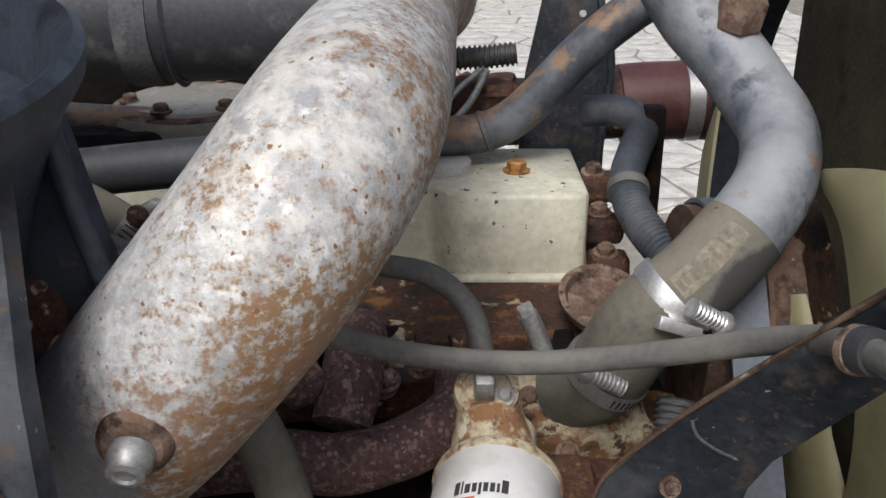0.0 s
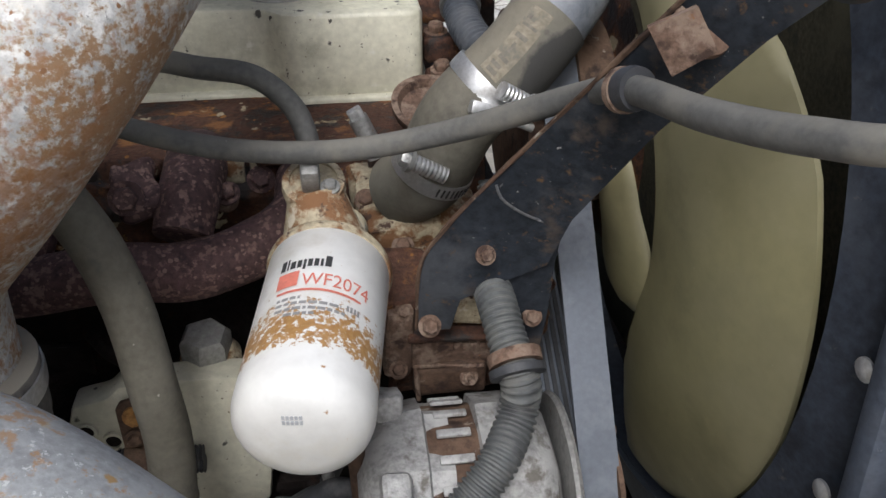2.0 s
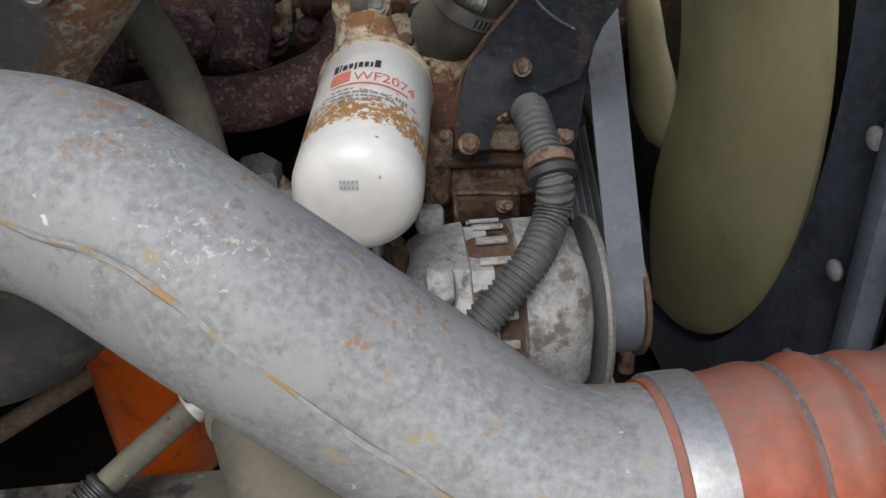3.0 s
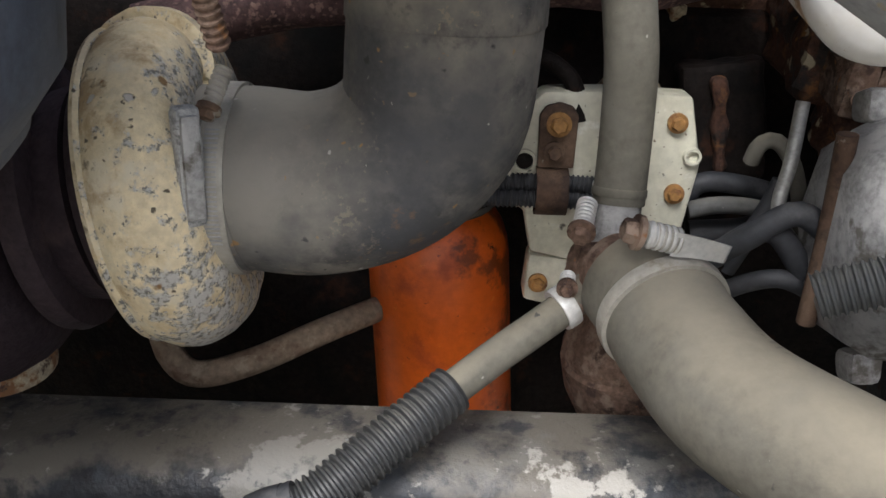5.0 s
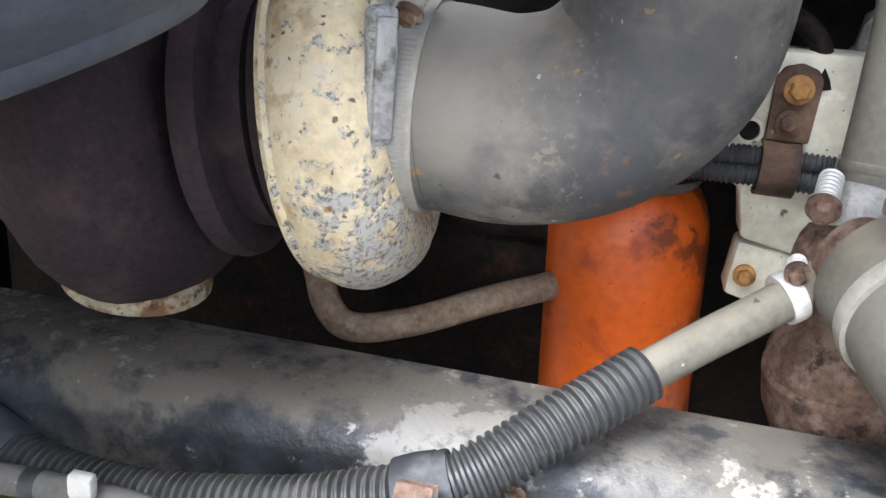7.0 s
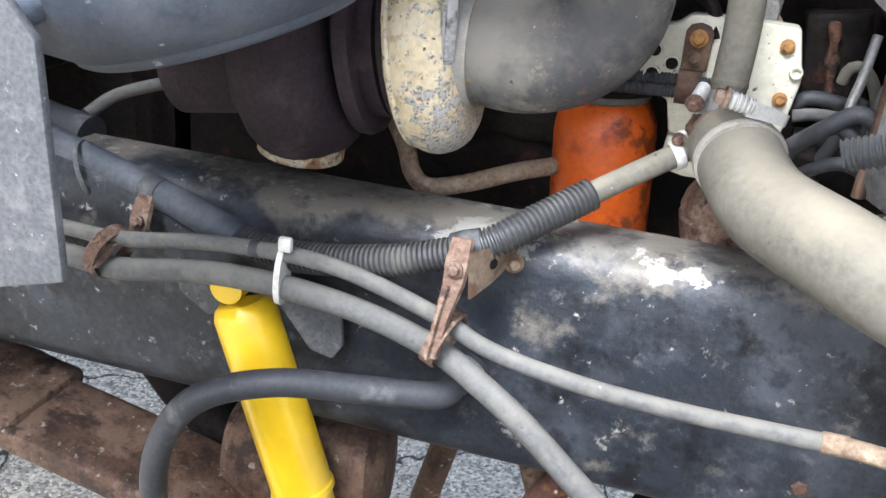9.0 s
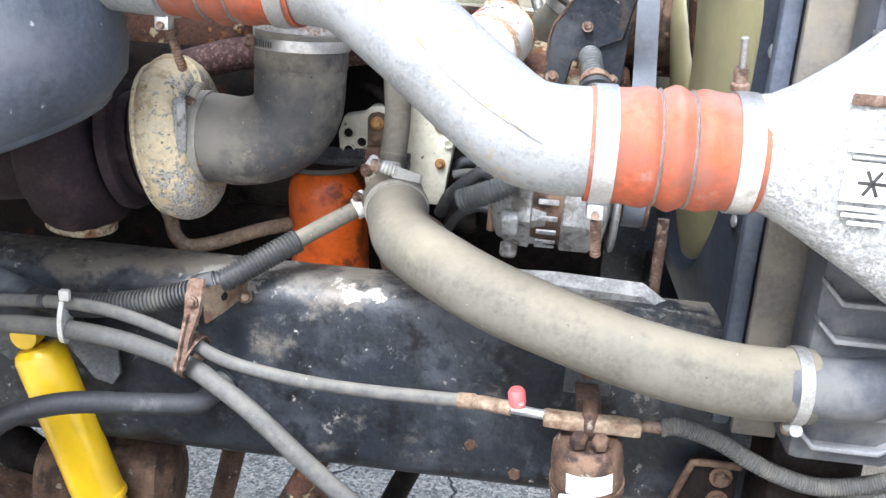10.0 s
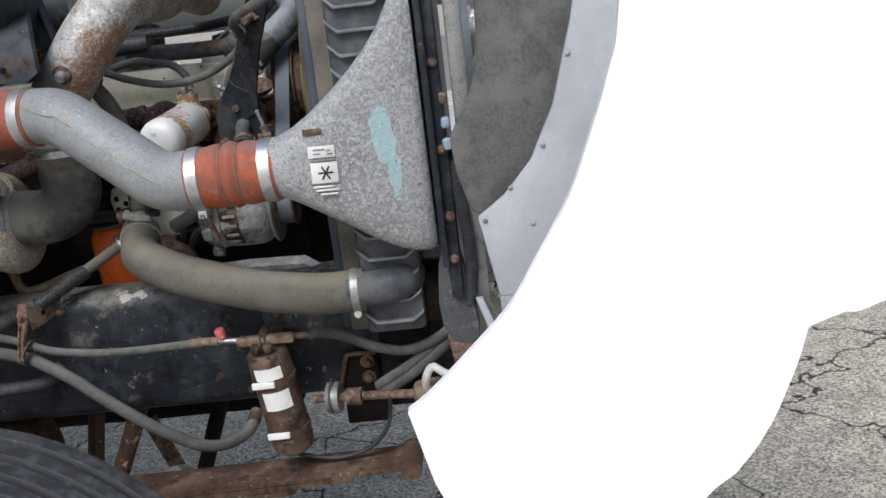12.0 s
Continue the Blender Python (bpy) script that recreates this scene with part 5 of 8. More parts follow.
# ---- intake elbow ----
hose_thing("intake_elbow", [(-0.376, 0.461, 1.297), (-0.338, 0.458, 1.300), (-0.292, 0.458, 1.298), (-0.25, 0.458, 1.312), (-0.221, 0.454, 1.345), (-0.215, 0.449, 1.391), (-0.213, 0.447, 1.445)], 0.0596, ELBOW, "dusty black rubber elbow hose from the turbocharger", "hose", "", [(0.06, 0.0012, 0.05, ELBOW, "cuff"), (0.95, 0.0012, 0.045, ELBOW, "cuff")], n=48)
hose_clamp((-0.346, 0.459, 1.299), (0.99, -0.04, 0.03), 0.0605, "steel clamp on the rubber elbow", 0.015, 320, DUSTYBAND, BROWNSTEEL, 0.8, "elbow clamps", head=(-0.348, 0.405, 1.357), tail=(-0.342, 0.421, 1.377), slots=(26, 0.0028, 0.0009))
hose_clamp((-0.213, 0.447, 1.436), (0, 0, 1), 0.0605, "steel clamp on the rubber elbow", 0.014, 200, STEEL, group="elbow clamps")

# ---- oil filter ----
oilf = thing("oil_filter", (-0.205, 0.60, 1.05), "scratched orange spin-on oil filter", "filter")
part("can", lathe([(0.0, -0.045), (0.054, -0.045), (0.059, -0.040), (0.061, -0.030), (0.061, 0.135), (0.0595, 0.150), (0.056, 0.163), (0.051, 0.172), (0.047, 0.176), (0.0, 0.176)], (-0.206, 0.622, 1.052), (-0.07, 0.02, 1), 56), ORANGE, oilf)
part("gasket_ring", lathe([(0.047, 0.0), (0.050, 0.003), (0.050, 0.009), (0.0, 0.010)], (-0.218, 0.6255, 1.228), (-0.07, 0.02, 1), 48), RUBBERGREY, oilf, "pale gasket ring")
part("filter_head", lathe([(0.056, 0.0), (0.062, 0.006), (0.062, 0.024), (0.05, 0.044), (0.0, 0.05)], (-0.219, 0.626, 1.238), (-0.07, 0.02, 1), 40), BLOCK, oilf)

# ---- cream cover plate ----
coverp = thing("oil_cooler_cover", (-0.085, 0.57, 1.15), "chipped cream cover plate with rusty bolts", "cover plate")
part("plate", plate([(-0.143, 1.215), (-0.09, 1.205), (-0.03, 1.205), (-0.024, 1.25), (-0.018, 1.29), (-0.030, 1.343), (-0.09, 1.345), (-0.14, 1.343), (-0.152, 1.332), (-0.180, 1.326), (-0.188, 1.30), (-0.184, 1.264), (-0.15, 1.25)], 0.03, pose(0, 0.575, 0, 90), 0.004), CREAM, coverp)
part("lower_plate", plate([(-0.146, 1.172), (-0.118, 1.166), (-0.06, 1.166), (-0.06, 1.204), (-0.143, 1.212)], 0.028, pose(0, 0.578, 0, 90), 0.004), CREAM, coverp)
for x, z in ((-0.128, 1.323), (-0.040, 1.323), (-0.036, 1.268), (-0.135, 1.19)):
    bolt((x, 0.558, z), (0, -1, 0), 0.0095, BRASS, coverp, "rusty yellow bolt")

# ---- hoses by the oil cooler ----
hose_thing("upright_hose", [(-0.20, 0.51, 1.64), (-0.177, 0.505, 1.593), (-0.132, 0.514, 1.528), (-0.106, 0.504, 1.464), (-0.094, 0.49, 1.391), (-0.091, 0.491, 1.34), (-0.093, 0.481, 1.284)], 0.0178, RUBBER, "thick dusty grey rubber hose running downwards", "hose", "", [(0.985, 0.0008, 0.006, RUBBER, "end_lip")], n=32)
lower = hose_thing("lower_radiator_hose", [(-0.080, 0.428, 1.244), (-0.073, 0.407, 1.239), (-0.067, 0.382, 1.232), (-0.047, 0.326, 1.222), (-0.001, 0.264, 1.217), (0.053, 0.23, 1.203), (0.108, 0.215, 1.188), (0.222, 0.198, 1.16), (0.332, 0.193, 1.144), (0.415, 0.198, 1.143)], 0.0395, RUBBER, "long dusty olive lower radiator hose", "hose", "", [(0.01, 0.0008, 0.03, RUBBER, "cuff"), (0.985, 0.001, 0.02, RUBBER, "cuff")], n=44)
LOWER = [(-0.073, 0.407, 1.239), (-0.067, 0.382, 1.232), (-0.047, 0.326, 1.222), (-0.001, 0.264, 1.217)]
for a, b, c, d in ((0.36, 0.38, -64, -58), (0.40, 0.43, -66, -58), (0.45, 0.46, -66, -58), (0.485, 0.52, -62, -59), (0.54, 0.56, -68, -58), (0.585, 0.60, -68, -58), (0.63, 0.66, -64, -60)):
    part("print_bar", hose_patch(LOWER, 0.0395, a, b, c, d, (-0.2, -0.8, 0.5)), TANLABEL, lower)
worm = hose_clamp((-0.073, 0.404, 1.2385), (0.24, -0.93, -0.27), 0.0403, "pale worm clamp on the lower hose", 0.010, 130, DUSTYBAND, slots=(0, 0.004, 0.001), group="lower hose clamps", housing=1.15, head=(-0.098, 0.390, 1.2965), tail=(-0.073, 0.393, 1.291))
part("band_end", bent_plate([((-0.076, 0.385, 1.299), (-0.078, 0.388, 1.283)), ((-0.060, 0.388, 1.295), (-0.062, 0.391, 1.281)), ((-0.042, 0.392, 1.289), (-0.044, 0.395, 1.277))], 0.003), ZINC, worm, "flat pale band end")
part("band_cover", tube([(-0.094, 0.3905, 1.2957), (-0.074, 0.393, 1.291)], 0.0080, 18, ribs=(0.0042, 0.0010)), ZINC, worm, "pale ribbed cover")
hose_clamp((0.398, 0.197, 1.143), (1, 0.05, 0), 0.0403, "dull worm clamp at the radiator outlet", 0.014, 250, GREYSTEEL, group="lower hose clamps")
part_bend = thing("water_inlet_casting", (-0.12, 0.50, 1.15), "rusty cast iron water inlet", "casting")
part("pipe", tube([(-0.093, 0.481, 1.296), (-0.095, 0.480, 1.270), (-0.100, 0.476, 1.248)], (0.0155, 0.020), 28), ALTMETAL, part_bend, "dull grey pipe stub")
part("junction", lump((0.050, 0.048, 0.046), pose(-0.100, 0.468, 1.240, 10, 0, 15), 0.003, 6, 0.016, 14), RUSTY, part_bend)
part("neck", tube([(-0.098, 0.455, 1.246), (-0.088, 0.436, 1.245), (-0.074, 0.408, 1.239)], (0.026, 0.034), 28), RUSTY, part_bend)
part("stub", tube([(-0.105, 0.462, 1.240), (-0.126, 0.436, 1.226)], 0.0095, 16), RUSTY, part_bend)
part("pump_body", lathe([(0.0, -0.075), (0.036, -0.072), (0.050, -0.055), (0.056, -0.025), (0.055, 0.0), (0.052, 0.003), (0.052, 0.010), (0.046, 0.022), (0.030, 0.040), (0.022, 0.060), (0.0, 0.062)], (-0.062, 0.530, 1.150), (-0.25, -0.15, 1), 40), RUSTY, part_bend, "rounded rusty pump body")

small = single("bypass_hose", tube([(-0.112, 0.452, 1.235), (-0.128, 0.438, 1.226), (-0.15, 0.425, 1.214), (-0.175, 0.412, 1.200), (-0.215, 0.388, 1.177)], 0.0115, 24), RUBBER, "small dusty hose leaving the water inlet", "hose")
hose_clamp((-0.130, 0.438, 1.225), (-0.85, -0.4, -0.45), 0.0128, "small bright worm clamp", 0.010, 60, ZINC, slots=(5, 0.003, 0.001), housing=0.75, group="small clamps", head=(-0.130, 0.430, 1.242), tail=(-0.128, 0.446, 1.243))
hose_thing("corrugated_conduit", [(-0.202, 0.397, 1.184), (-0.243, 0.365, 1.162), (-0.287, 0.334, 1.138), (-0.338, 0.328, 1.118), (-0.389, 0.325, 1.104), (-0.467, 0.329, 1.089), (-0.538, 0.339, 1.088), (-0.60, 0.36, 1.096), (-0.659, 0.379, 1.105), (-0.768, 0.399, 1.123), (-0.95, 0.419, 1.158)], 0.0150, CONDUIT, "dark grey corrugated conduit along the frame", "conduit", "", [(0.006, 0.001, 0.004, CONDUIT, "cut_end"), (0.16, 0.0030, 0.020, RUBBERBLACK, "tape_wrap")], ribs=(0.0054, 0.0026), n=24, inner="sleeve")
single("taped_sleeve", tube([(-0.545, 0.3405, 1.0885), (-0.60, 0.36, 1.096), (-0.659, 0.379, 1.105), (-0.768, 0.399, 1.123), (-0.95, 0.419, 1.158)], 0.0178, 24), NAVYHOSE, "dark tape wrapped round the conduit", "tape")

# ---- lines along the frame ----
hose_thing("air_line", [(-0.95, 0.36, 1.06), (-0.757, 0.34, 1.062), (-0.68, 0.325, 1.070), (-0.553, 0.316, 1.092), (-0.435, 0.309, 1.096), (-0.329, 0.299, 1.074), (-0.265, 0.293, 1.05), (-0.181, 0.289, 1.037), (-0.094, 0.285, 1.034), (-0.007, 0.28, 1.037), (0.061, 0.275, 1.041)], 0.0085, RUBBERGREY, "dusty grey air line clipped to the frame", "hose", "frame hoses", [(0.985, 0.0014, 0.022, TAN, "ferrule"), (0.43, 0.0006, 0.010, RUBBERBLACK, "rub_ring")], n=22)
hose_thing("air_line", [(-0.95, 0.36, 1.02), (-0.76, 0.34, 1.029), (-0.681, 0.32, 1.037), (-0.554, 0.318, 1.057), (-0.424, 0.308, 1.057), (-0.325, 0.298, 1.038), (-0.27, 0.284, 1.017), (-0.217, 0.266, 0.992), (-0.16, 0.252, 0.952), (-0.10, 0.248, 0.905), (-0.042, 0.25, 0.862), (0.015, 0.27, 0.818), (0.06, 0.30, 0.80), (0.098, 0.345, 0.805), (0.11, 0.39, 0.83)], 0.0125, RUBBERGREY, "grey air line curving down below the frame", "hose", "frame hoses", [(0.985, 0.002, 0.02, BROWNSTEEL, "ferrule")], n=22)
hose_thing("brake_hose", [(-0.29, 0.375, 0.985), (-0.305, 0.35, 0.970), (-0.322, 0.33, 0.963), (-0.391, 0.30, 0.97), (-0.472, 0.262, 0.979), (-0.542, 0.24, 0.956), (-0.585, 0.24, 0.895), (-0.605, 0.25, 0.81), (-0.60, 0.27, 0.70), (-0.57, 0.30, 0.6)], 0.0145, RUBBERBLACK, "black rubber hose looping over the shock absorber", "hose", "", [(0.02, 0.002, 0.014, GREYSTEEL, "end_ferrule")], n=26)

# ---- shock absorber ----
shock = thing("shock_absorber", (-0.40, 0.36, 0.45), "glossy yellow shock absorber beside the frame", "shock absorber")
s_top, s_dir = Vector((-0.555, 0.36, 1.005)), Vector((0.34, 0.0, -1.0)).normalized()
part("dust_tube", lathe([(0.0, -0.003), (0.026, -0.003), (0.033, 0.003), (0.036, 0.012), (0.036, 0.235), (0.038, 0.237), (0.038, 0.244), (0.034, 0.246)], s_top, s_dir, 40), YELLOW, shock)
part("lower_tube", lathe([(0.032, 0.2), (0.032, 0.52), (0.02, 0.53)], s_top, s_dir, 32), YELLOW, shock)
part("upper_eye", lathe([(0.012, -0.012), (0.019, -0.012), (0.019, 0.012), (0.012, 0.012)], s_top - s_dir * 0.02 + Vector((-0.008, 0, 0)), (0, 1, 0), 24), YELLOW, shock)

# ---- receiver canister ----
dryer = thing("receiver_canister", (0.213, 0.265, 0.80), "rusty steel canister with pale labels on the frame", "canister")
part("body", lathe([(0.0, 0.0), (0.034, 0.0), (0.041, 0.006), (0.043, 0.02), (0.043, 0.205), (0.041, 0.222), (0.034, 0.230), (0.0, 0.231)], (0.2135, 0.266, 0.795), (-0.09, -0.078, 1), 40), BROWNSTEEL, dryer)

# ---- air cleaner ----
cleaner = thing("air_cleaner", (-0.56, 0.30, 1.30), "dusty blue-grey air cleaner housing", "air cleaner")
part("housing", lathe([(0.0, 0.0), (0.078, 0.0015), (0.125, 0.013), (0.156, 0.036), (0.171, 0.071), (0.1765, 0.121), (0.178, 0.214), (0.178, 0.46), (0.15, 0.49), (0.0, 0.50)], (-0.514, 0.262, 1.320), (-0.29, -0.16, 1), 64), DUSTYBLUE, cleaner)

# ---- hood ----
hood = thing("hood", (0.9, -0.4, 0.9), "white tilted truck hood with insulated inner side", "hood")


HOOD_LOW = [(0.61, 1.02), (0.592, 1.188), (0.585, 1.205)]
HOOD_EDGE = [(0.567, 1.278), (0.589, 1.293), (0.631, 1.33), (0.672, 1.369), (0.702, 1.412), (0.736, 1.465), (0.758, 1.514), (0.78, 1.571), (0.795, 1.632), (0.825, 1.9)]
HOOD_FAR = [(0.67, 0.95), (0.76, 1.07), (0.841, 1.166), (0.869, 1.187), (0.903, 1.229), (0.931, 1.286), (0.944, 1.323)]
HOOD_BACK = [(0.944, 1.323), (0.964, 1.331), (0.985, 1.336), (1.014, 1.342), (1.25, 1.44), (1.6, 1.9)]
edge = [Vector((x, 0, z)) for x, z in HOOD_LOW]
edge += list(spline([(x, 0, z) for x, z in HOOD_EDGE], 0.012))
far = list(spline([(x, 0, z) for x, z in HOOD_FAR], 0.012))
far += list(spline([(x, 0, z) for x, z in HOOD_BACK], 0.012))
rows = []
for i in range(90):
    a = Vector(edge[int(i / 89 * (len(edge) - 1))])
    b = Vector(far[int(i / 89 * (len(far) - 1))])
    rows.append([(p.x, -0.65 + 0.1 * (p.z - 1.236), p.z) for p in (a.lerp(b, u) for u in np.linspace(0, 1, 20))])
part("outer_panel", sheet(rows), WHITE, hood, "glossy white outer panel", 60)
part("inner_panel", plate([(0.645, 1.318), (0.667, 1.187), (1.1, 1.175), (1.2, 1.95), (0.88, 1.95), (0.845, 1.75), (0.81, 1.60), (0.775, 1.48), (0.735, 1.40), (0.69, 1.35)], 0.012, pose(0, -0.05, 0, 90), 0.003), INNER, hood, "dirty white inner fender panel")
part("insulation", plate([(0.66, 1.308), (0.635, 1.323), (0.618, 1.387), (0.614, 1.443), (0.652, 1.507), (0.669, 1.565), (0.672, 1.62), (0.68, 1.95), (1.1, 1.95), (1.1, 1.5), (0.74, 1.37)], 0.02, pose(0, -0.015, 0, 90), 0.005), FELT, hood, "grey felt insulation")

# ---- front tyre ----
tyre = thing("truck_tyre", (-0.27, -0.13, 0.01), "black truck tyre with ribbed tread", "tyre")
tread = [(0.30, -0.12), (0.43, -0.135), (0.485, -0.125), (0.508, -0.105)]
for k in range(5):
    c = -0.084 + 0.042 * k
    tread += [(0.514, c - 0.016), (0.520, c - 0.012), (0.520, c + 0.012), (0.514, c + 0.016), (0.502, c + 0.018), (0.502, c + 0.024)]
tread = tread[:-2] + [(0.508, 0.105), (0.485, 0.125), (0.43, 0.135), (0.30, 0.12)]
part("tread", lathe(tread, (-0.27, -0.13, 0.525), (0.22, 1, 0.02), 96), TYRE, tyre)
part("rim", lathe([(0.0, -0.05), (0.2, -0.06), (0.305, -0.10), (0.305, 0.10), (0.2, 0.06), (0.0, 0.05)], (-0.27, -0.13, 0.525), (0.22, 1, 0.02), 48), BROWNSTEEL, tyre)

# ---- unseen cab wall and floor added to block light; gearbox behind the engine ----
single("sky_block_wall", box((0.12, 2.35, 1.55), (-0.99, 0.875, 1.945), 0.02), BLOCK, "unseen dark wall added to block light from the cab side", "wall", kind="structure")
single("ground_shade_slab", box((2.3, 2.35, 0.12), (-2.20, 0.875, 1.235), 0.02), BLOCK, "unseen dark slab added to shade the ground under the cab", "floor", kind="structure")
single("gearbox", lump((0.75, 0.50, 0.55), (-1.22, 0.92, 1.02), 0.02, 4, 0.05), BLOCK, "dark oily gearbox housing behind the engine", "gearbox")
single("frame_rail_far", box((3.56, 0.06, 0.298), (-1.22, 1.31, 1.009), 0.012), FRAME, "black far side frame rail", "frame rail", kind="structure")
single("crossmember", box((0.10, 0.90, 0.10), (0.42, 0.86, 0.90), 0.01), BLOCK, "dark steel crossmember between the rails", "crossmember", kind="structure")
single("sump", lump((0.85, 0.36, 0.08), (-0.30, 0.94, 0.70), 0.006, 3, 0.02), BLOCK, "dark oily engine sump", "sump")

# ---- castings on the side of the engine ----
part("water_outlet", lump((0.105, 0.10, 0.05), pose(0.115, 0.675, 1.43, 15, 0, 8), 0.006, 5, 0.01, 1), NECK, engine, "rust stained thermostat housing")
part("front_casting", lump((0.16, 0.13, 0.075), pose(0.145, 0.66, 1.375, 12), 0.008, 6, 0.010, 2), IRON, engine)
part("side_casting", lump((0.13, 0.06, 0.10), pose(0.15, 0.60, 1.345, 18), 0.007, 6, 0.008, 3), IRON, engine)
part("corner_casting", lump((0.045, 0.06, 0.05), pose(0.095, 0.585, 1.40, 15), 0.004, 4, 0.008, 4), IRON, engine)
part("lettered_casting", lump((0.098, 0.05, 0.034), pose(0.148, 0.578, 1.358, 12), 0.0016, 8, 0.004, 91), RUSTY, engine, "rusty casting with raised letters")
for k in range(7):
    part("raised_mark", box((0.0055, 0.003, 0.009), pose(0.137 + 0.0072 * k, 0.5515, 1.3635 - 0.0006 * k, 12, 0, 0), 0.0012), RUSTY, engine)
part("casting_ledge", lump((0.100, 0.014, 0.006), pose(0.146, 0.549, 1.377, 12, 2, 0), 0.001, 6, 0.002, 92), IRON, engine)
part("cover_tab", lump((0.062, 0.016, 0.034), pose(0.132, 0.559, 1.329, 10), 0.0014, 7, 0.005, 93), BROWNSTEEL, engine, "rust brown square tab")
part("tab_rim", tube([(0.104, 0.549, 1.313), (0.103, 0.550, 1.343), (0.107, 0.550, 1.347), (0.160, 0.550, 1.343)], 0.0022, 10, wobble=0.4), RUSTY, engine)
bolt((0.147, 0.549, 1.333), (0.05, -0.95, 0.3), 0.0095, RUSTY, engine, "rusty stud nut")
part("stud", tube([(0.147, 0.548, 1.334), (0.1475, 0.534, 1.338)], 0.0028, 10), RUSTY, engine)
part("left_lug", lump((0.024, 0.05, 0.075), pose(0.089, 0.575, 1.372, 12, 3, 0), 0.003, 6, 0.005, 94), RUSTY, engine, "rusty side lug")
part("pale_scab", lump((0.030, 0.008, 0.024), pose(0.146, 0.551, 1.398, 12, 4, 0), 0.002, 5, 0.003, 95), NECK, engine, "pale flaking patch")
for x, z in ((0.094, 1.402), (0.088, 1.345)):
    bolt((x, 0.550, z), (0, -0.8, 0.6), 0.0095, RUSTY, engine, "rusty bolt")
part("drain_tap", lathe([(0.0, 0.012), (0.006, 0.010), (0.009, 0.002), (0.009, -0.008)], (0.083, 0.545, 1.300), (-0.2, -0.9, 0.4), 16), BRASS, engine, "yellowed drain tap")
part("head_ledge", lump((0.24, 0.07, 0.05), pose(0.03, 0.74, 1.44, 25), 0.008, 6, 0.010, 6), IRON, engine)
part("head_ledge", lump((0.34, 0.08, 0.06), pose(-0.22, 0.74, 1.43, 18), 0.010, 6, 0.012, 7), IRON, engine)
part("pulley_flange", lathe([(0.0, -0.006), (0.034, -0.006), (0.040, 0.0), (0.042, 0.008), (0.036, 0.008), (0.032, 0.001), (0.0, 0.001)], (0.143, 0.735, 1.500), (0.12, -0.38, 0.92), 40), RUSTY, engine, "rusty curved flange")
for x, y, z in ((0.157, 0.935, 1.565), (0.161, 0.905, 1.53), (0.163, 0.865, 1.50)):
    part("rocker_lug", lump((0.04, 0.035, 0.03), (x + 0.008, y, z - 0.02), 0.003, 3, 0.006, x * 50), IRON, engine)
    bolt((x + 0.004, y, z - 0.004), (0, -0.2, 1), 0.016, RUSTY, engine, "rusty bolt")
for x, y, z, s in ((-0.05, 0.68, 1.448, 0.014), (0.072, 0.655, 1.452, 0.012), (0.10, 0.615, 1.425, 0.012), (0.205, 0.60, 1.40, 0.013)):
    bolt((x, y, z), (0, -0.7, 0.7), s, RUSTY, engine, "rusty bolt")
part("sender_stub", tube([(0.069, 0.668, 1.523), (0.076, 0.667, 1.508), (0.084, 0.664, 1.488)], 0.0085, 16), GREYSTEEL, engine, "grey sender stub")
part("sender_cap", box((0.013, 0.010, 0.012), pose(0.068, 0.667, 1.526, 0, -25, 10), 0.002), ALTMETAL, engine, "grey square sender tip")
for k in range(26):
    x, z = -0.30 + 0.0175 * k + random.uniform(-0.008, 0.008), random.choice((1.395, 1.42, 1.445, 1.468)) + random.uniform(-0.008, 0.008)
    part("head_lug", lump((random.uniform(0.014, 0.034), random.uniform(0.02, 0.045), random.uniform(0.012, 0.026)), pose(x, 0.716, z, random.uniform(-20, 20), random.uniform(-15, 15), random.uniform(-20, 20)), 0.003, 3, 0.004, k), random.choice((IRON, IRON, BLOCK, NECK)), engine)
for k in range(9):
    x = -0.28 + 0.052 * k
    bolt((x, 0.712 + random.uniform(-0.01, 0.0), 1.455 + random.uniform(-0.02, 0.012)), (random.uniform(-0.2, 0.2), -0.8, 0.5), random.uniform(0.013, 0.019), random.choice((RUSTY, MANIFOLD, BROWNSTEEL)), engine)
part("cover_lip", box((0.74, 0.012, 0.012), (-0.24, 0.862, 1.466), 0.003), IRON, engine)
part("side_web", lump((0.20, 0.02, 0.16), pose(-0.30, 0.70, 1.22, 0), 0.008, 5, 0.006, 9), BLOCK, engine)

# ---- exhaust manifold ----
manifold = thing("exhaust_manifold", (-0.15, 0.65, 1.39), "scaly purple-brown cast iron exhaust manifold", "manifold")
part("log", tube([(-0.449, 0.603, 1.366), (-0.35, 0.614, 1.396), (-0.208, 0.615, 1.412), (-0.136, 0.61, 1.422), (-0.08, 0.606, 1.421), (-0.025, 0.62, 1.43), (0.012, 0.645, 1.446), (0.020, 0.69, 1.46)], 0.0247, 36, wobble=0.06), MANIFOLD, manifold)
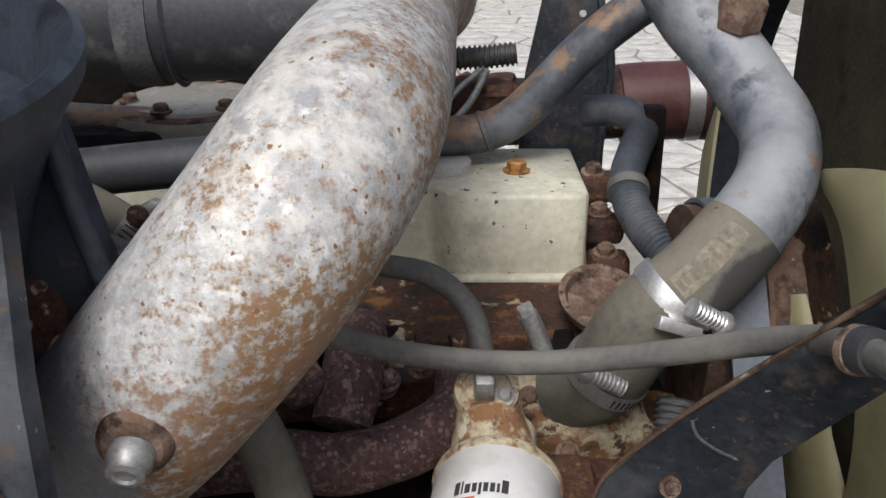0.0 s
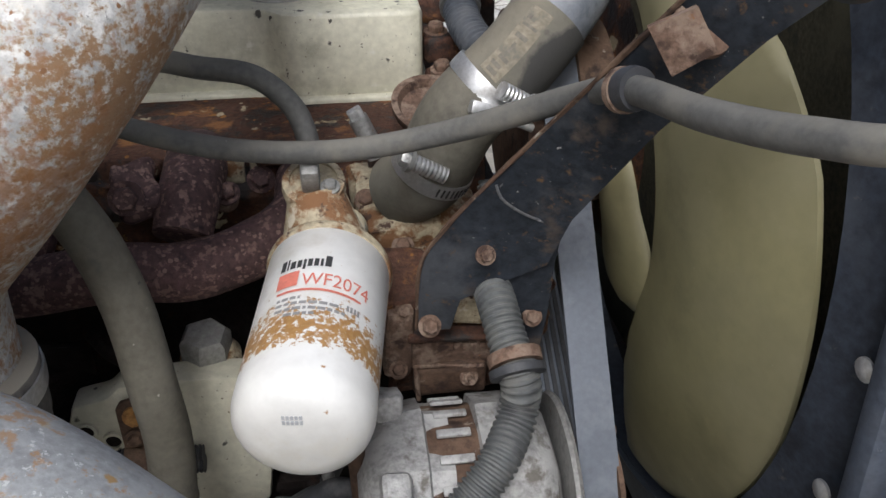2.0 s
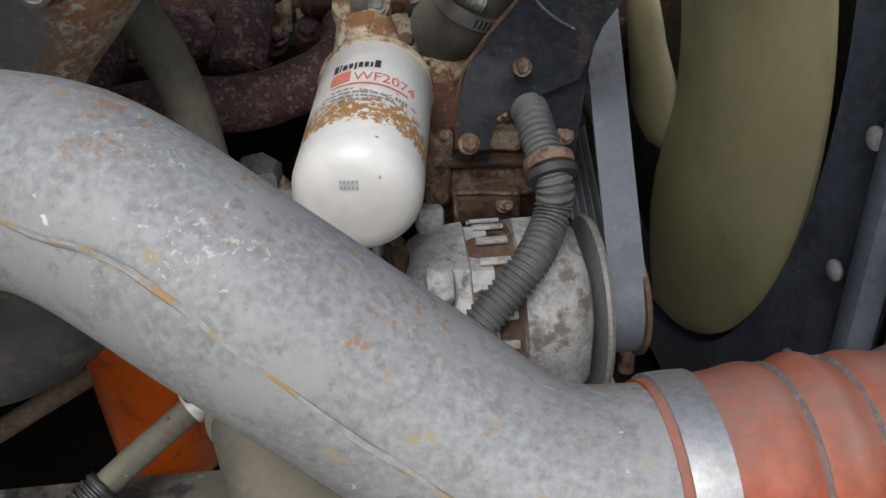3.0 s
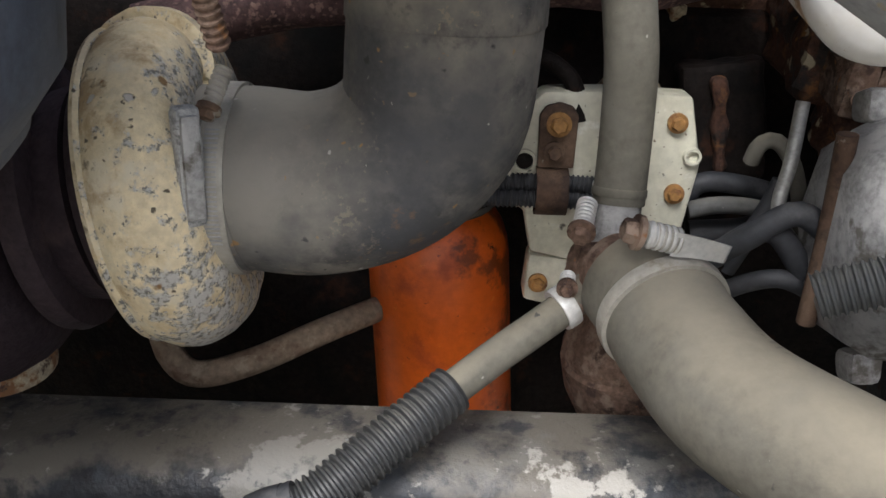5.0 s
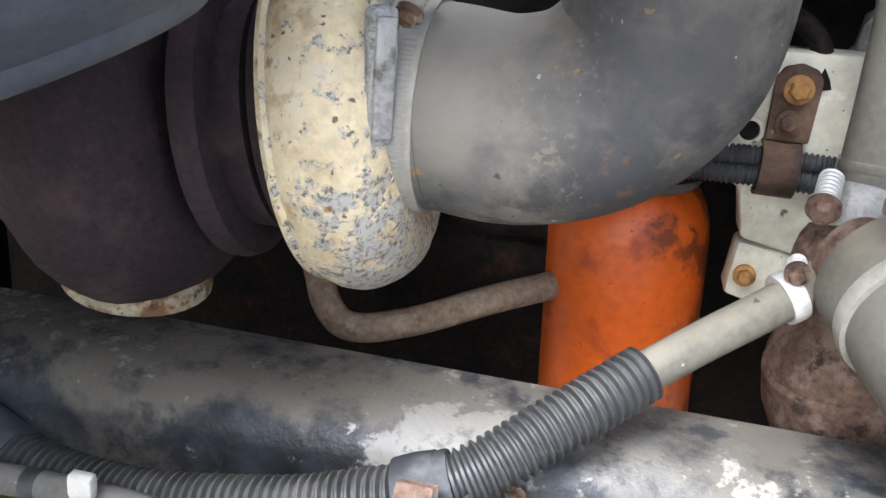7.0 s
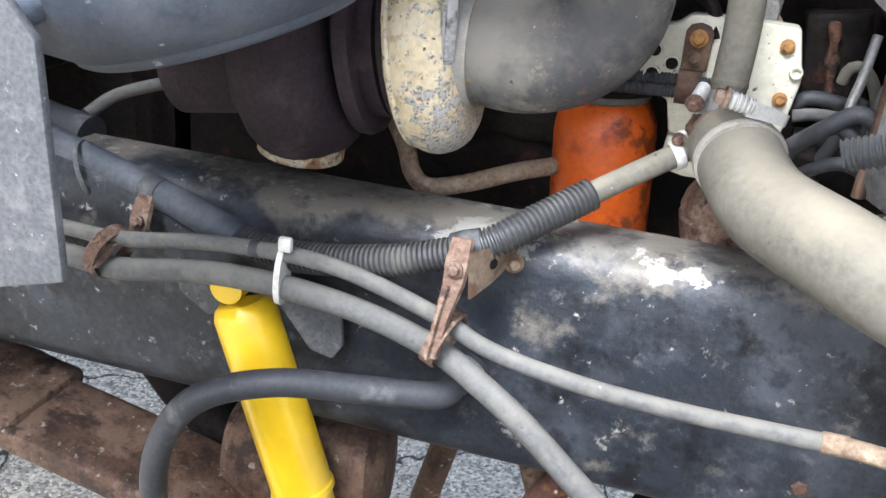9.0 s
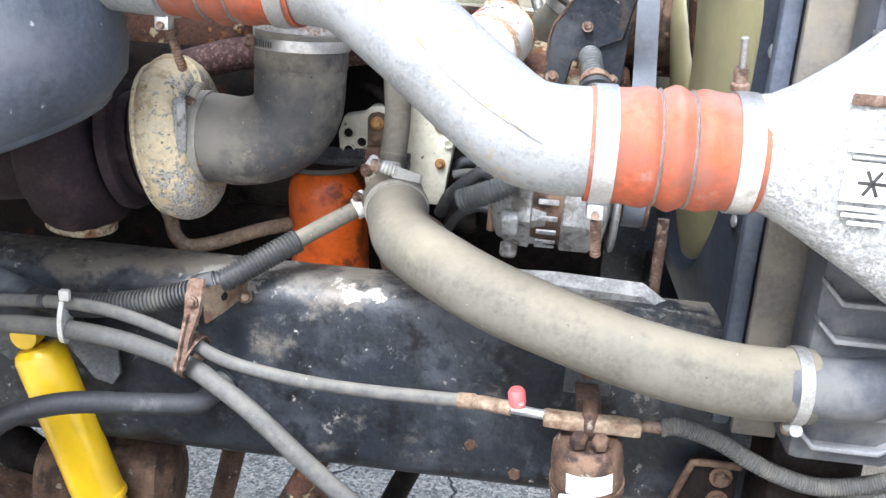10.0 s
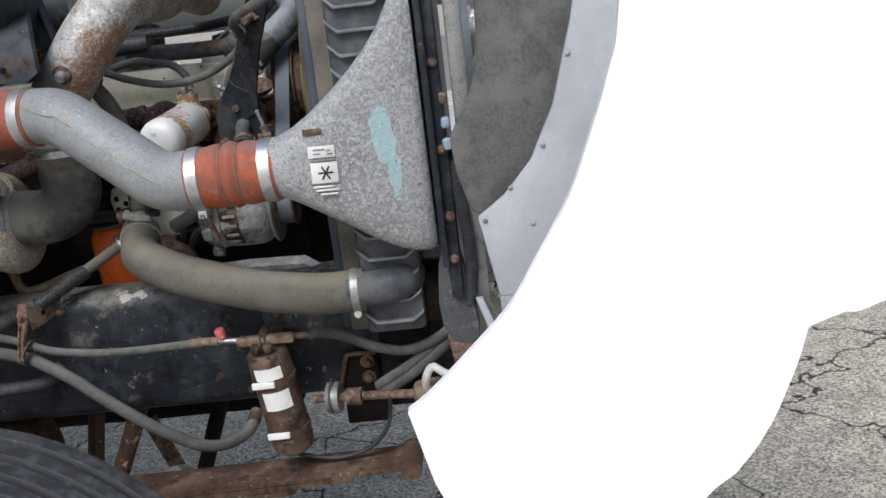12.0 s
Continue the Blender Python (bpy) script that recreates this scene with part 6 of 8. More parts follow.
for x, z in ((-0.083, 1.462), (-0.215, 1.45)):
    part("port", tube([(x, 0.628, z - 0.02), (x + 0.006, 0.655, z + 0.002), (x + 0.008, 0.70, z + 0.008), (x + 0.008, 0.74, z)], (0.024, 0.03), 24, wobble=0.08), MANIFOLD, manifold)
    part("stud_clamp", lump((0.035, 0.05, 0.022), pose(x - 0.035, 0.655, z + 0.012, 30, 0, 20), 0.004, 4, 0.006, x * 9), MANIFOLD, manifold)
    bolt((x - 0.038, 0.628, z + 0.018), (0, -0.95, 0.3), 0.018, MANIFOLD, manifold)
    bolt((x + 0.036, 0.672, z - 0.004), (0, -0.6, 0.8), 0.014, MANIFOLD, manifold)
sensor = thing("pressure_sensor", (-0.07, 0.60, 1.30), "grey hexagonal plug on a dull casting", "sensor")
part("hexagon", bolt_shape((-0.072, 0.600, 1.342), (0.05, -0.25, 1), 0.038, 0.026, False, 20), GREYSTEEL, sensor)
part("base", lathe([(0.026, -0.01), (0.026, 0.012), (0.020, 0.020), (0.0, 0.022)], (-0.070, 0.604, 1.327), (0, -0.1, 1), 24), NECK, sensor)
for i, line in enumerate([[(-0.17, 0.62, 1.36), (-0.145, 0.58, 1.365), (-0.12, 0.57, 1.35), (-0.112, 0.565, 1.32)], [(0.048, 0.47, 1.34), (0.05, 0.475, 1.28), (0.049, 0.48, 1.2)]]):
    single("oil_line", tube(line, 0.007, 12), (BLOCK, BROWNSTEEL)[i], ("dark thin oil line under the manifold", "thin brown rod beside the alternator")[i], "pipe")

# ---- filter label: shapes bent round the can ----
side_x = f_axis.cross(Vector((0, 0, 1))).normalized()
up_f = side_x.cross(f_axis).normalized()
LABEL_TURN = 4.0


def on_can(s, h, lift=0.0006):
    """A place on the can: s metres round it from its top line, h metres from the seam."""
    a = s / FILTER_R + radians(LABEL_TURN)
    return FILTER_TOP + f_axis * (0.0375 + (h - 0.030) * 1.36) + (up_f * math.cos(a) - side_x * -math.sin(a)) * (FILTER_R + lift)


SIGN = 1.0 if on_can(0.01, 0.05).x > on_can(-0.01, 0.05).x else -1.0


def can_patch(s0, s1, h0, h1, lift=0.0006):
    n, shape = 10, Shape()
    verts = [on_can(SIGN * (s0 + (s1 - s0) * i / n), h, lift) for h in (h0, h1) for i in range(n + 1)]
    return shape.add(verts, [(i, i + 1, n + 2 + i, n + 1 + i) for i in range(n)])


def can_text(text, size, s0, h0, lift=0.0007):
    """Lettering as a mesh, wrapped round the can; its baseline runs round at h0."""
    curve = bpy.data.curves.new("lettering", "FONT")
    curve.body, curve.size, curve.resolution_u = text, size, 3
    ob = new("lettering", curve)
    bpy.context.view_layer.update()
    got = ob.evaluated_get(bpy.context.evaluated_depsgraph_get()).to_mesh()
    s = Shape()
    s.v = [tuple(on_can(SIGN * (s0 + v.co.x), h0 - v.co.y, lift)) for v in got.vertices]
    s.f = [tuple(p.vertices) for p in got.polygons]
    bpy.data.objects.remove(ob)
    bpy.data.curves.remove(curve)
    return s


for i, (a, b) in enumerate(((-0.0185, -0.0155), (-0.0145, -0.0135), (-0.0125, -0.0095), (-0.0085, -0.006), (-0.005, -0.0035), (-0.0025, 0.0), (0.001, 0.0035), (0.0045, 0.006), (0.007, 0.0105))):
    part("logo_bar", can_patch(1.22 * a + 0.0005, 1.22 * b + 0.0005, 0.030 if i in (0, 1, 8) else 0.0325, 0.0385 if i != 4 else 0.0405), BLACKINK, coolant)
part("red_square", can_patch(-0.0222, -0.0072, 0.0412, 0.053), REDINK, coolant)
part("lettering", can_text("WF2074", 0.0135, -0.0048, 0.0535), REDINK, coolant, "faded red lettering")
part("red_rule", can_patch(-0.0205, 0.037, 0.056, 0.0578), REDINK, coolant)
for h, a, b in ((0.0625, -0.019, -0.003), (0.0665, -0.019, 0.024), (0.0705, -0.019, 0.027), (0.0745, -0.012, 0.008)):
    k = a
    while k < b:
        w = random.uniform(0.002, 0.006)
        part("print_bar", can_patch(k, min(k + w, b), h - 0.001, h + 0.0011), GREYINK, coolant)
        k += w + 0.0012
for k in range(4):
    part("approval_mark", can_patch(0.0275 + 0.0026 * k, 0.0293 + 0.0026 * k, 0.0635, 0.0675), GREYINK, coolant)
for k in range(5):
    for row in (0, 1):
        part("stamp_bar", box((0.0017, 0.0026, 0.0006), facing(FILTER_TOP + f_axis * (f_len + 0.0018) + up_f * (0.020 - 0.0042 * row) + side_x * (SIGN * -0.002 + 0.0026 * k - 0.005), f_axis, up_f), 0.0), INNER, coolant)

# ---- filter head details ----
part("neck", tube([tuple(FILTER_TOP - f_axis * 0.004), (0.036, 0.545, 1.478), (0.033, 0.557, 1.497), (0.031, 0.562, 1.508)], (0.038, 0.021), 28, wobble=0.06), NECK, coolant, "rust stained neck of the filter head")
part("cap_ring", lathe([(0.023, -0.008), (0.024, 0.0), (0.023, 0.006), (0.018, 0.007), (0.018, 0.004), (0.0, 0.004)], (0.031, 0.562, 1.512), (0, -0.45, 0.9), 28), NECK, coolant)
part("valve", box((0.014, 0.018, 0.026), facing((0.029, 0.556, 1.523), (0, -0.45, 0.9)), 0.003), GREYSTEEL, coolant, "grey shut-off valve")
bolt((0.043, 0.551, 1.515), (0, -0.45, 0.9), 0.009, GREYSTEEL, coolant)

# ---- conduit and collar in front of the engine ----
front = thing("wiring_conduit", (0.16, 0.46, 1.35), "grey corrugated wiring conduit in a rusty collar", "conduit")
part("sleeve", tube([(0.172, 0.576, 1.497), (0.162, 0.547, 1.461), (0.158, 0.523, 1.445), (0.159, 0.494, 1.438), (0.162, 0.472, 1.424), (0.166, 0.455, 1.411), (0.1685, 0.448, 1.398), (0.168, 0.447, 1.386), (0.162, 0.437, 1.372), (0.143, 0.412, 1.355), (0.108, 0.393, 1.323), (0.062, 0.374, 1.287), (0.01, 0.385, 1.262)], 0.0139, 28, ribs=(0.0050, 0.0020)), CONDUITGREY, front)
part("collar", lathe([(0.0165, -0.0045), (0.0195, -0.0045), (0.020, 0.0), (0.0195, 0.0045), (0.0165, 0.0045)], (0.1655, 0.459, 1.4145), (-0.1, 0.80, 0.60), 28), RUSTY, front, "rusty steel collar")
part("rubber_ring", lathe([(0.0165, -0.004), (0.0205, -0.003), (0.0205, 0.003), (0.0165, 0.004)], (0.1665, 0.453, 1.4075), (-0.1, 0.74, 0.66), 28), RUBBERBLACK, front)

# ---- alternator ----
alt = thing("alternator", (0.12, 0.48, 1.18), "grey cast aluminium alternator with cooling slots", "alternator")
ALT = (0.12, 0.475, 1.268)
part("rear_body", lathe([(0.0, -0.072), (0.05, -0.072), (0.072, -0.062), (0.082, -0.045), (0.085, -0.02), (0.080, -0.018), (0.079, 0.0)], ALT, (1, 0, 0), 9), ALTMETAL, alt)
part("stator", lathe([(0.076, -0.02), (0.076, 0.025)], ALT, (1, 0, 0), 48), BROWNSTEEL, alt)
part("front_body", lathe([(0.079, 0.02), (0.085, 0.022), (0.085, 0.058), (0.072, 0.075), (0.04, 0.085), (0.0, 0.085)], ALT, (1, 0, 0), 9), ALTMETAL, alt)
for k in range(22):
    a = 2 * math.pi * k / 22
    part("fin", box((0.026, 0.0035, 0.007), pose(ALT[0] + 0.002, ALT[1] + 0.080 * math.cos(a), ALT[2] + 0.080 * math.sin(a), math.degrees(a)), 0.001), ALTMETAL, alt)
for a in (200, 250, 130, 75):
    part("lug", lump((0.022, 0.022, 0.028), pose(ALT[0] - 0.045, ALT[1] + 0.088 * math.cos(radians(a)), ALT[2] + 0.088 * math.sin(radians(a)), a), 0.002, 3, 0.005, a), ALTMETAL, alt)
part("pulley", lathe([(0.030, 0.085), (0.047, 0.092), (0.047, 0.096), (0.040, 0.098), (0.040, 0.126), (0.047, 0.128), (0.047, 0.132), (0.02, 0.136)], ALT, (1, 0, 0), 40), BROWNSTEEL, alt, "rusty belt pulley")
part("fan_disc", lathe([(0.02, 0.086), (0.078, 0.086), (0.080, 0.089), (0.078, 0.092), (0.02, 0.092)], ALT, (1, 0, 0), 48), GREYSTEEL, alt, "bright pulley fan disc")


# ---- fan belt ----
def belt(c0, r0, c1, r1, x0, x1, thick=0.004):
    """A flat belt round two pulleys whose shafts lie along x."""
    d = math.hypot(c1[0] - c0[0], c1[1] - c0[1])
    base, off = math.atan2(c1[1] - c0[1], c1[0] - c0[0]), math.acos((r0 - r1) / d)
    ring = [(c0, r0, base + off + (2 * math.pi - 2 * off) * k / 24) for k in range(25)] + [(c1, r1, base - off + 2 * off * k / 24) for k in range(25)]
    s, verts, faces = Shape(), [], []
    for c, r, a in ring:
        for x, q in ((x0, r), (x1, r), (x1, r - thick), (x0, r - thick)):
            verts.append((x, c[0] + q * math.cos(a), c[1] + q * math.sin(a)))
    n = len(ring)
    for i in range(n):
        for j in range(4):
            faces.append((4 * i + j, 4 * i + (j + 1) % 4, 4 * ((i + 1) % n) + (j + 1) % 4, 4 * ((i + 1) % n) + j))
    return s.add(verts, faces)


drive = thing("fan_belt", (0.235, 0.6, 1.22), "worn blue-grey ribbed drive belt", "belt")
part("backing", belt((0.72, 1.50), 0.10, (ALT[1], ALT[2]), 0.043, 0.219, 0.250), BELT, drive)
for x in (0.222, 0.229, 0.236, 0.243):
    part("rib", belt((0.72, 1.50), 0.097, (ALT[1], ALT[2]), 0.040, x, x + 0.004, 0.003), RUBBERBLACK, drive)
fan_pulley = thing("fan_pulley", (0.25, 0.72, 1.40), "rusty brown fan drive pulley", "pulley")
part("rim", lathe([(0.05, -0.03), (0.094, -0.03), (0.094, 0.012), (0.10, 0.014), (0.10, 0.018), (0.088, 0.02), (0.085, 0.05), (0.06, 0.055), (0.0, 0.055)], (0.238, 0.72, 1.50), (1, 0, 0), 56), BROWNSTEEL, fan_pulley)
part("stay", tube([(0.30, 0.62, 1.20), (0.298, 0.61, 1.08)], 0.009, 12), RUSTY, fan_pulley)

# ---- sensor boss on the crossover pipe ----
boss = part("sensor_boss", lathe([(0.0185, -0.004), (0.0200, 0.003), (0.0190, 0.008), (0.0150, 0.0115), (0.0, 0.012)], (-0.152, 0.386, 1.594), (0.02, -0.99, -0.02), 22), RUSTY, cross, "rusty round boss")
part("sensor_plug", lathe([(0.0115, 0.0), (0.0115, 0.008), (0.0095, 0.011), (0.0095, 0.015), (0.006, 0.016), (0.0055, 0.014), (0.0, 0.014)], (-0.152, 0.3755, 1.592), (0.0, -0.93, -0.35), 24), GREYSTEEL, cross, "grey sensor plug")

# ---- weld seam on the charge air pipe ----
SEAM = surface("rust_stained_weld", (0.285, 0.285, 0.28), 0.75, 0, (160, 0.25), [((0.33, 0.23, 0.11), 45, 0.50, 0.62, 0.9, 8, 0), ((0.30, 0.31, 0.315), 26, 0.54, 0.62, 0.7, 7, 0)], ((200, 0.6),))
seam = [(-0.160, 0.204, 1.548), (-0.116, 0.181, 1.534), (-0.078, 0.166, 1.523), (-0.009, 0.138, 1.468), (0.034, 0.123, 1.435), (0.082, 0.096, 1.412), (0.104, 0.088, 1.402)]
part("weld_seam", tube(seam, 0.0015, 10, 0.002, wobble=1.0), SEAM, cac, "rust coloured weld seam")

# ---- heater hose clip ----
clip = thing("hose_clip", (0.214, 0.41, 1.62), "rusty rubber-lined clip holding the heater hose", "clip")
part("liner", lathe([(0.0088, -0.006), (0.0120, -0.006), (0.0128, 0.0), (0.0120, 0.006), (0.0088, 0.006)], (0.2105, 0.397, 1.635), (0.25, -0.9, 0.3), 24), RUBBERBLACK, clip)
part("strap", lathe([(0.0118, -0.0025), (0.0132, -0.0025), (0.0132, 0.0025), (0.0118, 0.0025)], (0.2085, 0.404, 1.632), (0.25, -0.9, 0.3), 24), RUSTY, clip, "rusty strap")
part("round_tab", lathe([(0.0, -0.003), (0.017, -0.003), (0.018, 0.0), (0.017, 0.003), (0.0, 0.003)], (0.2445, 0.393, 1.669), (0.2, -0.80, 0.55), 24), RUSTY, arm, "round rusty washer plate")
bolt((0.284, 0.338, 1.715), (-0.97, -0.2, 0.0), 0.0135, RUSTY, arm, "rusty bolt with long shank", 0.013)
part("bolt_shank", tube([(0.284, 0.338, 1.715), (0.262, 0.333, 1.713)], 0.0048, 12), RUSTY, arm)
part("bracket_end", lathe([(0.0, -0.004), (0.026, -0.004), (0.028, 0.0), (0.026, 0.004), (0.0, 0.004)], (0.297, 0.350, 1.718), (-0.8, -0.5, 0.2), 32), NAVY, arm)

# ---- shroud rivets ----
for z, y in ((1.478, 0.357), (1.373, 0.367), (1.585, 0.362), (1.27, 0.40)):
    part("rivet", lathe([(0.008, -0.001), (0.008, 0.001), (0.005, 0.0025), (0.0, 0.003)], (0.347, y - 0.022, z), (-1, -0.15, 0), 16), STEEL, shroud, "bright flat rivet")

tbolt = thing("clamp_bolt", (0.283, 0.165, 1.45), "rusty threaded clamp bolt standing on the hose", "bolt")
part("shank", tube([(0.278, 0.15, 1.502), (0.283, 0.165, 1.470)], 0.0035, 12), GREYSTEEL, tbolt)
part("nut", lathe([(0.006, 0), (0.0075, 0.004), (0.0065, 0.014), (0.009, 0.016), (0.009, 0.022)], (0.2825, 0.164, 1.474), (0.1, 0.3, -1), 14), RUSTY, tbolt)

# ---- pipes and fittings over the engine ----
intake = thing("intake_pipe", (-0.3, 0.8, 1.67), "dark grey intake pipe with a clamp band", "pipe")
part("pipe", tube([(-0.75, 0.82, 1.745), (-0.5, 0.81, 1.742), (-0.3, 0.80, 1.742), (-0.12, 0.80, 1.748), (-0.05, 0.80, 1.752)], 0.056, 36), RUBBERBLACK, intake)
part("band", lathe([(0.0565, -0.014), (0.0585, -0.014), (0.0585, 0.014), (0.0565, 0.014)], (-0.253, 0.80, 1.742), (1, 0, 0.02), 40), COMPOSITE, intake, "dull grey clamp band")
part("step_ring", lathe([(0.0565, -0.003), (0.0595, 0.0), (0.0565, 0.003)], (-0.226, 0.80, 1.742), (1, 0, 0.02), 40), RUBBERBLACK, intake)
flange = thing("flanged_cap", (-0.275, 0.97, 1.56), "grey flanged round cap with rusty bolts", "cap")
part("body", lathe([(0.080, -0.05), (0.080, -0.022), (0.090, -0.018), (0.091, 0.012), (0.087, 0.018), (0.074, 0.019), (0.070, 0.024), (0.0, 0.026)], (-0.275, 0.99, 1.607), (0, -0.05, 1), 48), DUSTYBAND, flange)
part("rust_ring", lathe([(0.0705, 0.0215), (0.074, 0.0205), (0.084, 0.0195), (0.0865, 0.0185)], (-0.275, 0.99, 1.607), (0, -0.05, 1), 48, capped=False), RUSTY, flange, "rusty cap rim")
for k in range(6):
    a = radians(60 * k + 15)
    bolt((-0.275 + 0.066 * math.cos(a), 0.99 + 0.066 * math.sin(a), 1.629), (0, 0, 1), 0.014, RUSTY, flange, "rusty bolt")
single("coolant_hose", tube([(-0.60, 0.76, 1.60), (-0.42, 0.75, 1.612), (-0.333, 0.75, 1.616), (-0.21, 0.75, 1.628), (-0.10, 0.76, 1.632)], 0.021, 24), RUBBERBLACK, "black coolant hose crossing behind the pipe", "hose")
single("breather_hose", tube([(-0.50, 0.73, 1.64), (-0.36, 0.715, 1.628), (-0.30, 0.70, 1.612), (-0.245, 0.68, 1.588), (-0.20, 0.66, 1.56)], 0.017, 20), RUBBER, "pale grey hose under the black hose", "hose")
hose_clamp((-0.245, 0.68, 1.588), (0.8, -0.25, -0.5), 0.0185, "dull steel ring on the pale hose", 0.02, 90, GREYSTEEL, group="small clamps")
single("sensor_block", lump((0.12, 0.05, 0.045), pose(-0.345, 0.90, 1.592, 0, 0, 4), 0.006, 4, 0.008, 15), BLOCK, "black oily fitting below the flanged cap", "fitting")
steel = thing("steel_coolant_tube", (0.1, 0.95, 1.6), "black steel coolant tube flecked with rust", "pipe")
part("tube", tube([(-0.40, 0.95, 1.612), (-0.25, 0.94, 1.606), (-0.10, 0.94, 1.60), (0.0, 0.945, 1.598), (0.045, 0.95, 1.602), (0.085, 0.95, 1.625), (0.150, 0.95, 1.693), (0.21, 0.95, 1.74), (0.29, 0.94, 1.79)], 0.0215, 24), TUBESTEEL, steel)
part("weld_ring", lathe([(0.0212, -0.004), (0.0232, -0.002), (0.0232, 0.002), (0.0212, 0.004)], (0.045, 0.95, 1.602), (0.9, 0.02, 0.35), 24), TUBESTEEL, steel)
single("loom_hose", tube([(-0.40, 1.06, 1.66), (-0.2, 1.05, 1.652), (-0.05, 1.05, 1.655), (0.017, 1.05, 1.662), (0.05, 1.05, 1.664), (0.084, 1.05, 1.668)], 0.0125, 20, ribs=(0.006, 0.003)), CONDUIT, "short black corrugated hose", "hose")
back = thing("back_bracket", (0.15, 1.15, 1.48), "upright blue-black bracket behind the valve cover", "bracket")
part("plate", plate([(0.096, 1.48), (0.203, 1.48), (0.203, 1.537), (0.211, 1.64), (0.192, 1.716), (0.180, 1.80), (0.134, 1.80), (0.122, 1.716), (0.104, 1.625)], 0.012, pose(0, 1.15, 0, 90), 0.003), NAVY, back)
part("edge_flange", tube([(0.203, 1.142, 1.49), (0.204, 1.142, 1.54), (0.211, 1.142, 1.64), (0.193, 1.142, 1.716), (0.181, 1.142, 1.795)], 0.005, 8), NAVY, back)
for x, z in ((0.143, 1.765), (0.160, 1.762), (0.172, 1.70)):
    part("hole_rim", lathe([(0.0045, 0.0), (0.004, 0.001), (0.0, 0.001)], (x, 1.1435, z), (0, -1, 0), 12), ZINC, back)
redh = thing("red_hose", (0.3, 1.27, 1.52), "dark red silicone hose with a steel clamp", "hose")
part("sleeve", tube([(0.235, 1.20, 1.575), (0.27, 1.20, 1.578), (0.335, 1.20, 1.580), (0.36, 1.20, 1.578)], 0.052, 32), REDHOSE, redh)
part("band", lathe([(0.0525, -0.010), (0.0545, -0.010), (0.0545, 0.010), (0.0525, 0.010)], (0.327, 1.20, 1.580), (1, 0, 0.02), 36), STEEL, redh)
part("pipe", tube([(0.35, 1.20, 1.578), (0.42, 1.20, 1.555), (0.50, 1.19, 1.51)], 0.049, 28), RUBBERBLACK, redh)
part("far_pipe", tube([(0.24, 1.20, 1.575), (0.15, 1.205, 1.565), (0.05, 1.21, 1.56)], 0.045, 28), IRON, redh)
back_hose = thing("heater_return_hose", (0.22, 0.75, 1.52), "blue-black hose with a corrugated end beside the valve cover", "hose")
part("hose", tube([(0.16, 1.0, 1.612), (0.195, 0.975, 1.618), (0.213, 0.95, 1.606), (0.200, 0.92, 1.588), (0.188, 0.89, 1.572), (0.185, 0.86, 1.560)], 0.0175, 22), NAVYHOSE, back_hose)
part("corrugated_end", tube([(0.185, 0.862, 1.561), (0.187, 0.835, 1.551), (0.196, 0.80, 1.540), (0.22, 0.75, 1.52)], 0.0170, 22, ribs=(0.0058, 0.0022)), NAVYHOSE, back_hose)
part("collar", lathe([(0.0178, -0.006), (0.0210, -0.006), (0.0215, 0.0), (0.0210, 0.006), (0.0178, 0.006)], (0.186, 0.868, 1.563), (0.1, 0.8, 0.4), 24), RUBBERGREY, back_hose)
single("support_post", box((0.022, 0.022, 0.16), (0.225, 0.95, 1.55), 0.003), BLOCK, "black upright post behind the hose", "post")
part("thermostat_nut", bolt_shape((0.240, 0.757, 1.742), (0.1, -0.35, 1), 0.034, 0.030, False, 10), RUSTY, upper, "rusty hexagon plug")
for line in ([(-0.02, 0.98, 1.60), (0.02, 1.02, 1.635), (0.06, 1.06, 1.66)], [(0.0, 0.96, 1.60), (0.03, 1.0, 1.622), (0.05, 1.04, 1.65)]):
    single("injector_line", tube(line, 0.004, 10), GREYSTEEL, "thin grey injector line", "pipe", "injector lines")
single("injector_mount", lump((0.12, 0.10, 0.06), (0.03, 1.09, 1.60), 0.012, 5, 0.01, 21), IRON, "rusty fittings behind the valve cover", "fitting")

# ---- dark housing beside the crossover pipe ----
bowl = thing("intake_housing", (-0.34, 0.5, 1.58), "dark blue cast intake housing with open rim", "housing")
part("bowl", lathe([(0.0, 0.0), (0.07, 0.0), (0.085, 0.03), (0.105, 0.10), (0.128, 0.15), (0.139, 0.165), (0.141, 0.178), (0.136, 0.183), (0.126, 0.176), (0.112, 0.14), (0.0, 0.13)], (-0.318, 0.452, 1.598), (0.03, -0.20, 1), 72), SHROUDNAVY, bowl)
part("dust_lid", lathe([(0.0, 0.012), (0.03, 0.010), (0.05, 0.0)], (-0.290, 0.405, 1.736), (0.1, -0.22, 1), 32), RUBBERGREY, bowl)
part("flange", bent_plate([((-0.32, 0.30, 1.598), (-0.19, 0.30, 1.588)), ((-0.33, 0.305, 1.62), (-0.165, 0.305, 1.605)), ((-0.33, 0.32, 1.67), (-0.172, 0.32, 1.66)), ((-0.32, 0.40, 1.74), (-0.205, 0.40, 1.74))], 0.012), NAVY, bowl, "bracket flange with a hole")
part("gusset", bent_plate([((-0.32, 0.455, 1.60), (-0.155, 0.445, 1.60)), ((-0.32, 0.455, 1.66), (-0.178, 0.445, 1.66)), ((-0.30, 0.455, 1.745), (-0.196, 0.445, 1.745))], 0.012), SHROUDNAVY, bowl)
part("gusset_edge", tube([(-0.158, 0.438, 1.605), (-0.181, 0.438, 1.665), (-0.198, 0.44, 1.745)], 0.006, 10), SHROUDNAVY, bowl)
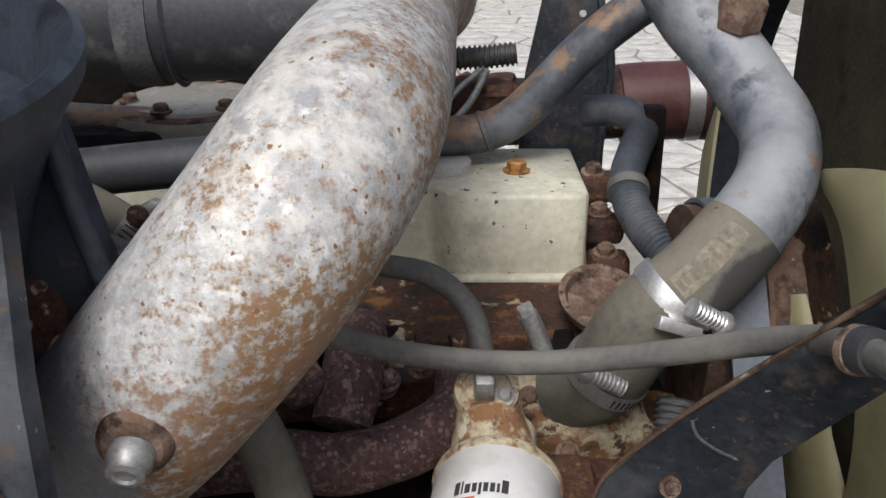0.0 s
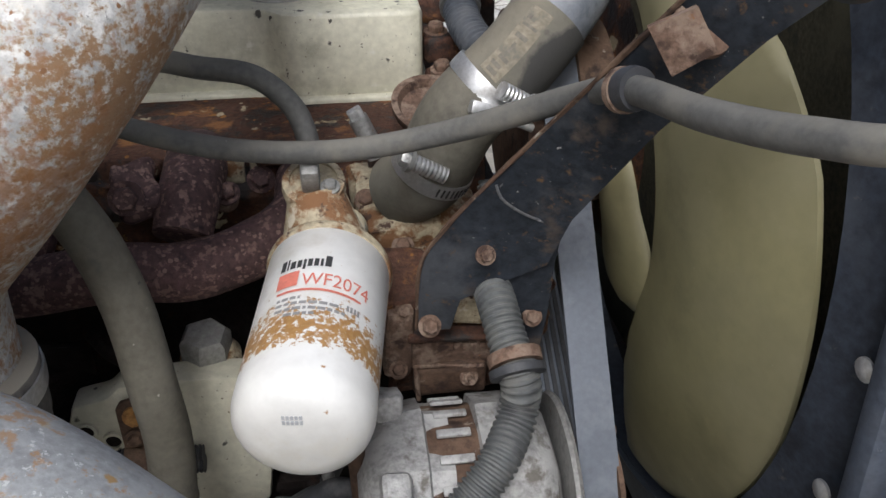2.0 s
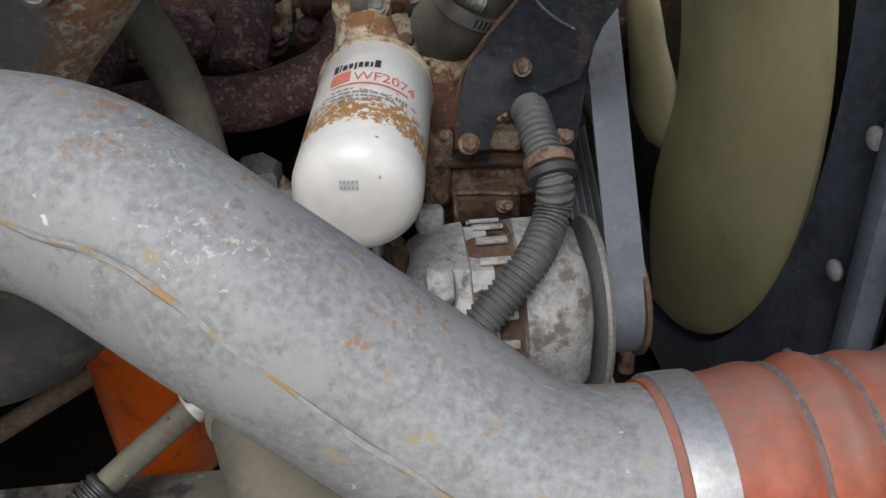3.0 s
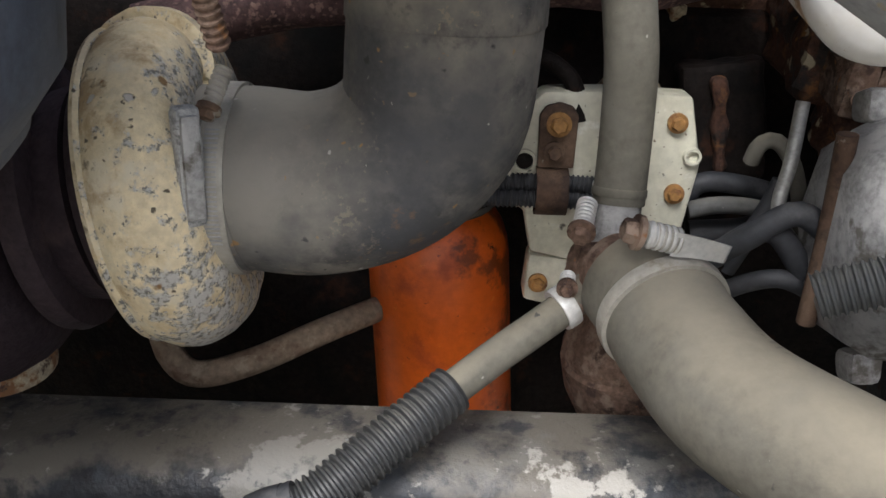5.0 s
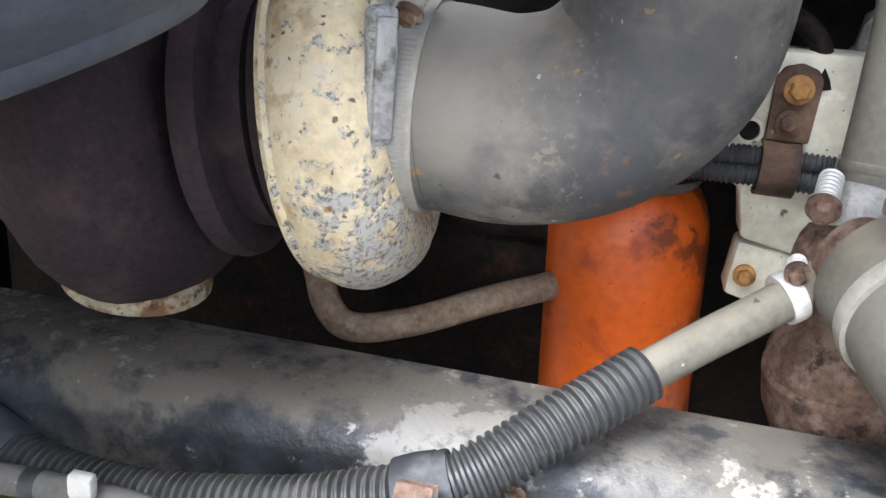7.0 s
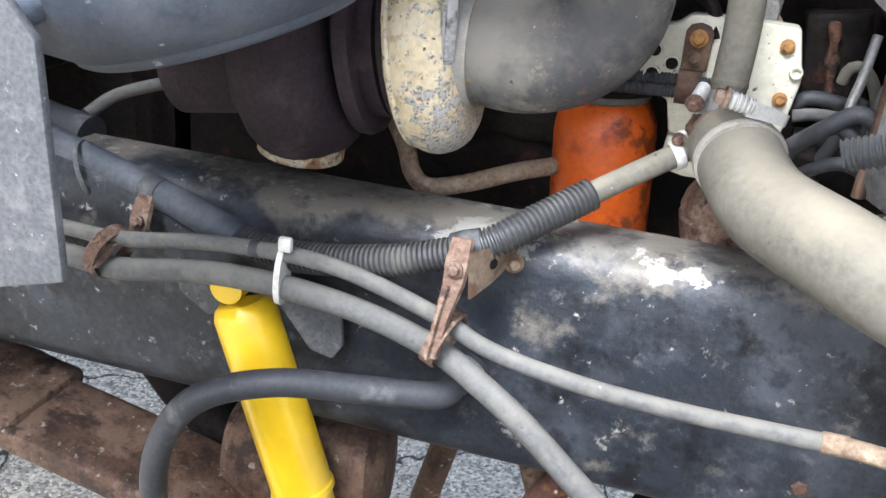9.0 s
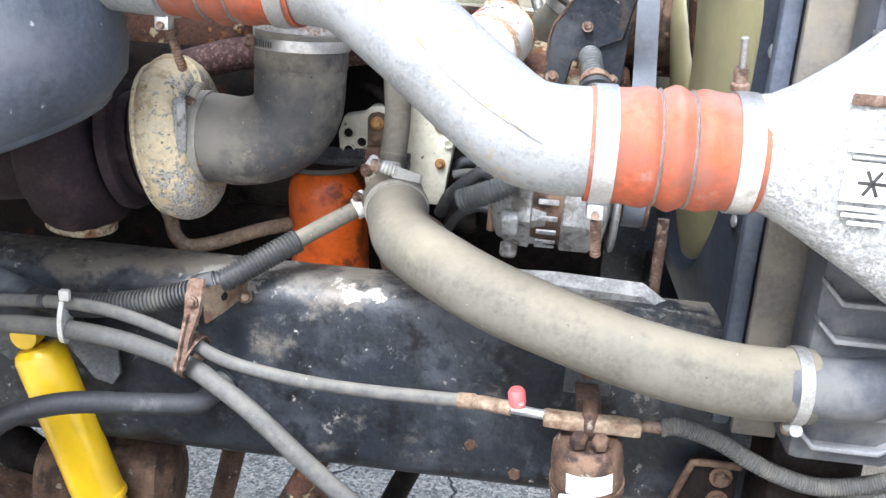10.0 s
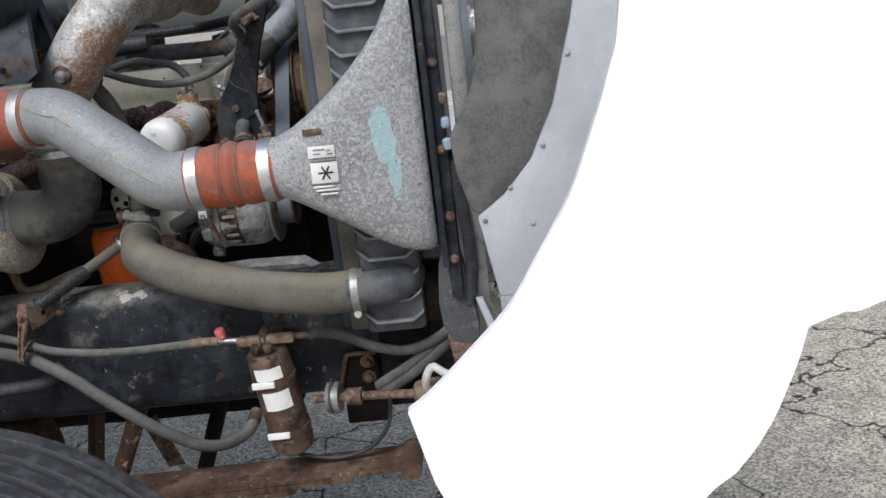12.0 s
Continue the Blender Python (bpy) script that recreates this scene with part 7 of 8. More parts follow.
part("boss", lathe([(0.030, 0.0), (0.028, 0.006), (0.018, 0.010), (0.011, 0.008), (0.0, 0.008)], (-0.232, 0.446, 1.628), (0.1, -1, 0.3), 28), IRON, bowl, "rusty round boss")
# flat near-black disc stands for the shade inside the flange's hole
part("hole_dark_disc", lathe([(0.0, 0.0), (0.006, 0.0), (0.007, 0.001)], (-0.225, 0.2965, 1.616), (0, -1, 0.02), 14), BLOCK, bowl)
part("stud", tube([(-0.178, 0.31, 1.60), (-0.190, 0.30, 1.635)], 0.004, 10), RUSTY, bowl)

# ---- fittings round the oil cooler ----
strap = thing("pipe_strap", (-0.128, 0.55, 1.26), "rusty strap holding two thin lines", "strap")
part("tongue", plate([(-0.0135, -0.028), (0.0135, -0.028), (0.0145, 0.012), (0.010, 0.019), (0.0, 0.022), (-0.010, 0.019), (-0.0145, 0.012)], 0.005, facing((-0.129, 0.553, 1.315), (0, -1, 0)), 0.0015), BROWNSTEEL, strap)
part("loop", arc_band((-0.131, 0.555, 1.268), (1, 0, 0), 0.016, 0.0185, 0.024, 0, 300), BROWNSTEEL, strap)
bolt((-0.129, 0.549, 1.321), (0, -1, 0), 0.0115, BRASS, strap, "yellowed bolt")
bolt((-0.131, 0.548, 1.300), (0, -1, 0), 0.010, BROWNSTEEL, strap)
for dz, r in ((0.274, 0.0065), (0.262, 0.0075)):
    single("thin_line", tube([(-0.30, 0.585, 1.0 + dz - 0.01), (-0.20, 0.565, 1.0 + dz - 0.004), (-0.14, 0.556, 1.0 + dz), (-0.08, 0.552, 1.0 + dz)], r, 14, ribs=(0.0035, 0.0012)), RUBBERBLACK, "thin black ribbed line", "hose", "thin lines")
for x, z in ((-0.172, 1.302), (-0.171, 1.277), (-0.152, 1.290)):
    part("port", lathe([(0.0095, 0.0), (0.009, 0.003), (0.0068, 0.003), (0.0066, 0.0)], (x, 0.559, z), (0, -1, 0), 20, capped=False), CREAM, coverp)
    # near-black disc painted as the shaded inside of the port
    part("port_dark_disc", lathe([(0.0066, 0.0), (0.006, 0.0012), (0.0, 0.0012)], (x, 0.559, z), (0, -1, 0), 20), BLOCK, coverp, "near-black disc in the open port")
part("edge_notch", lathe([(0.007, 0.0), (0.0065, 0.004), (0.0045, 0.004), (0.0042, -0.003), (0.0, -0.003)], (-0.026, 0.559, 1.298), (0, -1, 0), 18), CREAM, coverp)
hose_clamp((-0.0935, 0.487, 1.292), (0.02, 0.15, 1), 0.0150, "pale worm clamp under the upright hose", 0.009, 250, ZINC, slots=(0, 0.0035, 0.001), group="small clamps", head=(-0.122, 0.444, 1.276), tail=(-0.116, 0.468, 1.287))
single("oil_drain_pipe", tube([(-0.47, 0.56, 1.20), (-0.436, 0.535, 1.16), (-0.420, 0.52, 1.132), (-0.400, 0.52, 1.118), (-0.358, 0.53, 1.126), (-0.306, 0.56, 1.140), (-0.26, 0.60, 1.145)], 0.0108, 20), TAN, "rusty oil drain pipe under the turbocharger", "pipe")
part("cable_box", lump((0.05, 0.06, 0.05), (0.0, 0.60, 1.19), 0.006, 4, 0.01, 31), BLOCK, engine)
for k, line in enumerate([[(0.05, 0.50, 1.23), (0.02, 0.50, 1.262), (-0.012, 0.51, 1.238), (-0.03, 0.54, 1.20)], [(0.06, 0.49, 1.262), (0.032, 0.49, 1.278), (0.0, 0.50, 1.252), (-0.02, 0.53, 1.225)], [(0.06, 0.50, 1.215), (0.03, 0.50, 1.225), (0.0, 0.52, 1.205), (-0.02, 0.55, 1.17)], [(0.035, 0.52, 1.35), (0.03, 0.51, 1.31), (0.025, 0.505, 1.275), (0.04, 0.50, 1.25)]]):
    single("alternator_cable", tube(line, (0.009, 0.009, 0.007, 0.005)[k], 14), (RUBBERBLACK, RUBBERBLACK, RUBBERBLACK, GREYSTEEL)[k], ("black taped cable behind the alternator", "black taped cable behind the alternator", "black taped cable behind the alternator", "thin grey cable behind the alternator")[k], "cable", "alternator cables")

for line, r, m, lab in (
        ([(0.021, 0.565, 1.294), (0.0225, 0.56, 1.306), (0.030, 0.56, 1.312), (0.041, 0.56, 1.308), (0.054, 0.56, 1.288), (0.064, 0.56, 1.252), (0.070, 0.56, 1.205)], 0.0062, RUBBER, "pale dusty hose bent over beside the oil cooler"),
        ([(-0.016, 0.60, 1.250), (-0.007, 0.60, 1.264), (0.015, 0.60, 1.266), (0.048, 0.60, 1.260), (0.075, 0.60, 1.250)], 0.0085, RUBBERBLACK, "dusty black cable beside the oil cooler"),
        ([(-0.018, 0.58, 1.248), (0.005, 0.58, 1.253), (0.035, 0.58, 1.252), (0.058, 0.58, 1.243)], 0.0070, RUBBERGREY, "dusty black cable beside the oil cooler"),
        ([(0.018, 0.575, 1.200), (0.029, 0.57, 1.229), (0.042, 0.57, 1.257), (0.049, 0.57, 1.278)], 0.0075, RUBBERBLACK, "upright black cable beside the oil cooler"),
        ([(-0.010, 0.60, 1.222), (0.033, 0.60, 1.226), (0.058, 0.60, 1.233), (0.095, 0.60, 1.230)], 0.0100, RUBBERBLACK, "thick black cable beside the oil cooler")):
    single("engine_cable", tube(line, r, 16), m, lab, "cable", "engine cables")
part("cable_joint", lump((0.024, 0.02, 0.026), pose(0.060, 0.578, 1.238, 0, 20, 0), 0.002, 4, 0.005, 96), RUBBERGREY, engine, "grey taped joint")
part("cooler_core", lump((0.070, 0.03, 0.105), pose(0.022, 0.662, 1.302, 0, -8, 0), 0.003, 7, 0.006, 97), BLOCK, engine, "dark rust streaked block")
part("rusty_rib", lump((0.012, 0.014, 0.080), pose(0.017, 0.645, 1.303, 0, -8, 0), 0.004, 7, 0.004, 98), IRON, engine)

# ---- clips and brackets on the frame rail ----
tie = single("cable_tie", lathe([(0.0155, -0.003), (0.0175, -0.003), (0.0175, 0.003), (0.0155, 0.003)], (-0.487, 0.313, 1.073), (1, 0.05, -0.1), 28).plus(box((0.014, 0.008, 0.008), (-0.478, 0.30, 1.094), 0.002)), WHITECABLE, "white plastic cable tie round two lines", "cable tie", "cable ties")
for v in tie.data.vertices:
    v.co.z = 1.073 + (v.co.z - 1.073) * 1.9
single("cable_tie", lathe([(0.032, -0.0025), (0.0335, -0.0025), (0.0335, 0.0025), (0.032, 0.0025)], (-0.765, 0.394, 1.112), (1, 0.35, 0.32), 36, capped=False), COMPOSITE, "loose grey cable tie round the conduit", "cable tie", "cable ties")


def line_clamp(o, wrap, lean, lines, tail):
    """A rubber band round the conduit, a rusty strap hanging from it and a loop round the air lines."""
    o, wrap, lines = Vector(o), Vector(wrap), Vector(lines)
    c = thing("line_clamp", tuple(lines), "rusty steel clamp holding conduit and air lines", "clamp", "line clamps")
    part("conduit_band", lathe([(0.0165, -0.011), (0.0185, -0.011), (0.0192, 0.0), (0.0185, 0.011), (0.0165, 0.011)], wrap, lean, 32, capped=False), RUBBERBLACK, c, "dark rubber band")
    rows = [(o + Vector((-0.009, 0.016, 0.024)), o + Vector((0.009, 0.016, 0.024))), (o + Vector((-0.0105, 0.002, 0.004)), o + Vector((0.0105, 0.002, 0.004))), (o + Vector((-0.010, -0.002, -0.016)), o + Vector((0.008, -0.002, -0.016))),
            (o.lerp(lines, 0.55) + Vector((-0.008, -0.020, 0)), o.lerp(lines, 0.55) + Vector((0.005, -0.020, 0))), (lines + Vector((-0.010, -0.030, -0.008)), lines + Vector((0.001, -0.030, -0.008)))]
    part("strap", bent_plate(rows, 0.005), RUSTY, c)
    part("strap_fold", bent_plate([(a + Vector((0.002, -0.004, 0)), a.lerp(b, 0.35) + Vector((0, -0.005, 0))) for a, b in rows[2:]], 0.004), RUSTY, c)
    part("line_loop", arc_band(lines, (1, -0.2, -0.35), 0.0275, 0.030, 0.015, 0, 350), RUSTY, c, "rusty loop round two lines")
    bolt(tuple(o + Vector((0, -0.002, 0))), (0, -1, 0.1), 0.0095, RUSTY, c, "rusty bolt")
    if tail:
        part("fixing_plate", bent_plate([(o + Vector((0.010, 0.006, 0.016)), o + Vector((0.014, 0.004, -0.030))), (o + Vector((0.028, 0.040, 0.012)), o + Vector((0.026, 0.040, -0.026))), (o + Vector((0.042, 0.086, 0.008)), o + Vector((0.036, 0.086, -0.020)))], 0.004), TAN, c, "rusty fixing plate")
        # near-black disc in place of a cut hole and its shade
        part("fixing_hole_disc", lathe([(0.0055, 0.0), (0.005, 0.0006), (0.0, 0.0006)], o + Vector((0.0285, 0.0355, -0.004)), (0.85, -0.5, 0.05), 16), BLOCK, c)
        part("fixing_nut", bolt_shape(o + Vector((0.041, 0.078, -0.018)), (0.3, -0.9, 0.1), 0.012, 0.008, True), TAN, c)
    return c


line_clamp((-0.304, 0.286, 1.129), (-0.306, 0.331, 1.130), (0.93, 0.1, 0.36), (-0.311, 0.296, 1.051), True)
line_clamp((-0.672, 0.345, 1.085), (-0.672, 0.381, 1.107), (0.96, -0.2, -0.15), (-0.695, 0.325, 1.052), False)
for x, z in ((0.113, 0.888), (0.05, 0.925), (0.488, 0.87)):
    bolt((x, 0.379, z), (0, -1, 0), 0.016, BROWNSTEEL, rail, "rusty frame bolt")
single("shock_bracket_plate", plate([(-0.528, 1.045), (-0.50, 1.055), (-0.436, 1.03), (-0.432, 0.985), (-0.444, 0.966), (-0.47, 0.972)], 0.008, pose(0, 0.352, 0, 90), 0.003), COMPOSITE, "grey pointed bracket plate behind the shock absorber", "bracket", "shock brackets")
single("shock_bracket_plate", plate([(-0.64, 1.03), (-0.585, 1.03), (-0.58, 0.985), (-0.60, 0.978), (-0.635, 1.0)], 0.008, pose(0, 0.366, 0, 90), 0.003), COMPOSITE, "grey bracket plate on the frame", "bracket", "shock brackets")
single("rear_pipe", tube([(-1.2, 0.50, 1.16), (-0.95, 0.47, 1.145), (-0.85, 0.455, 1.135), (-0.80, 0.45, 1.13)], 0.026, 24), RUBBERBLACK, "dark hose end behind the frame", "hose")
single("thin_rear_line", tube([(-0.82, 0.47, 1.15), (-0.80, 0.52, 1.17), (-0.72, 0.6, 1.19), (-0.62, 0.66, 1.22)], 0.008, 14), RUBBERGREY, "thin grey line behind the frame", "hose")
single("mud_flap", plate([(-0.80, 1.105), (-0.546, 1.185), (-0.493, 1.200), (-0.498, 1.354), (-0.53, 1.395), (-0.80, 1.42)], 0.008, pose(0, 0.0, 0, 90), 0.002), COMPOSITE, "grey speckled flat flap beside the wheel", "flap")
single("grab_handle", tube([(-0.78, 0.08, 1.325), (-0.66, 0.06, 1.335), (-0.60, 0.07, 1.345), (-0.57, 0.10, 1.36)], (0.02, 0.016), 20), DUSTYBLUE, "rounded blue-grey end piece under the air cleaner", "fitting")

# ---- axle, spring and steering below the frame ----
spring = thing("leaf_spring", (-0.2, 0.32, 0.62), "brown rusted front leaf spring", "leaf spring")
for k in range(3):
    part("leaf", sheet([[(x, y - 0.048, z - 0.013 * k), (x, y, z + 0.002 - 0.013 * k), (x, y + 0.048, z - 0.013 * k)] for x, y, z in [(-0.50 + 0.1 * k, 0.30, 0.725), (-0.3, 0.285, 0.728), (-0.05, 0.272, 0.738), (0.2, 0.27, 0.745), (0.45 - 0.12 * k, 0.268, 0.752)]], (0, 0, -0.011)), BROWNSTEEL, spring)
part("spring_eye", tube([(0.452, 0.22, 0.742), (0.452, 0.32, 0.742)], 0.022, 20), BROWNSTEEL, spring)
axle = thing("front_axle", (-0.7, 0.4, 0.62), "brown rusted axle beam with spring pad", "axle")
part("beam", lump((0.62, 0.14, 0.034), pose(-0.58, 0.39, 0.703, 0, 12, 0), 0.003, 6, 0.008, 41), BROWNSTEEL, axle)
part("pad", lump((0.20, 0.15, 0.045), pose(-0.955, 0.40, 0.782, 0, 9, 0), 0.004, 5, 0.010, 42), BROWNSTEEL, axle)
part("knuckle", lathe([(0.0, -0.12), (0.06, -0.12), (0.085, -0.08), (0.09, 0.0), (0.085, 0.07), (0.05, 0.09), (0.0, 0.09)], (-0.50, 0.48, 0.735), (1, 0.15, 0.05), 32), BROWNSTEEL, axle, "rusty steering knuckle")
part("arm", tube([(-0.78, 0.50, 0.86), (-0.70, 0.50, 0.76), (-0.60, 0.50, 0.70)], 0.035, 14), BLOCK, axle)
for a, b, m in (((-0.350, 0.60, 0.78), (-0.425, 0.60, 0.45), BROWNSTEEL), ((-0.27, 0.70, 0.70), (-0.15, 0.70, 0.35), RUSTY), ((-0.16, 0.45, 0.87), (-0.34, 0.45, 0.50), IRON), ((0.02, 0.62, 0.92), (-0.16, 0.62, 0.48), BLOCK)):
    part("steering_rod", tube([a, b], 0.020, 18), m, axle)
part("spindle", lathe([(0.05, 0), (0.055, 0.03), (0.04, 0.06), (0.0, 0.065)], (-0.12, 0.48, 0.60), (-0.4, -0.5, 0.7), 24), GREYSTEEL, axle)

# ---- canister fittings ----
DRY = Vector((0.2135, 0.266, 0.795))
dax = Vector((-0.09, -0.078, 1)).normalized()
for h, lab in ((0.168, 0.0), (0.052, 0.0)):
    part("band", lathe([(0.0432, -0.006), (0.0452, -0.006), (0.0452, 0.006), (0.0432, 0.006)], DRY + dax * h, dax, 40), BROWNSTEEL, dryer)
    part("band_tab", box((0.045, 0.008, 0.013), Matrix.Translation(DRY + dax * h + Vector((-0.012, -0.0455, 0))), 0.002), LABEL, dryer, "pale band tab")
part("label_sheet", arc_band(DRY + dax * 0.192, dax, 0.0434, 0.0440, 0.026, 235, 75), LABEL, dryer, "torn white label")
part("label_sheet", arc_band(DRY + dax * 0.132, dax, 0.0434, 0.0440, 0.040, 240, 75), LABEL, dryer, "torn white label")
part("top_block", lump((0.115, 0.022, 0.018), (0.195, 0.25, 1.043), 0.002, 3, 0.004, 51), TAN, dryer, "rusty fitting block")
for x in (0.18, 0.205):
    part("top_nut", bolt_shape((x, 0.222, 1.030), (0, -0.4, 0.9), 0.018, 0.014, False, 10), BROWNSTEEL, dryer)
part("top_pipe", tube([(0.192, 0.25, 1.02), (0.192, 0.245, 1.05), (0.194, 0.27, 1.06)], 0.009, 14), BROWNSTEEL, dryer)
part("inlet", tube([(0.056, 0.272, 1.042), (0.066, 0.266, 1.045), (0.10, 0.258, 1.046)], 0.009, 12), TAN, dryer, "brass inlet fitting")
part("valve_stem", tube([(0.10, 0.258, 1.046), (0.145, 0.252, 1.045)], 0.006, 12), STEEL, dryer)
part("valve_cap", lathe([(0.0095, 0.0), (0.0105, 0.004), (0.0105, 0.018), (0.008, 0.022), (0.0, 0.023)], (0.107, 0.257, 1.052), (-0.15, -0.1, 1), 20), REDCAP, dryer, "faded red valve cap")
part("outlet", tube([(0.245, 0.257, 1.043), (0.285, 0.27, 1.036)], 0.007, 12), RUSTY, dryer)
part("hanger", plate([(0.165, 1.02), (0.226, 1.02), (0.226, 1.075), (0.165, 1.08)], 0.008, pose(0, 0.373, 0, 90), 0.002), COMPOSITE, dryer)
bolt((0.196, 0.368, 1.058), (0, -1, 0), 0.018, BROWNSTEEL, dryer)
part("hanger_arm", box((0.03, 0.12, 0.008), (0.195, 0.315, 1.033), 0.002), BROWNSTEEL, dryer)
single("fuel_line", tube([(0.278, 0.268, 1.037), (0.30, 0.27, 1.040), (0.346, 0.27, 1.028), (0.385, 0.265, 1.010), (0.418, 0.26, 0.998), (0.46, 0.26, 0.988), (0.50, 0.258, 0.993), (0.55, 0.245, 1.02), (0.585, 0.225, 1.06), (0.60, 0.20, 1.11)], 0.0105, 18, ribs=(0.0034, 0.0014)), RUBBERGREY, "grey ribbed fuel line to the radiator", "hose")
for d, r in ((0.0, 0.011), (0.020, 0.0125)):
    single("wiring_loom", tube([(0.40 + d * 0.6, 0.285, 0.905 - d * 0.4), (0.43 + d * 0.6, 0.277, 0.925 - d * 0.6), (0.474 + d * 0.4, 0.27, 0.952 - d * 0.6), (0.527 + d * 0.4, 0.26, 0.994 - d * 0.6), (0.577 + d * 0.3, 0.24, 1.041 - d * 0.5), (0.600 + d * 0.2, 0.205, 1.10)], r, 18, ribs=(0.0042, 0.0018) if d else None), RUBBERGREY, "grey taped wiring loom by the radiator foot", "loom", "wiring looms")

# ---- engine mount bracket and front hardware ----
mount = thing("cab_mount", (0.36, 0.33, 0.88), "dark bracket with rusty rod and rubber bush", "bracket")
part("plate", plate([(0.315, 0.885), (0.335, 0.955), (0.345, 0.965), (0.398, 0.965), (0.398, 0.85), (0.33, 0.85)], 0.01, pose(0, 0.345, 0, 90), 0.002), BLOCK, mount)
part("edge", tube([(0.315, 0.335, 0.89), (0.332, 0.33, 0.95), (0.342, 0.33, 0.962), (0.396, 0.33, 0.962)], 0.005, 10), BROWNSTEEL, mount)
for z in (0.940, 0.905):
    bolt((0.376, 0.338, z), (0, -1, 0), 0.018, BROWNSTEEL, mount)
part("rod", tube([(0.272, 0.25, 0.905), (0.40, 0.235, 0.908), (0.51, 0.20, 0.917)], 0.009, 16), RUSTY, mount, "rusty rod")
part("bush", lathe([(0.012, -0.012), (0.03, -0.012), (0.033, -0.004), (0.024, -0.001), (0.024, 0.002), (0.033, 0.005), (0.03, 0.014), (0.012, 0.014)], (0.314, 0.246, 0.906), (1, -0.1, 0), 32), GREYSTEEL, mount, "grey rubber bush")
part("nut", lathe([(0.010, -0.012), (0.018, -0.01), (0.018, 0.02), (0.010, 0.022)], (0.352, 0.242, 0.907), (1, -0.1, 0), 20), RUSTY, mount)
part("lower_web", box((0.09, 0.02, 0.07), (0.36, 0.36, 0.83), 0.004), BLOCK, mount)
hook = thing("front_casting", (0.53, 0.12, 0.8), "tan rusty forked casting at the front", "casting")
part("clevis", lump((0.062, 0.05, 0.055), pose(0.522, 0.125, 0.945, 0, 0, 5), 0.003, 4, 0.008, 61), TAN, hook)
for x in (0.505, 0.522, 0.539):
    part("finger", lump((0.013, 0.02, 0.055), pose(x, 0.098, 0.93, 0, 6, 0), 0.001, 3, 0.004, x * 9), TAN, hook)
part("arm", lump((0.04, 0.04, 0.15), pose(0.528, 0.12, 0.86, 0, -8, 0), 0.003, 4, 0.010, 62), TAN, hook)
part("side_plate", bent_plate([((0.53, 0.10, 0.80), (0.68, 0.09, 0.76)), ((0.53, 0.10, 0.875), (0.68, 0.09, 0.835))], 0.01), TAN, hook, "rusty side plate")
post = thing("radiator_support", (0.60, 0.17, 0.75), "rusty steel radiator support post", "post")
part("post", box((0.052, 0.05, 0.30), pose(0.607, 0.195, 0.90, 0, -8, 0), 0.006), RUSTY, post)
part("bent_plate", bent_plate([((0.578, 0.172, 1.30), (0.596, 0.17, 1.30)), ((0.570, 0.17, 1.215), (0.598, 0.165, 1.215)), ((0.561, 0.165, 1.185), (0.606, 0.16, 1.180)), ((0.554, 0.16, 1.114), (0.617, 0.155, 1.114)), ((0.557, 0.162, 1.068), (0.623, 0.157, 1.068)), ((0.574, 0.17, 1.030), (0.620, 0.165, 1.026))], 0.03), COMPOSITE, post, "bulging grey lower bracket")
part("upright", box((0.022, 0.05, 0.75), (0.592, 0.165, 1.50), 0.004), NAVY, post)
for z in (1.28, 1.40, 1.55, 1.20):
    bolt((0.592, 0.138, z), (0, -1, 0), 0.011, RUSTY, post)
single("radiator_loom", tube([(0.612, 0.17, 1.40), (0.610, 0.158, 1.37), (0.612, 0.15, 1.33), (0.617, 0.15, 1.28), (0.622, 0.15, 1.20), (0.614, 0.16, 1.12), (0.60, 0.18, 1.08)], 0.0105, 18, ribs=(0.0045, 0.0018)), RUBBERBLACK, "black corrugated loom beside the radiator", "loom")
for z, m, lab in ((1.448, PALEBLUE, "pale blue plastic connector"), (1.410, PALEBLUE, "pale blue plastic connector"), (1.490, RUSTY, "rusty fitting beside the radiator")):
    single("connector", lump((0.015, 0.016, 0.020), (0.604, 0.130, z), 0.002, 3, 0.005, z * 30), m, lab, "connector", "connectors")
single("condenser_frame", box((0.03, 0.035, 0.72), (0.635, 0.185, 1.45), 0.004), GREYSTEEL, "grey frame edge of the condenser", "frame")
loop = thing("white_cable", (0.65, 0.05, 0.95), "dirty white cable looping over the front beam", "cable")
part("sheath", tube([(0.515, 0.12, 0.955), (0.517, 0.10, 0.99), (0.531, 0.10, 1.013), (0.55, 0.09, 1.005), (0.568, 0.08, 0.998), (0.600, 0.07, 0.978), (0.628, 0.06, 0.970), (0.655, 0.055, 0.985), (0.665, 0.05, 1.01), (0.672, 0.05, 1.04), (0.70, 0.045, 1.068), (0.725, 0.04, 1.080), (0.749, 0.04, 1.079), (0.762, 0.032, 1.05), (0.767, 0.028, 1.0), (0.775, 0.02, 0.94)], 0.0075, 16), WHITECABLE, loop)
part("clip", lathe([(0.0078, -0.006), (0.0105, -0.006), (0.0105, 0.006), (0.0078, 0.006)], (0.728, 0.04, 1.081), (1, 0, 0.05), 18), BROWNSTEEL, loop)
bar = thing("hood_torsion_arm", (0.7, 0.07, 0.9), "rusty bent steel arm under the hood", "arm")
part("arm", bent_plate([((0.615, 0.08, 0.905), (0.650, 0.08, 0.895)), ((0.618, 0.08, 0.94), (0.652, 0.08, 0.925)), ((0.645, 0.078, 0.968), (0.66, 0.078, 0.935)), ((0.85, 0.05, 1.015), (0.85, 0.05, 0.985))], 0.03), RUSTY, bar)
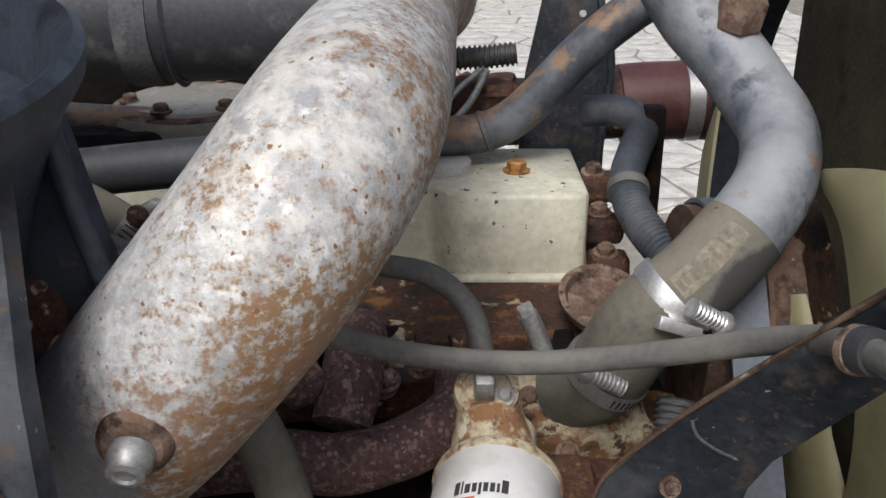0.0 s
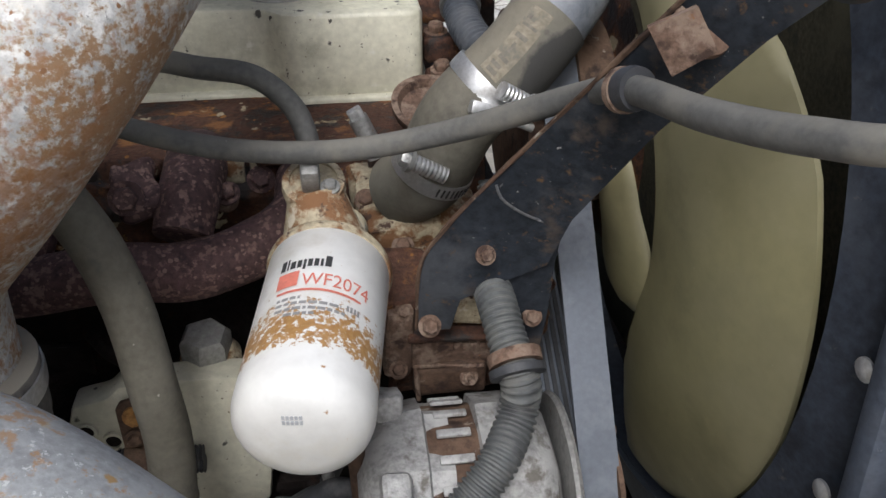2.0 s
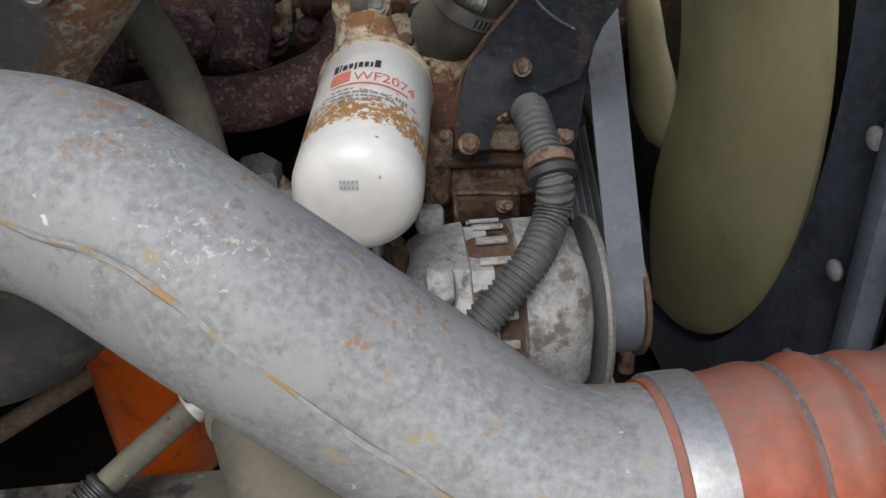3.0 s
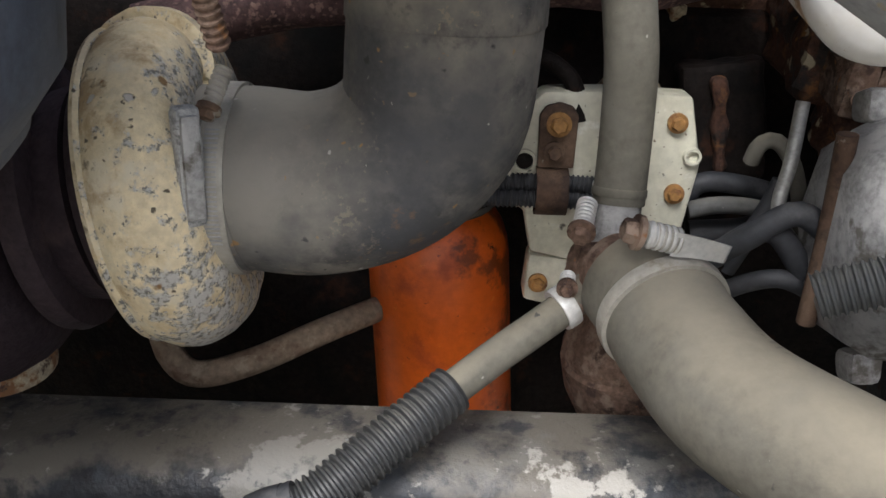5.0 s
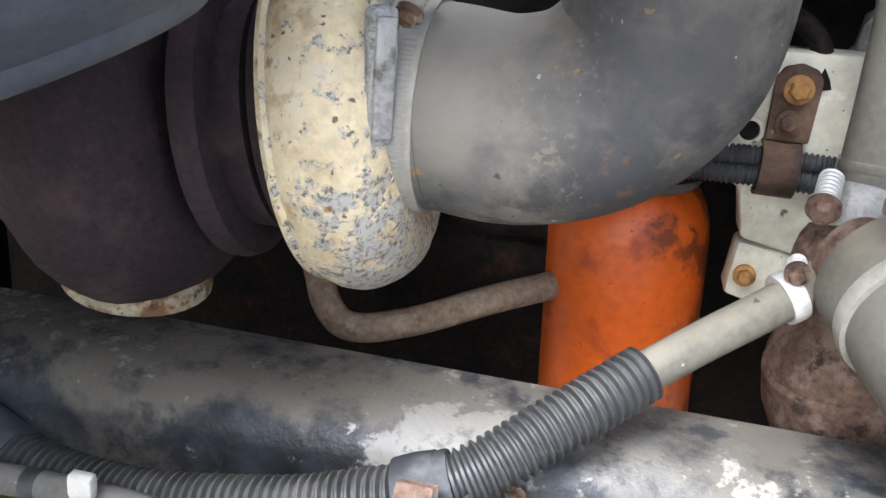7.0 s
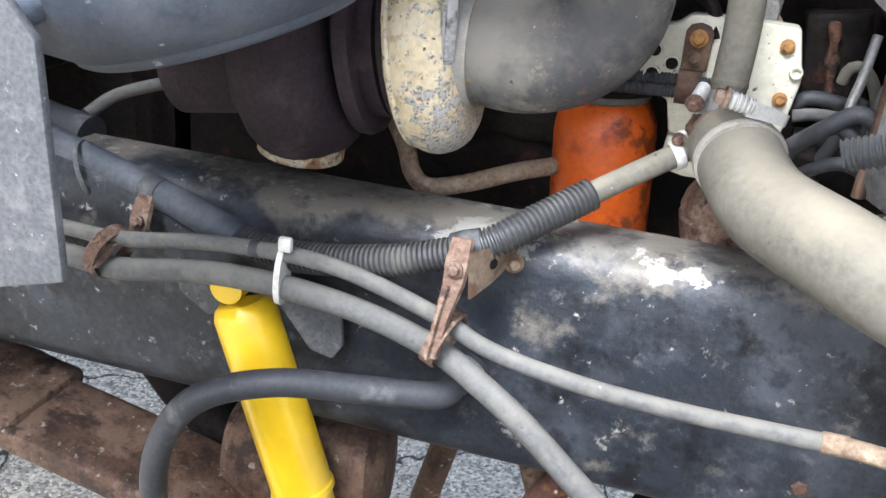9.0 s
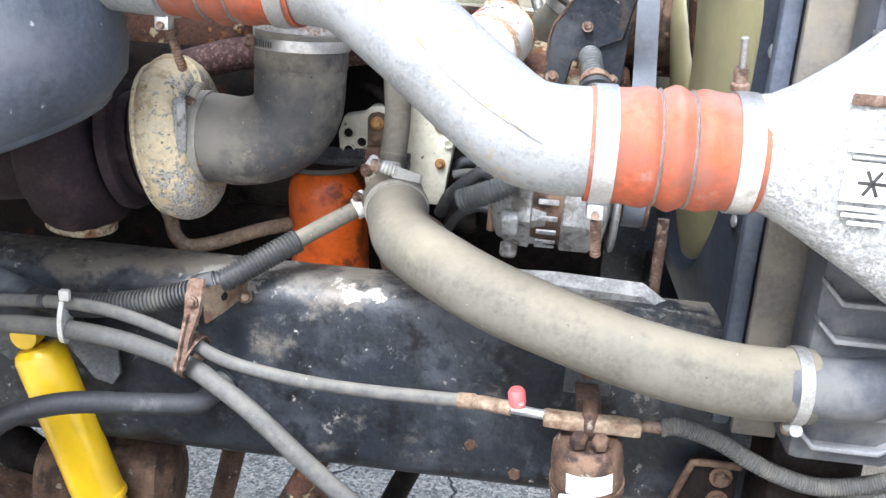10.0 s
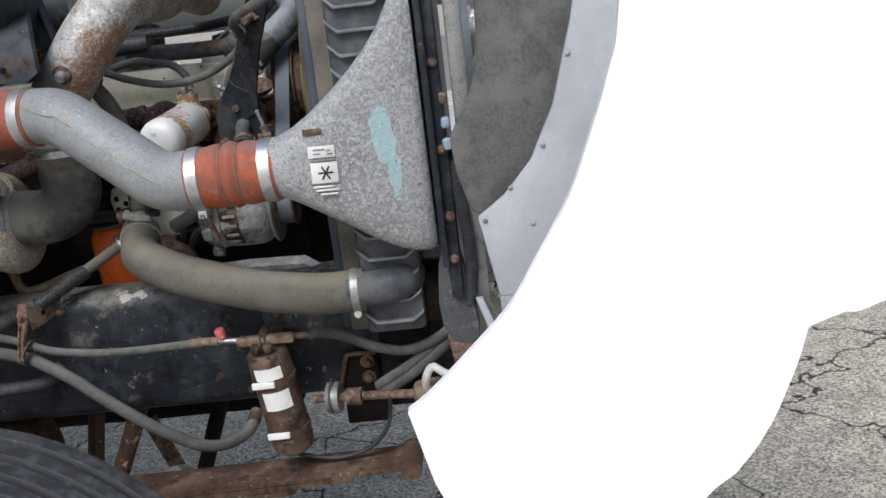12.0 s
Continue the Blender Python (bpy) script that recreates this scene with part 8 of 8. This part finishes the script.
single("front_beam", box((0.50, 0.06, 0.05), pose(0.83, 0.16, 0.955, 0, -4, -6), 0.006), INNER, "pale dirty beam behind the front arm", "beam")
single("headlamp_bucket", lump((0.20, 0.12, 0.14), pose(0.93, 0.02, 0.93, 0, 10, 0), 0.01, 4, 0.03, 71), DUSTYBLUE, "blue-grey housing under the hood", "housing")

# ---- grille panels in front of the radiator ----
grille = thing("grille", (0.9, 0.45, 0.62), "bright metal grille panels with beaded bars", "grille")


def top_line(x):
    return 1.259 + 0.28 * (x - 0.696)


def mid_line(x):
    return 1.063 + 0.285 * (x - 0.713)


BAR = Vector((0.47, 0, -0.88))
for line, length in ((top_line, 0.197), (mid_line, 0.34)):
    part("panel", sheet([[(x + BAR.x * q, 0.462, line(x) + BAR.z * q) for x in (0.52, 0.66, 0.80, 0.92)] for q in (0.012, length * 0.5, length)], (0, 0.008, 0)), GRILLEBACK, grille)
    for k in range(13):
        x = 0.60 + k * 0.0245
        start = Vector((x, 0.455, line(x))) + BAR * 0.006
        part("bar", tube([tuple(start), tuple(start + BAR * (length - 0.012))], 0.0032, 8, ribs=(0.0098, 0.0026)), FINS, grille)
        part("bar_end", box((0.012, 0.006, 0.020), pose(x + 0.002, 0.452, line(x) - 0.004, 0, 28, 0), 0.002), FINS, grille)
part("divider", sheet([[(x, 0.446, mid_line(x) + q) for q in (0.006, 0.028)] for x in (0.52, 0.75, 0.95)], (0, 0.012, 0)), GRILLEBACK, grille)
# near-black strips stand in for the shaded gaps along the panels' upper edges
part("dark_gap", sheet([[(x, 0.458, mid_line(x) + q) for q in (-0.012, 0.006)] for x in (0.52, 0.75, 0.95)], (0, 0.003, 0)), BLOCK, grille)
part("dark_gap", sheet([[(x, 0.458, top_line(x) + q) for q in (-0.010, 0.006)] for x in (0.52, 0.75, 0.95)], (0, 0.003, 0)), BLOCK, grille)
part("inner_shell", sheet([[(x, 0.515 + 0.02 * math.sin(6 * x), z + 0.28 * (x - 0.7)) for z in np.linspace(1.265, 2.1, 8)] for x in np.linspace(0.62, 1.0, 10)], (0, 0.015, 0)), DUSTYWALL, hood, "dusty blue-grey inner shell", 60)
part("heat_foil", sheet([[(x0 + (x1 - x0) * u, 0.452 + 0.006 * math.sin(70 * z + 9 * u) + 0.004 * math.sin(31 * u + 50 * z), z) for u in np.linspace(0, 1, 14)] for z, x0, x1 in zip(np.linspace(1.40, 1.75, 22), np.linspace(0.665, 0.66, 22), (0.735, 0.748, 0.758, 0.766, 0.772, 0.774, 0.776, 0.777, 0.778, 0.778, 0.778, 0.778, 0.778, 0.778, 0.778, 0.778, 0.778, 0.778, 0.778, 0.778, 0.778, 0.778))], (0, 0.004, 0)), FOIL, hood, "crinkled silver heat foil", 60)

# ---- details on the cooler tank ----
BADGE = pose(0.391, 0.0915, 1.390, 0, 2, 6)
part("badge", box((0.046, 0.004, 0.036), BADGE, 0.001), LABEL, cooler, "pale square badge")
star = Shape()
for k in range(3):
    star.plus(box((0.026, 0.002, 0.003), BADGE @ pose(0.002, -0.0022, 0, 0, 60 * k, 0), 0.0005))
part("badge_star", star, BLACKINK, cooler)
part("badge_plate", box((0.046, 0.003, 0.020), BADGE @ pose(-0.002, 0, 0.036), 0.001), LABEL, cooler)
for x, z, w in ((-0.006, 0.040, 0.020), (0.010, 0.038, 0.006), (-0.010, 0.033, 0.012), (0.012, 0.032, 0.010), (0.0, 0.022, 0.040), (-0.004, -0.024, 0.036), (0.002, -0.030, 0.040), (0.004, -0.037, 0.030)):
    part("badge_bar", box((w, 0.003, 0.0032), BADGE @ pose(x, -0.001, z), 0.0005), GREYINK if z > 0 else LABEL, cooler)
part("rust_patch", box((0.032, 0.003, 0.010), pose(0.379, 0.0925, 1.4615, 0, 1, 6), 0.001), RUSTY, cooler, "rusty paint patch")

# ---- rivets on the hood's inner panel ----
for x, z in ((0.656, 1.312), (0.755, 1.421), (0.803, 1.553), (0.73, 1.30), (0.70, 1.36)):
    part("rivet", lathe([(0.0042, 0.0), (0.004, 0.0015), (0.002, 0.0025), (0.0, 0.003)], (x, -0.0565, z), (0, -1, 0), 14), GREYSTEEL, hood)

# ---- grey taper plate and white bracket at the front of the rail ----
single("rail_taper", sheet([[(0.05, 0.425, 1.150), (0.05, 0.440, 1.158)], [(0.14, 0.425, 1.148), (0.14, 0.445, 1.160)], [(0.259, 0.425, 1.143), (0.259, 0.445, 1.156)], [(0.30, 0.425, 1.120), (0.30, 0.445, 1.128)], [(0.335, 0.425, 1.098), (0.335, 0.445, 1.102)]], (0, 0.02, -0.06)), ALTMETAL, "grey tapered plate on the frame rail", "plate")
CLEAN_AXIS = Vector((-0.29, -0.16, 1)).normalized()
part("rim", lathe([(0.1785, 0.0), (0.184, 0.004), (0.186, 0.012), (0.184, 0.020), (0.1785, 0.024)], Vector((-0.514, 0.262, 1.320)) + CLEAN_AXIS * 0.20, CLEAN_AXIS, 64), DUSTYBLUE, cleaner)
part("base_ring", lathe([(0.122, 0.0), (0.128, 0.004), (0.131, 0.010), (0.124, 0.012)], Vector((-0.514, 0.262, 1.320)) + CLEAN_AXIS * 0.008, CLEAN_AXIS, 64), DUSTYBLUE, cleaner)
part("fold", plate([(0.905, 1.60), (1.0, 1.352), (1.2, 1.42), (1.2, 1.95), (0.93, 1.95), (0.895, 1.75)], 0.01, pose(0, -0.075, 0, 90), 0.003), DUSTYWALL, hood, "pale blue inner fold")
part("trough", sheet([[(x, y, z) for x in (0.667, 0.80, 0.95, 1.12)] for y, z in ((-0.058, 1.186), (-0.050, 1.15), (-0.028, 1.11), (0.005, 1.08), (0.04, 1.06))], (0, 0.012, 0)), INNER, hood, "dirty white inner trough", 60)
part("side_strip", plate([(0.622, 1.12), (0.636, 1.12), (0.694, 0.944), (0.676, 0.936)], 0.012, pose(0, 0.15, 0, 90), 0.003), INNER, hood, "pale side strip")
single("drain_cable", tube([(0.412, 0.27, 0.90), (0.422, 0.27, 0.875), (0.409, 0.27, 0.819), (0.362, 0.27, 0.774), (0.295, 0.268, 0.761), (0.23, 0.262, 0.778), (0.205, 0.24, 0.80)], 0.0045, 10), RUBBERBLACK, "thin black cable hanging below the canister", "cable")

# ---- clutter in the dark behind the turbocharger ----
for k, (line, r, m) in enumerate((
        ([(-1.2, 0.70, 1.32), (-0.95, 0.64, 1.30), (-0.75, 0.66, 1.25), (-0.62, 0.70, 1.20)], 0.016, RUBBERBLACK),
        ([(-1.1, 0.74, 1.42), (-0.85, 0.70, 1.36), (-0.7, 0.72, 1.28)], 0.012, RUBBERGREY))):
    single("rear_hose", tube(line, r, 18), m, "dark dusty hose deep behind the turbocharger", "hose", "rear hoses")

# added dark mass that hides the bright paving behind the engine
heater = thing("rear_dark_fill", (-0.60, 1.16, 1.28), "dark block added to fill a bright gap behind the engine", "housing")
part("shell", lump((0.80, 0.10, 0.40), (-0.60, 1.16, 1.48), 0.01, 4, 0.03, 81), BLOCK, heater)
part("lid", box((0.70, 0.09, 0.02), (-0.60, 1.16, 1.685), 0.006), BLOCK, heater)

# ---- stones of the paving beyond the truck ----
dice = random.Random(7)
NX, NY, STEP = 15, 24, 0.42
corner = {(i, j): Vector((-1.2 + STEP * (i + 0.5 * (j % 2)) + dice.uniform(-0.13, 0.13), 5.0 + STEP * 1.05 * j + dice.uniform(-0.13, 0.13), 0)) for i in range(NX + 1) for j in range(NY + 1)}
for i in range(NX):
    for j in range(NY):
        ring = [corner[i, j], corner[i + 1, j], corner[i + 1, j + 1], corner[i, j + 1]]
        mid = sum(ring, Vector()) / 4
        outline = []
        for a, b in zip(ring, ring[1:] + ring[:1]):
            outline += [mid + (a - mid) * 0.90, mid + (a.lerp(b, 0.5) - mid) * dice.uniform(0.90, 0.96)]
        high = 0.032 + dice.uniform(0.0, 0.006)
        n = len(outline)
        verts = [p + Vector((0, 0, 0.020)) for p in outline] + [p + Vector((0, 0, high - 0.005)) for p in outline] + [mid + (p - mid) * 0.95 + Vector((0, 0, high)) for p in outline]
        faces = [(r * n + k, r * n + (k + 1) % n, (r + 1) * n + (k + 1) % n, (r + 1) * n + k) for r in (0, 1) for k in range(n)] + [tuple(range(2 * n, 3 * n))]
        part("paving_stone", Shape().add(verts, faces), LITPAVING, pavement)
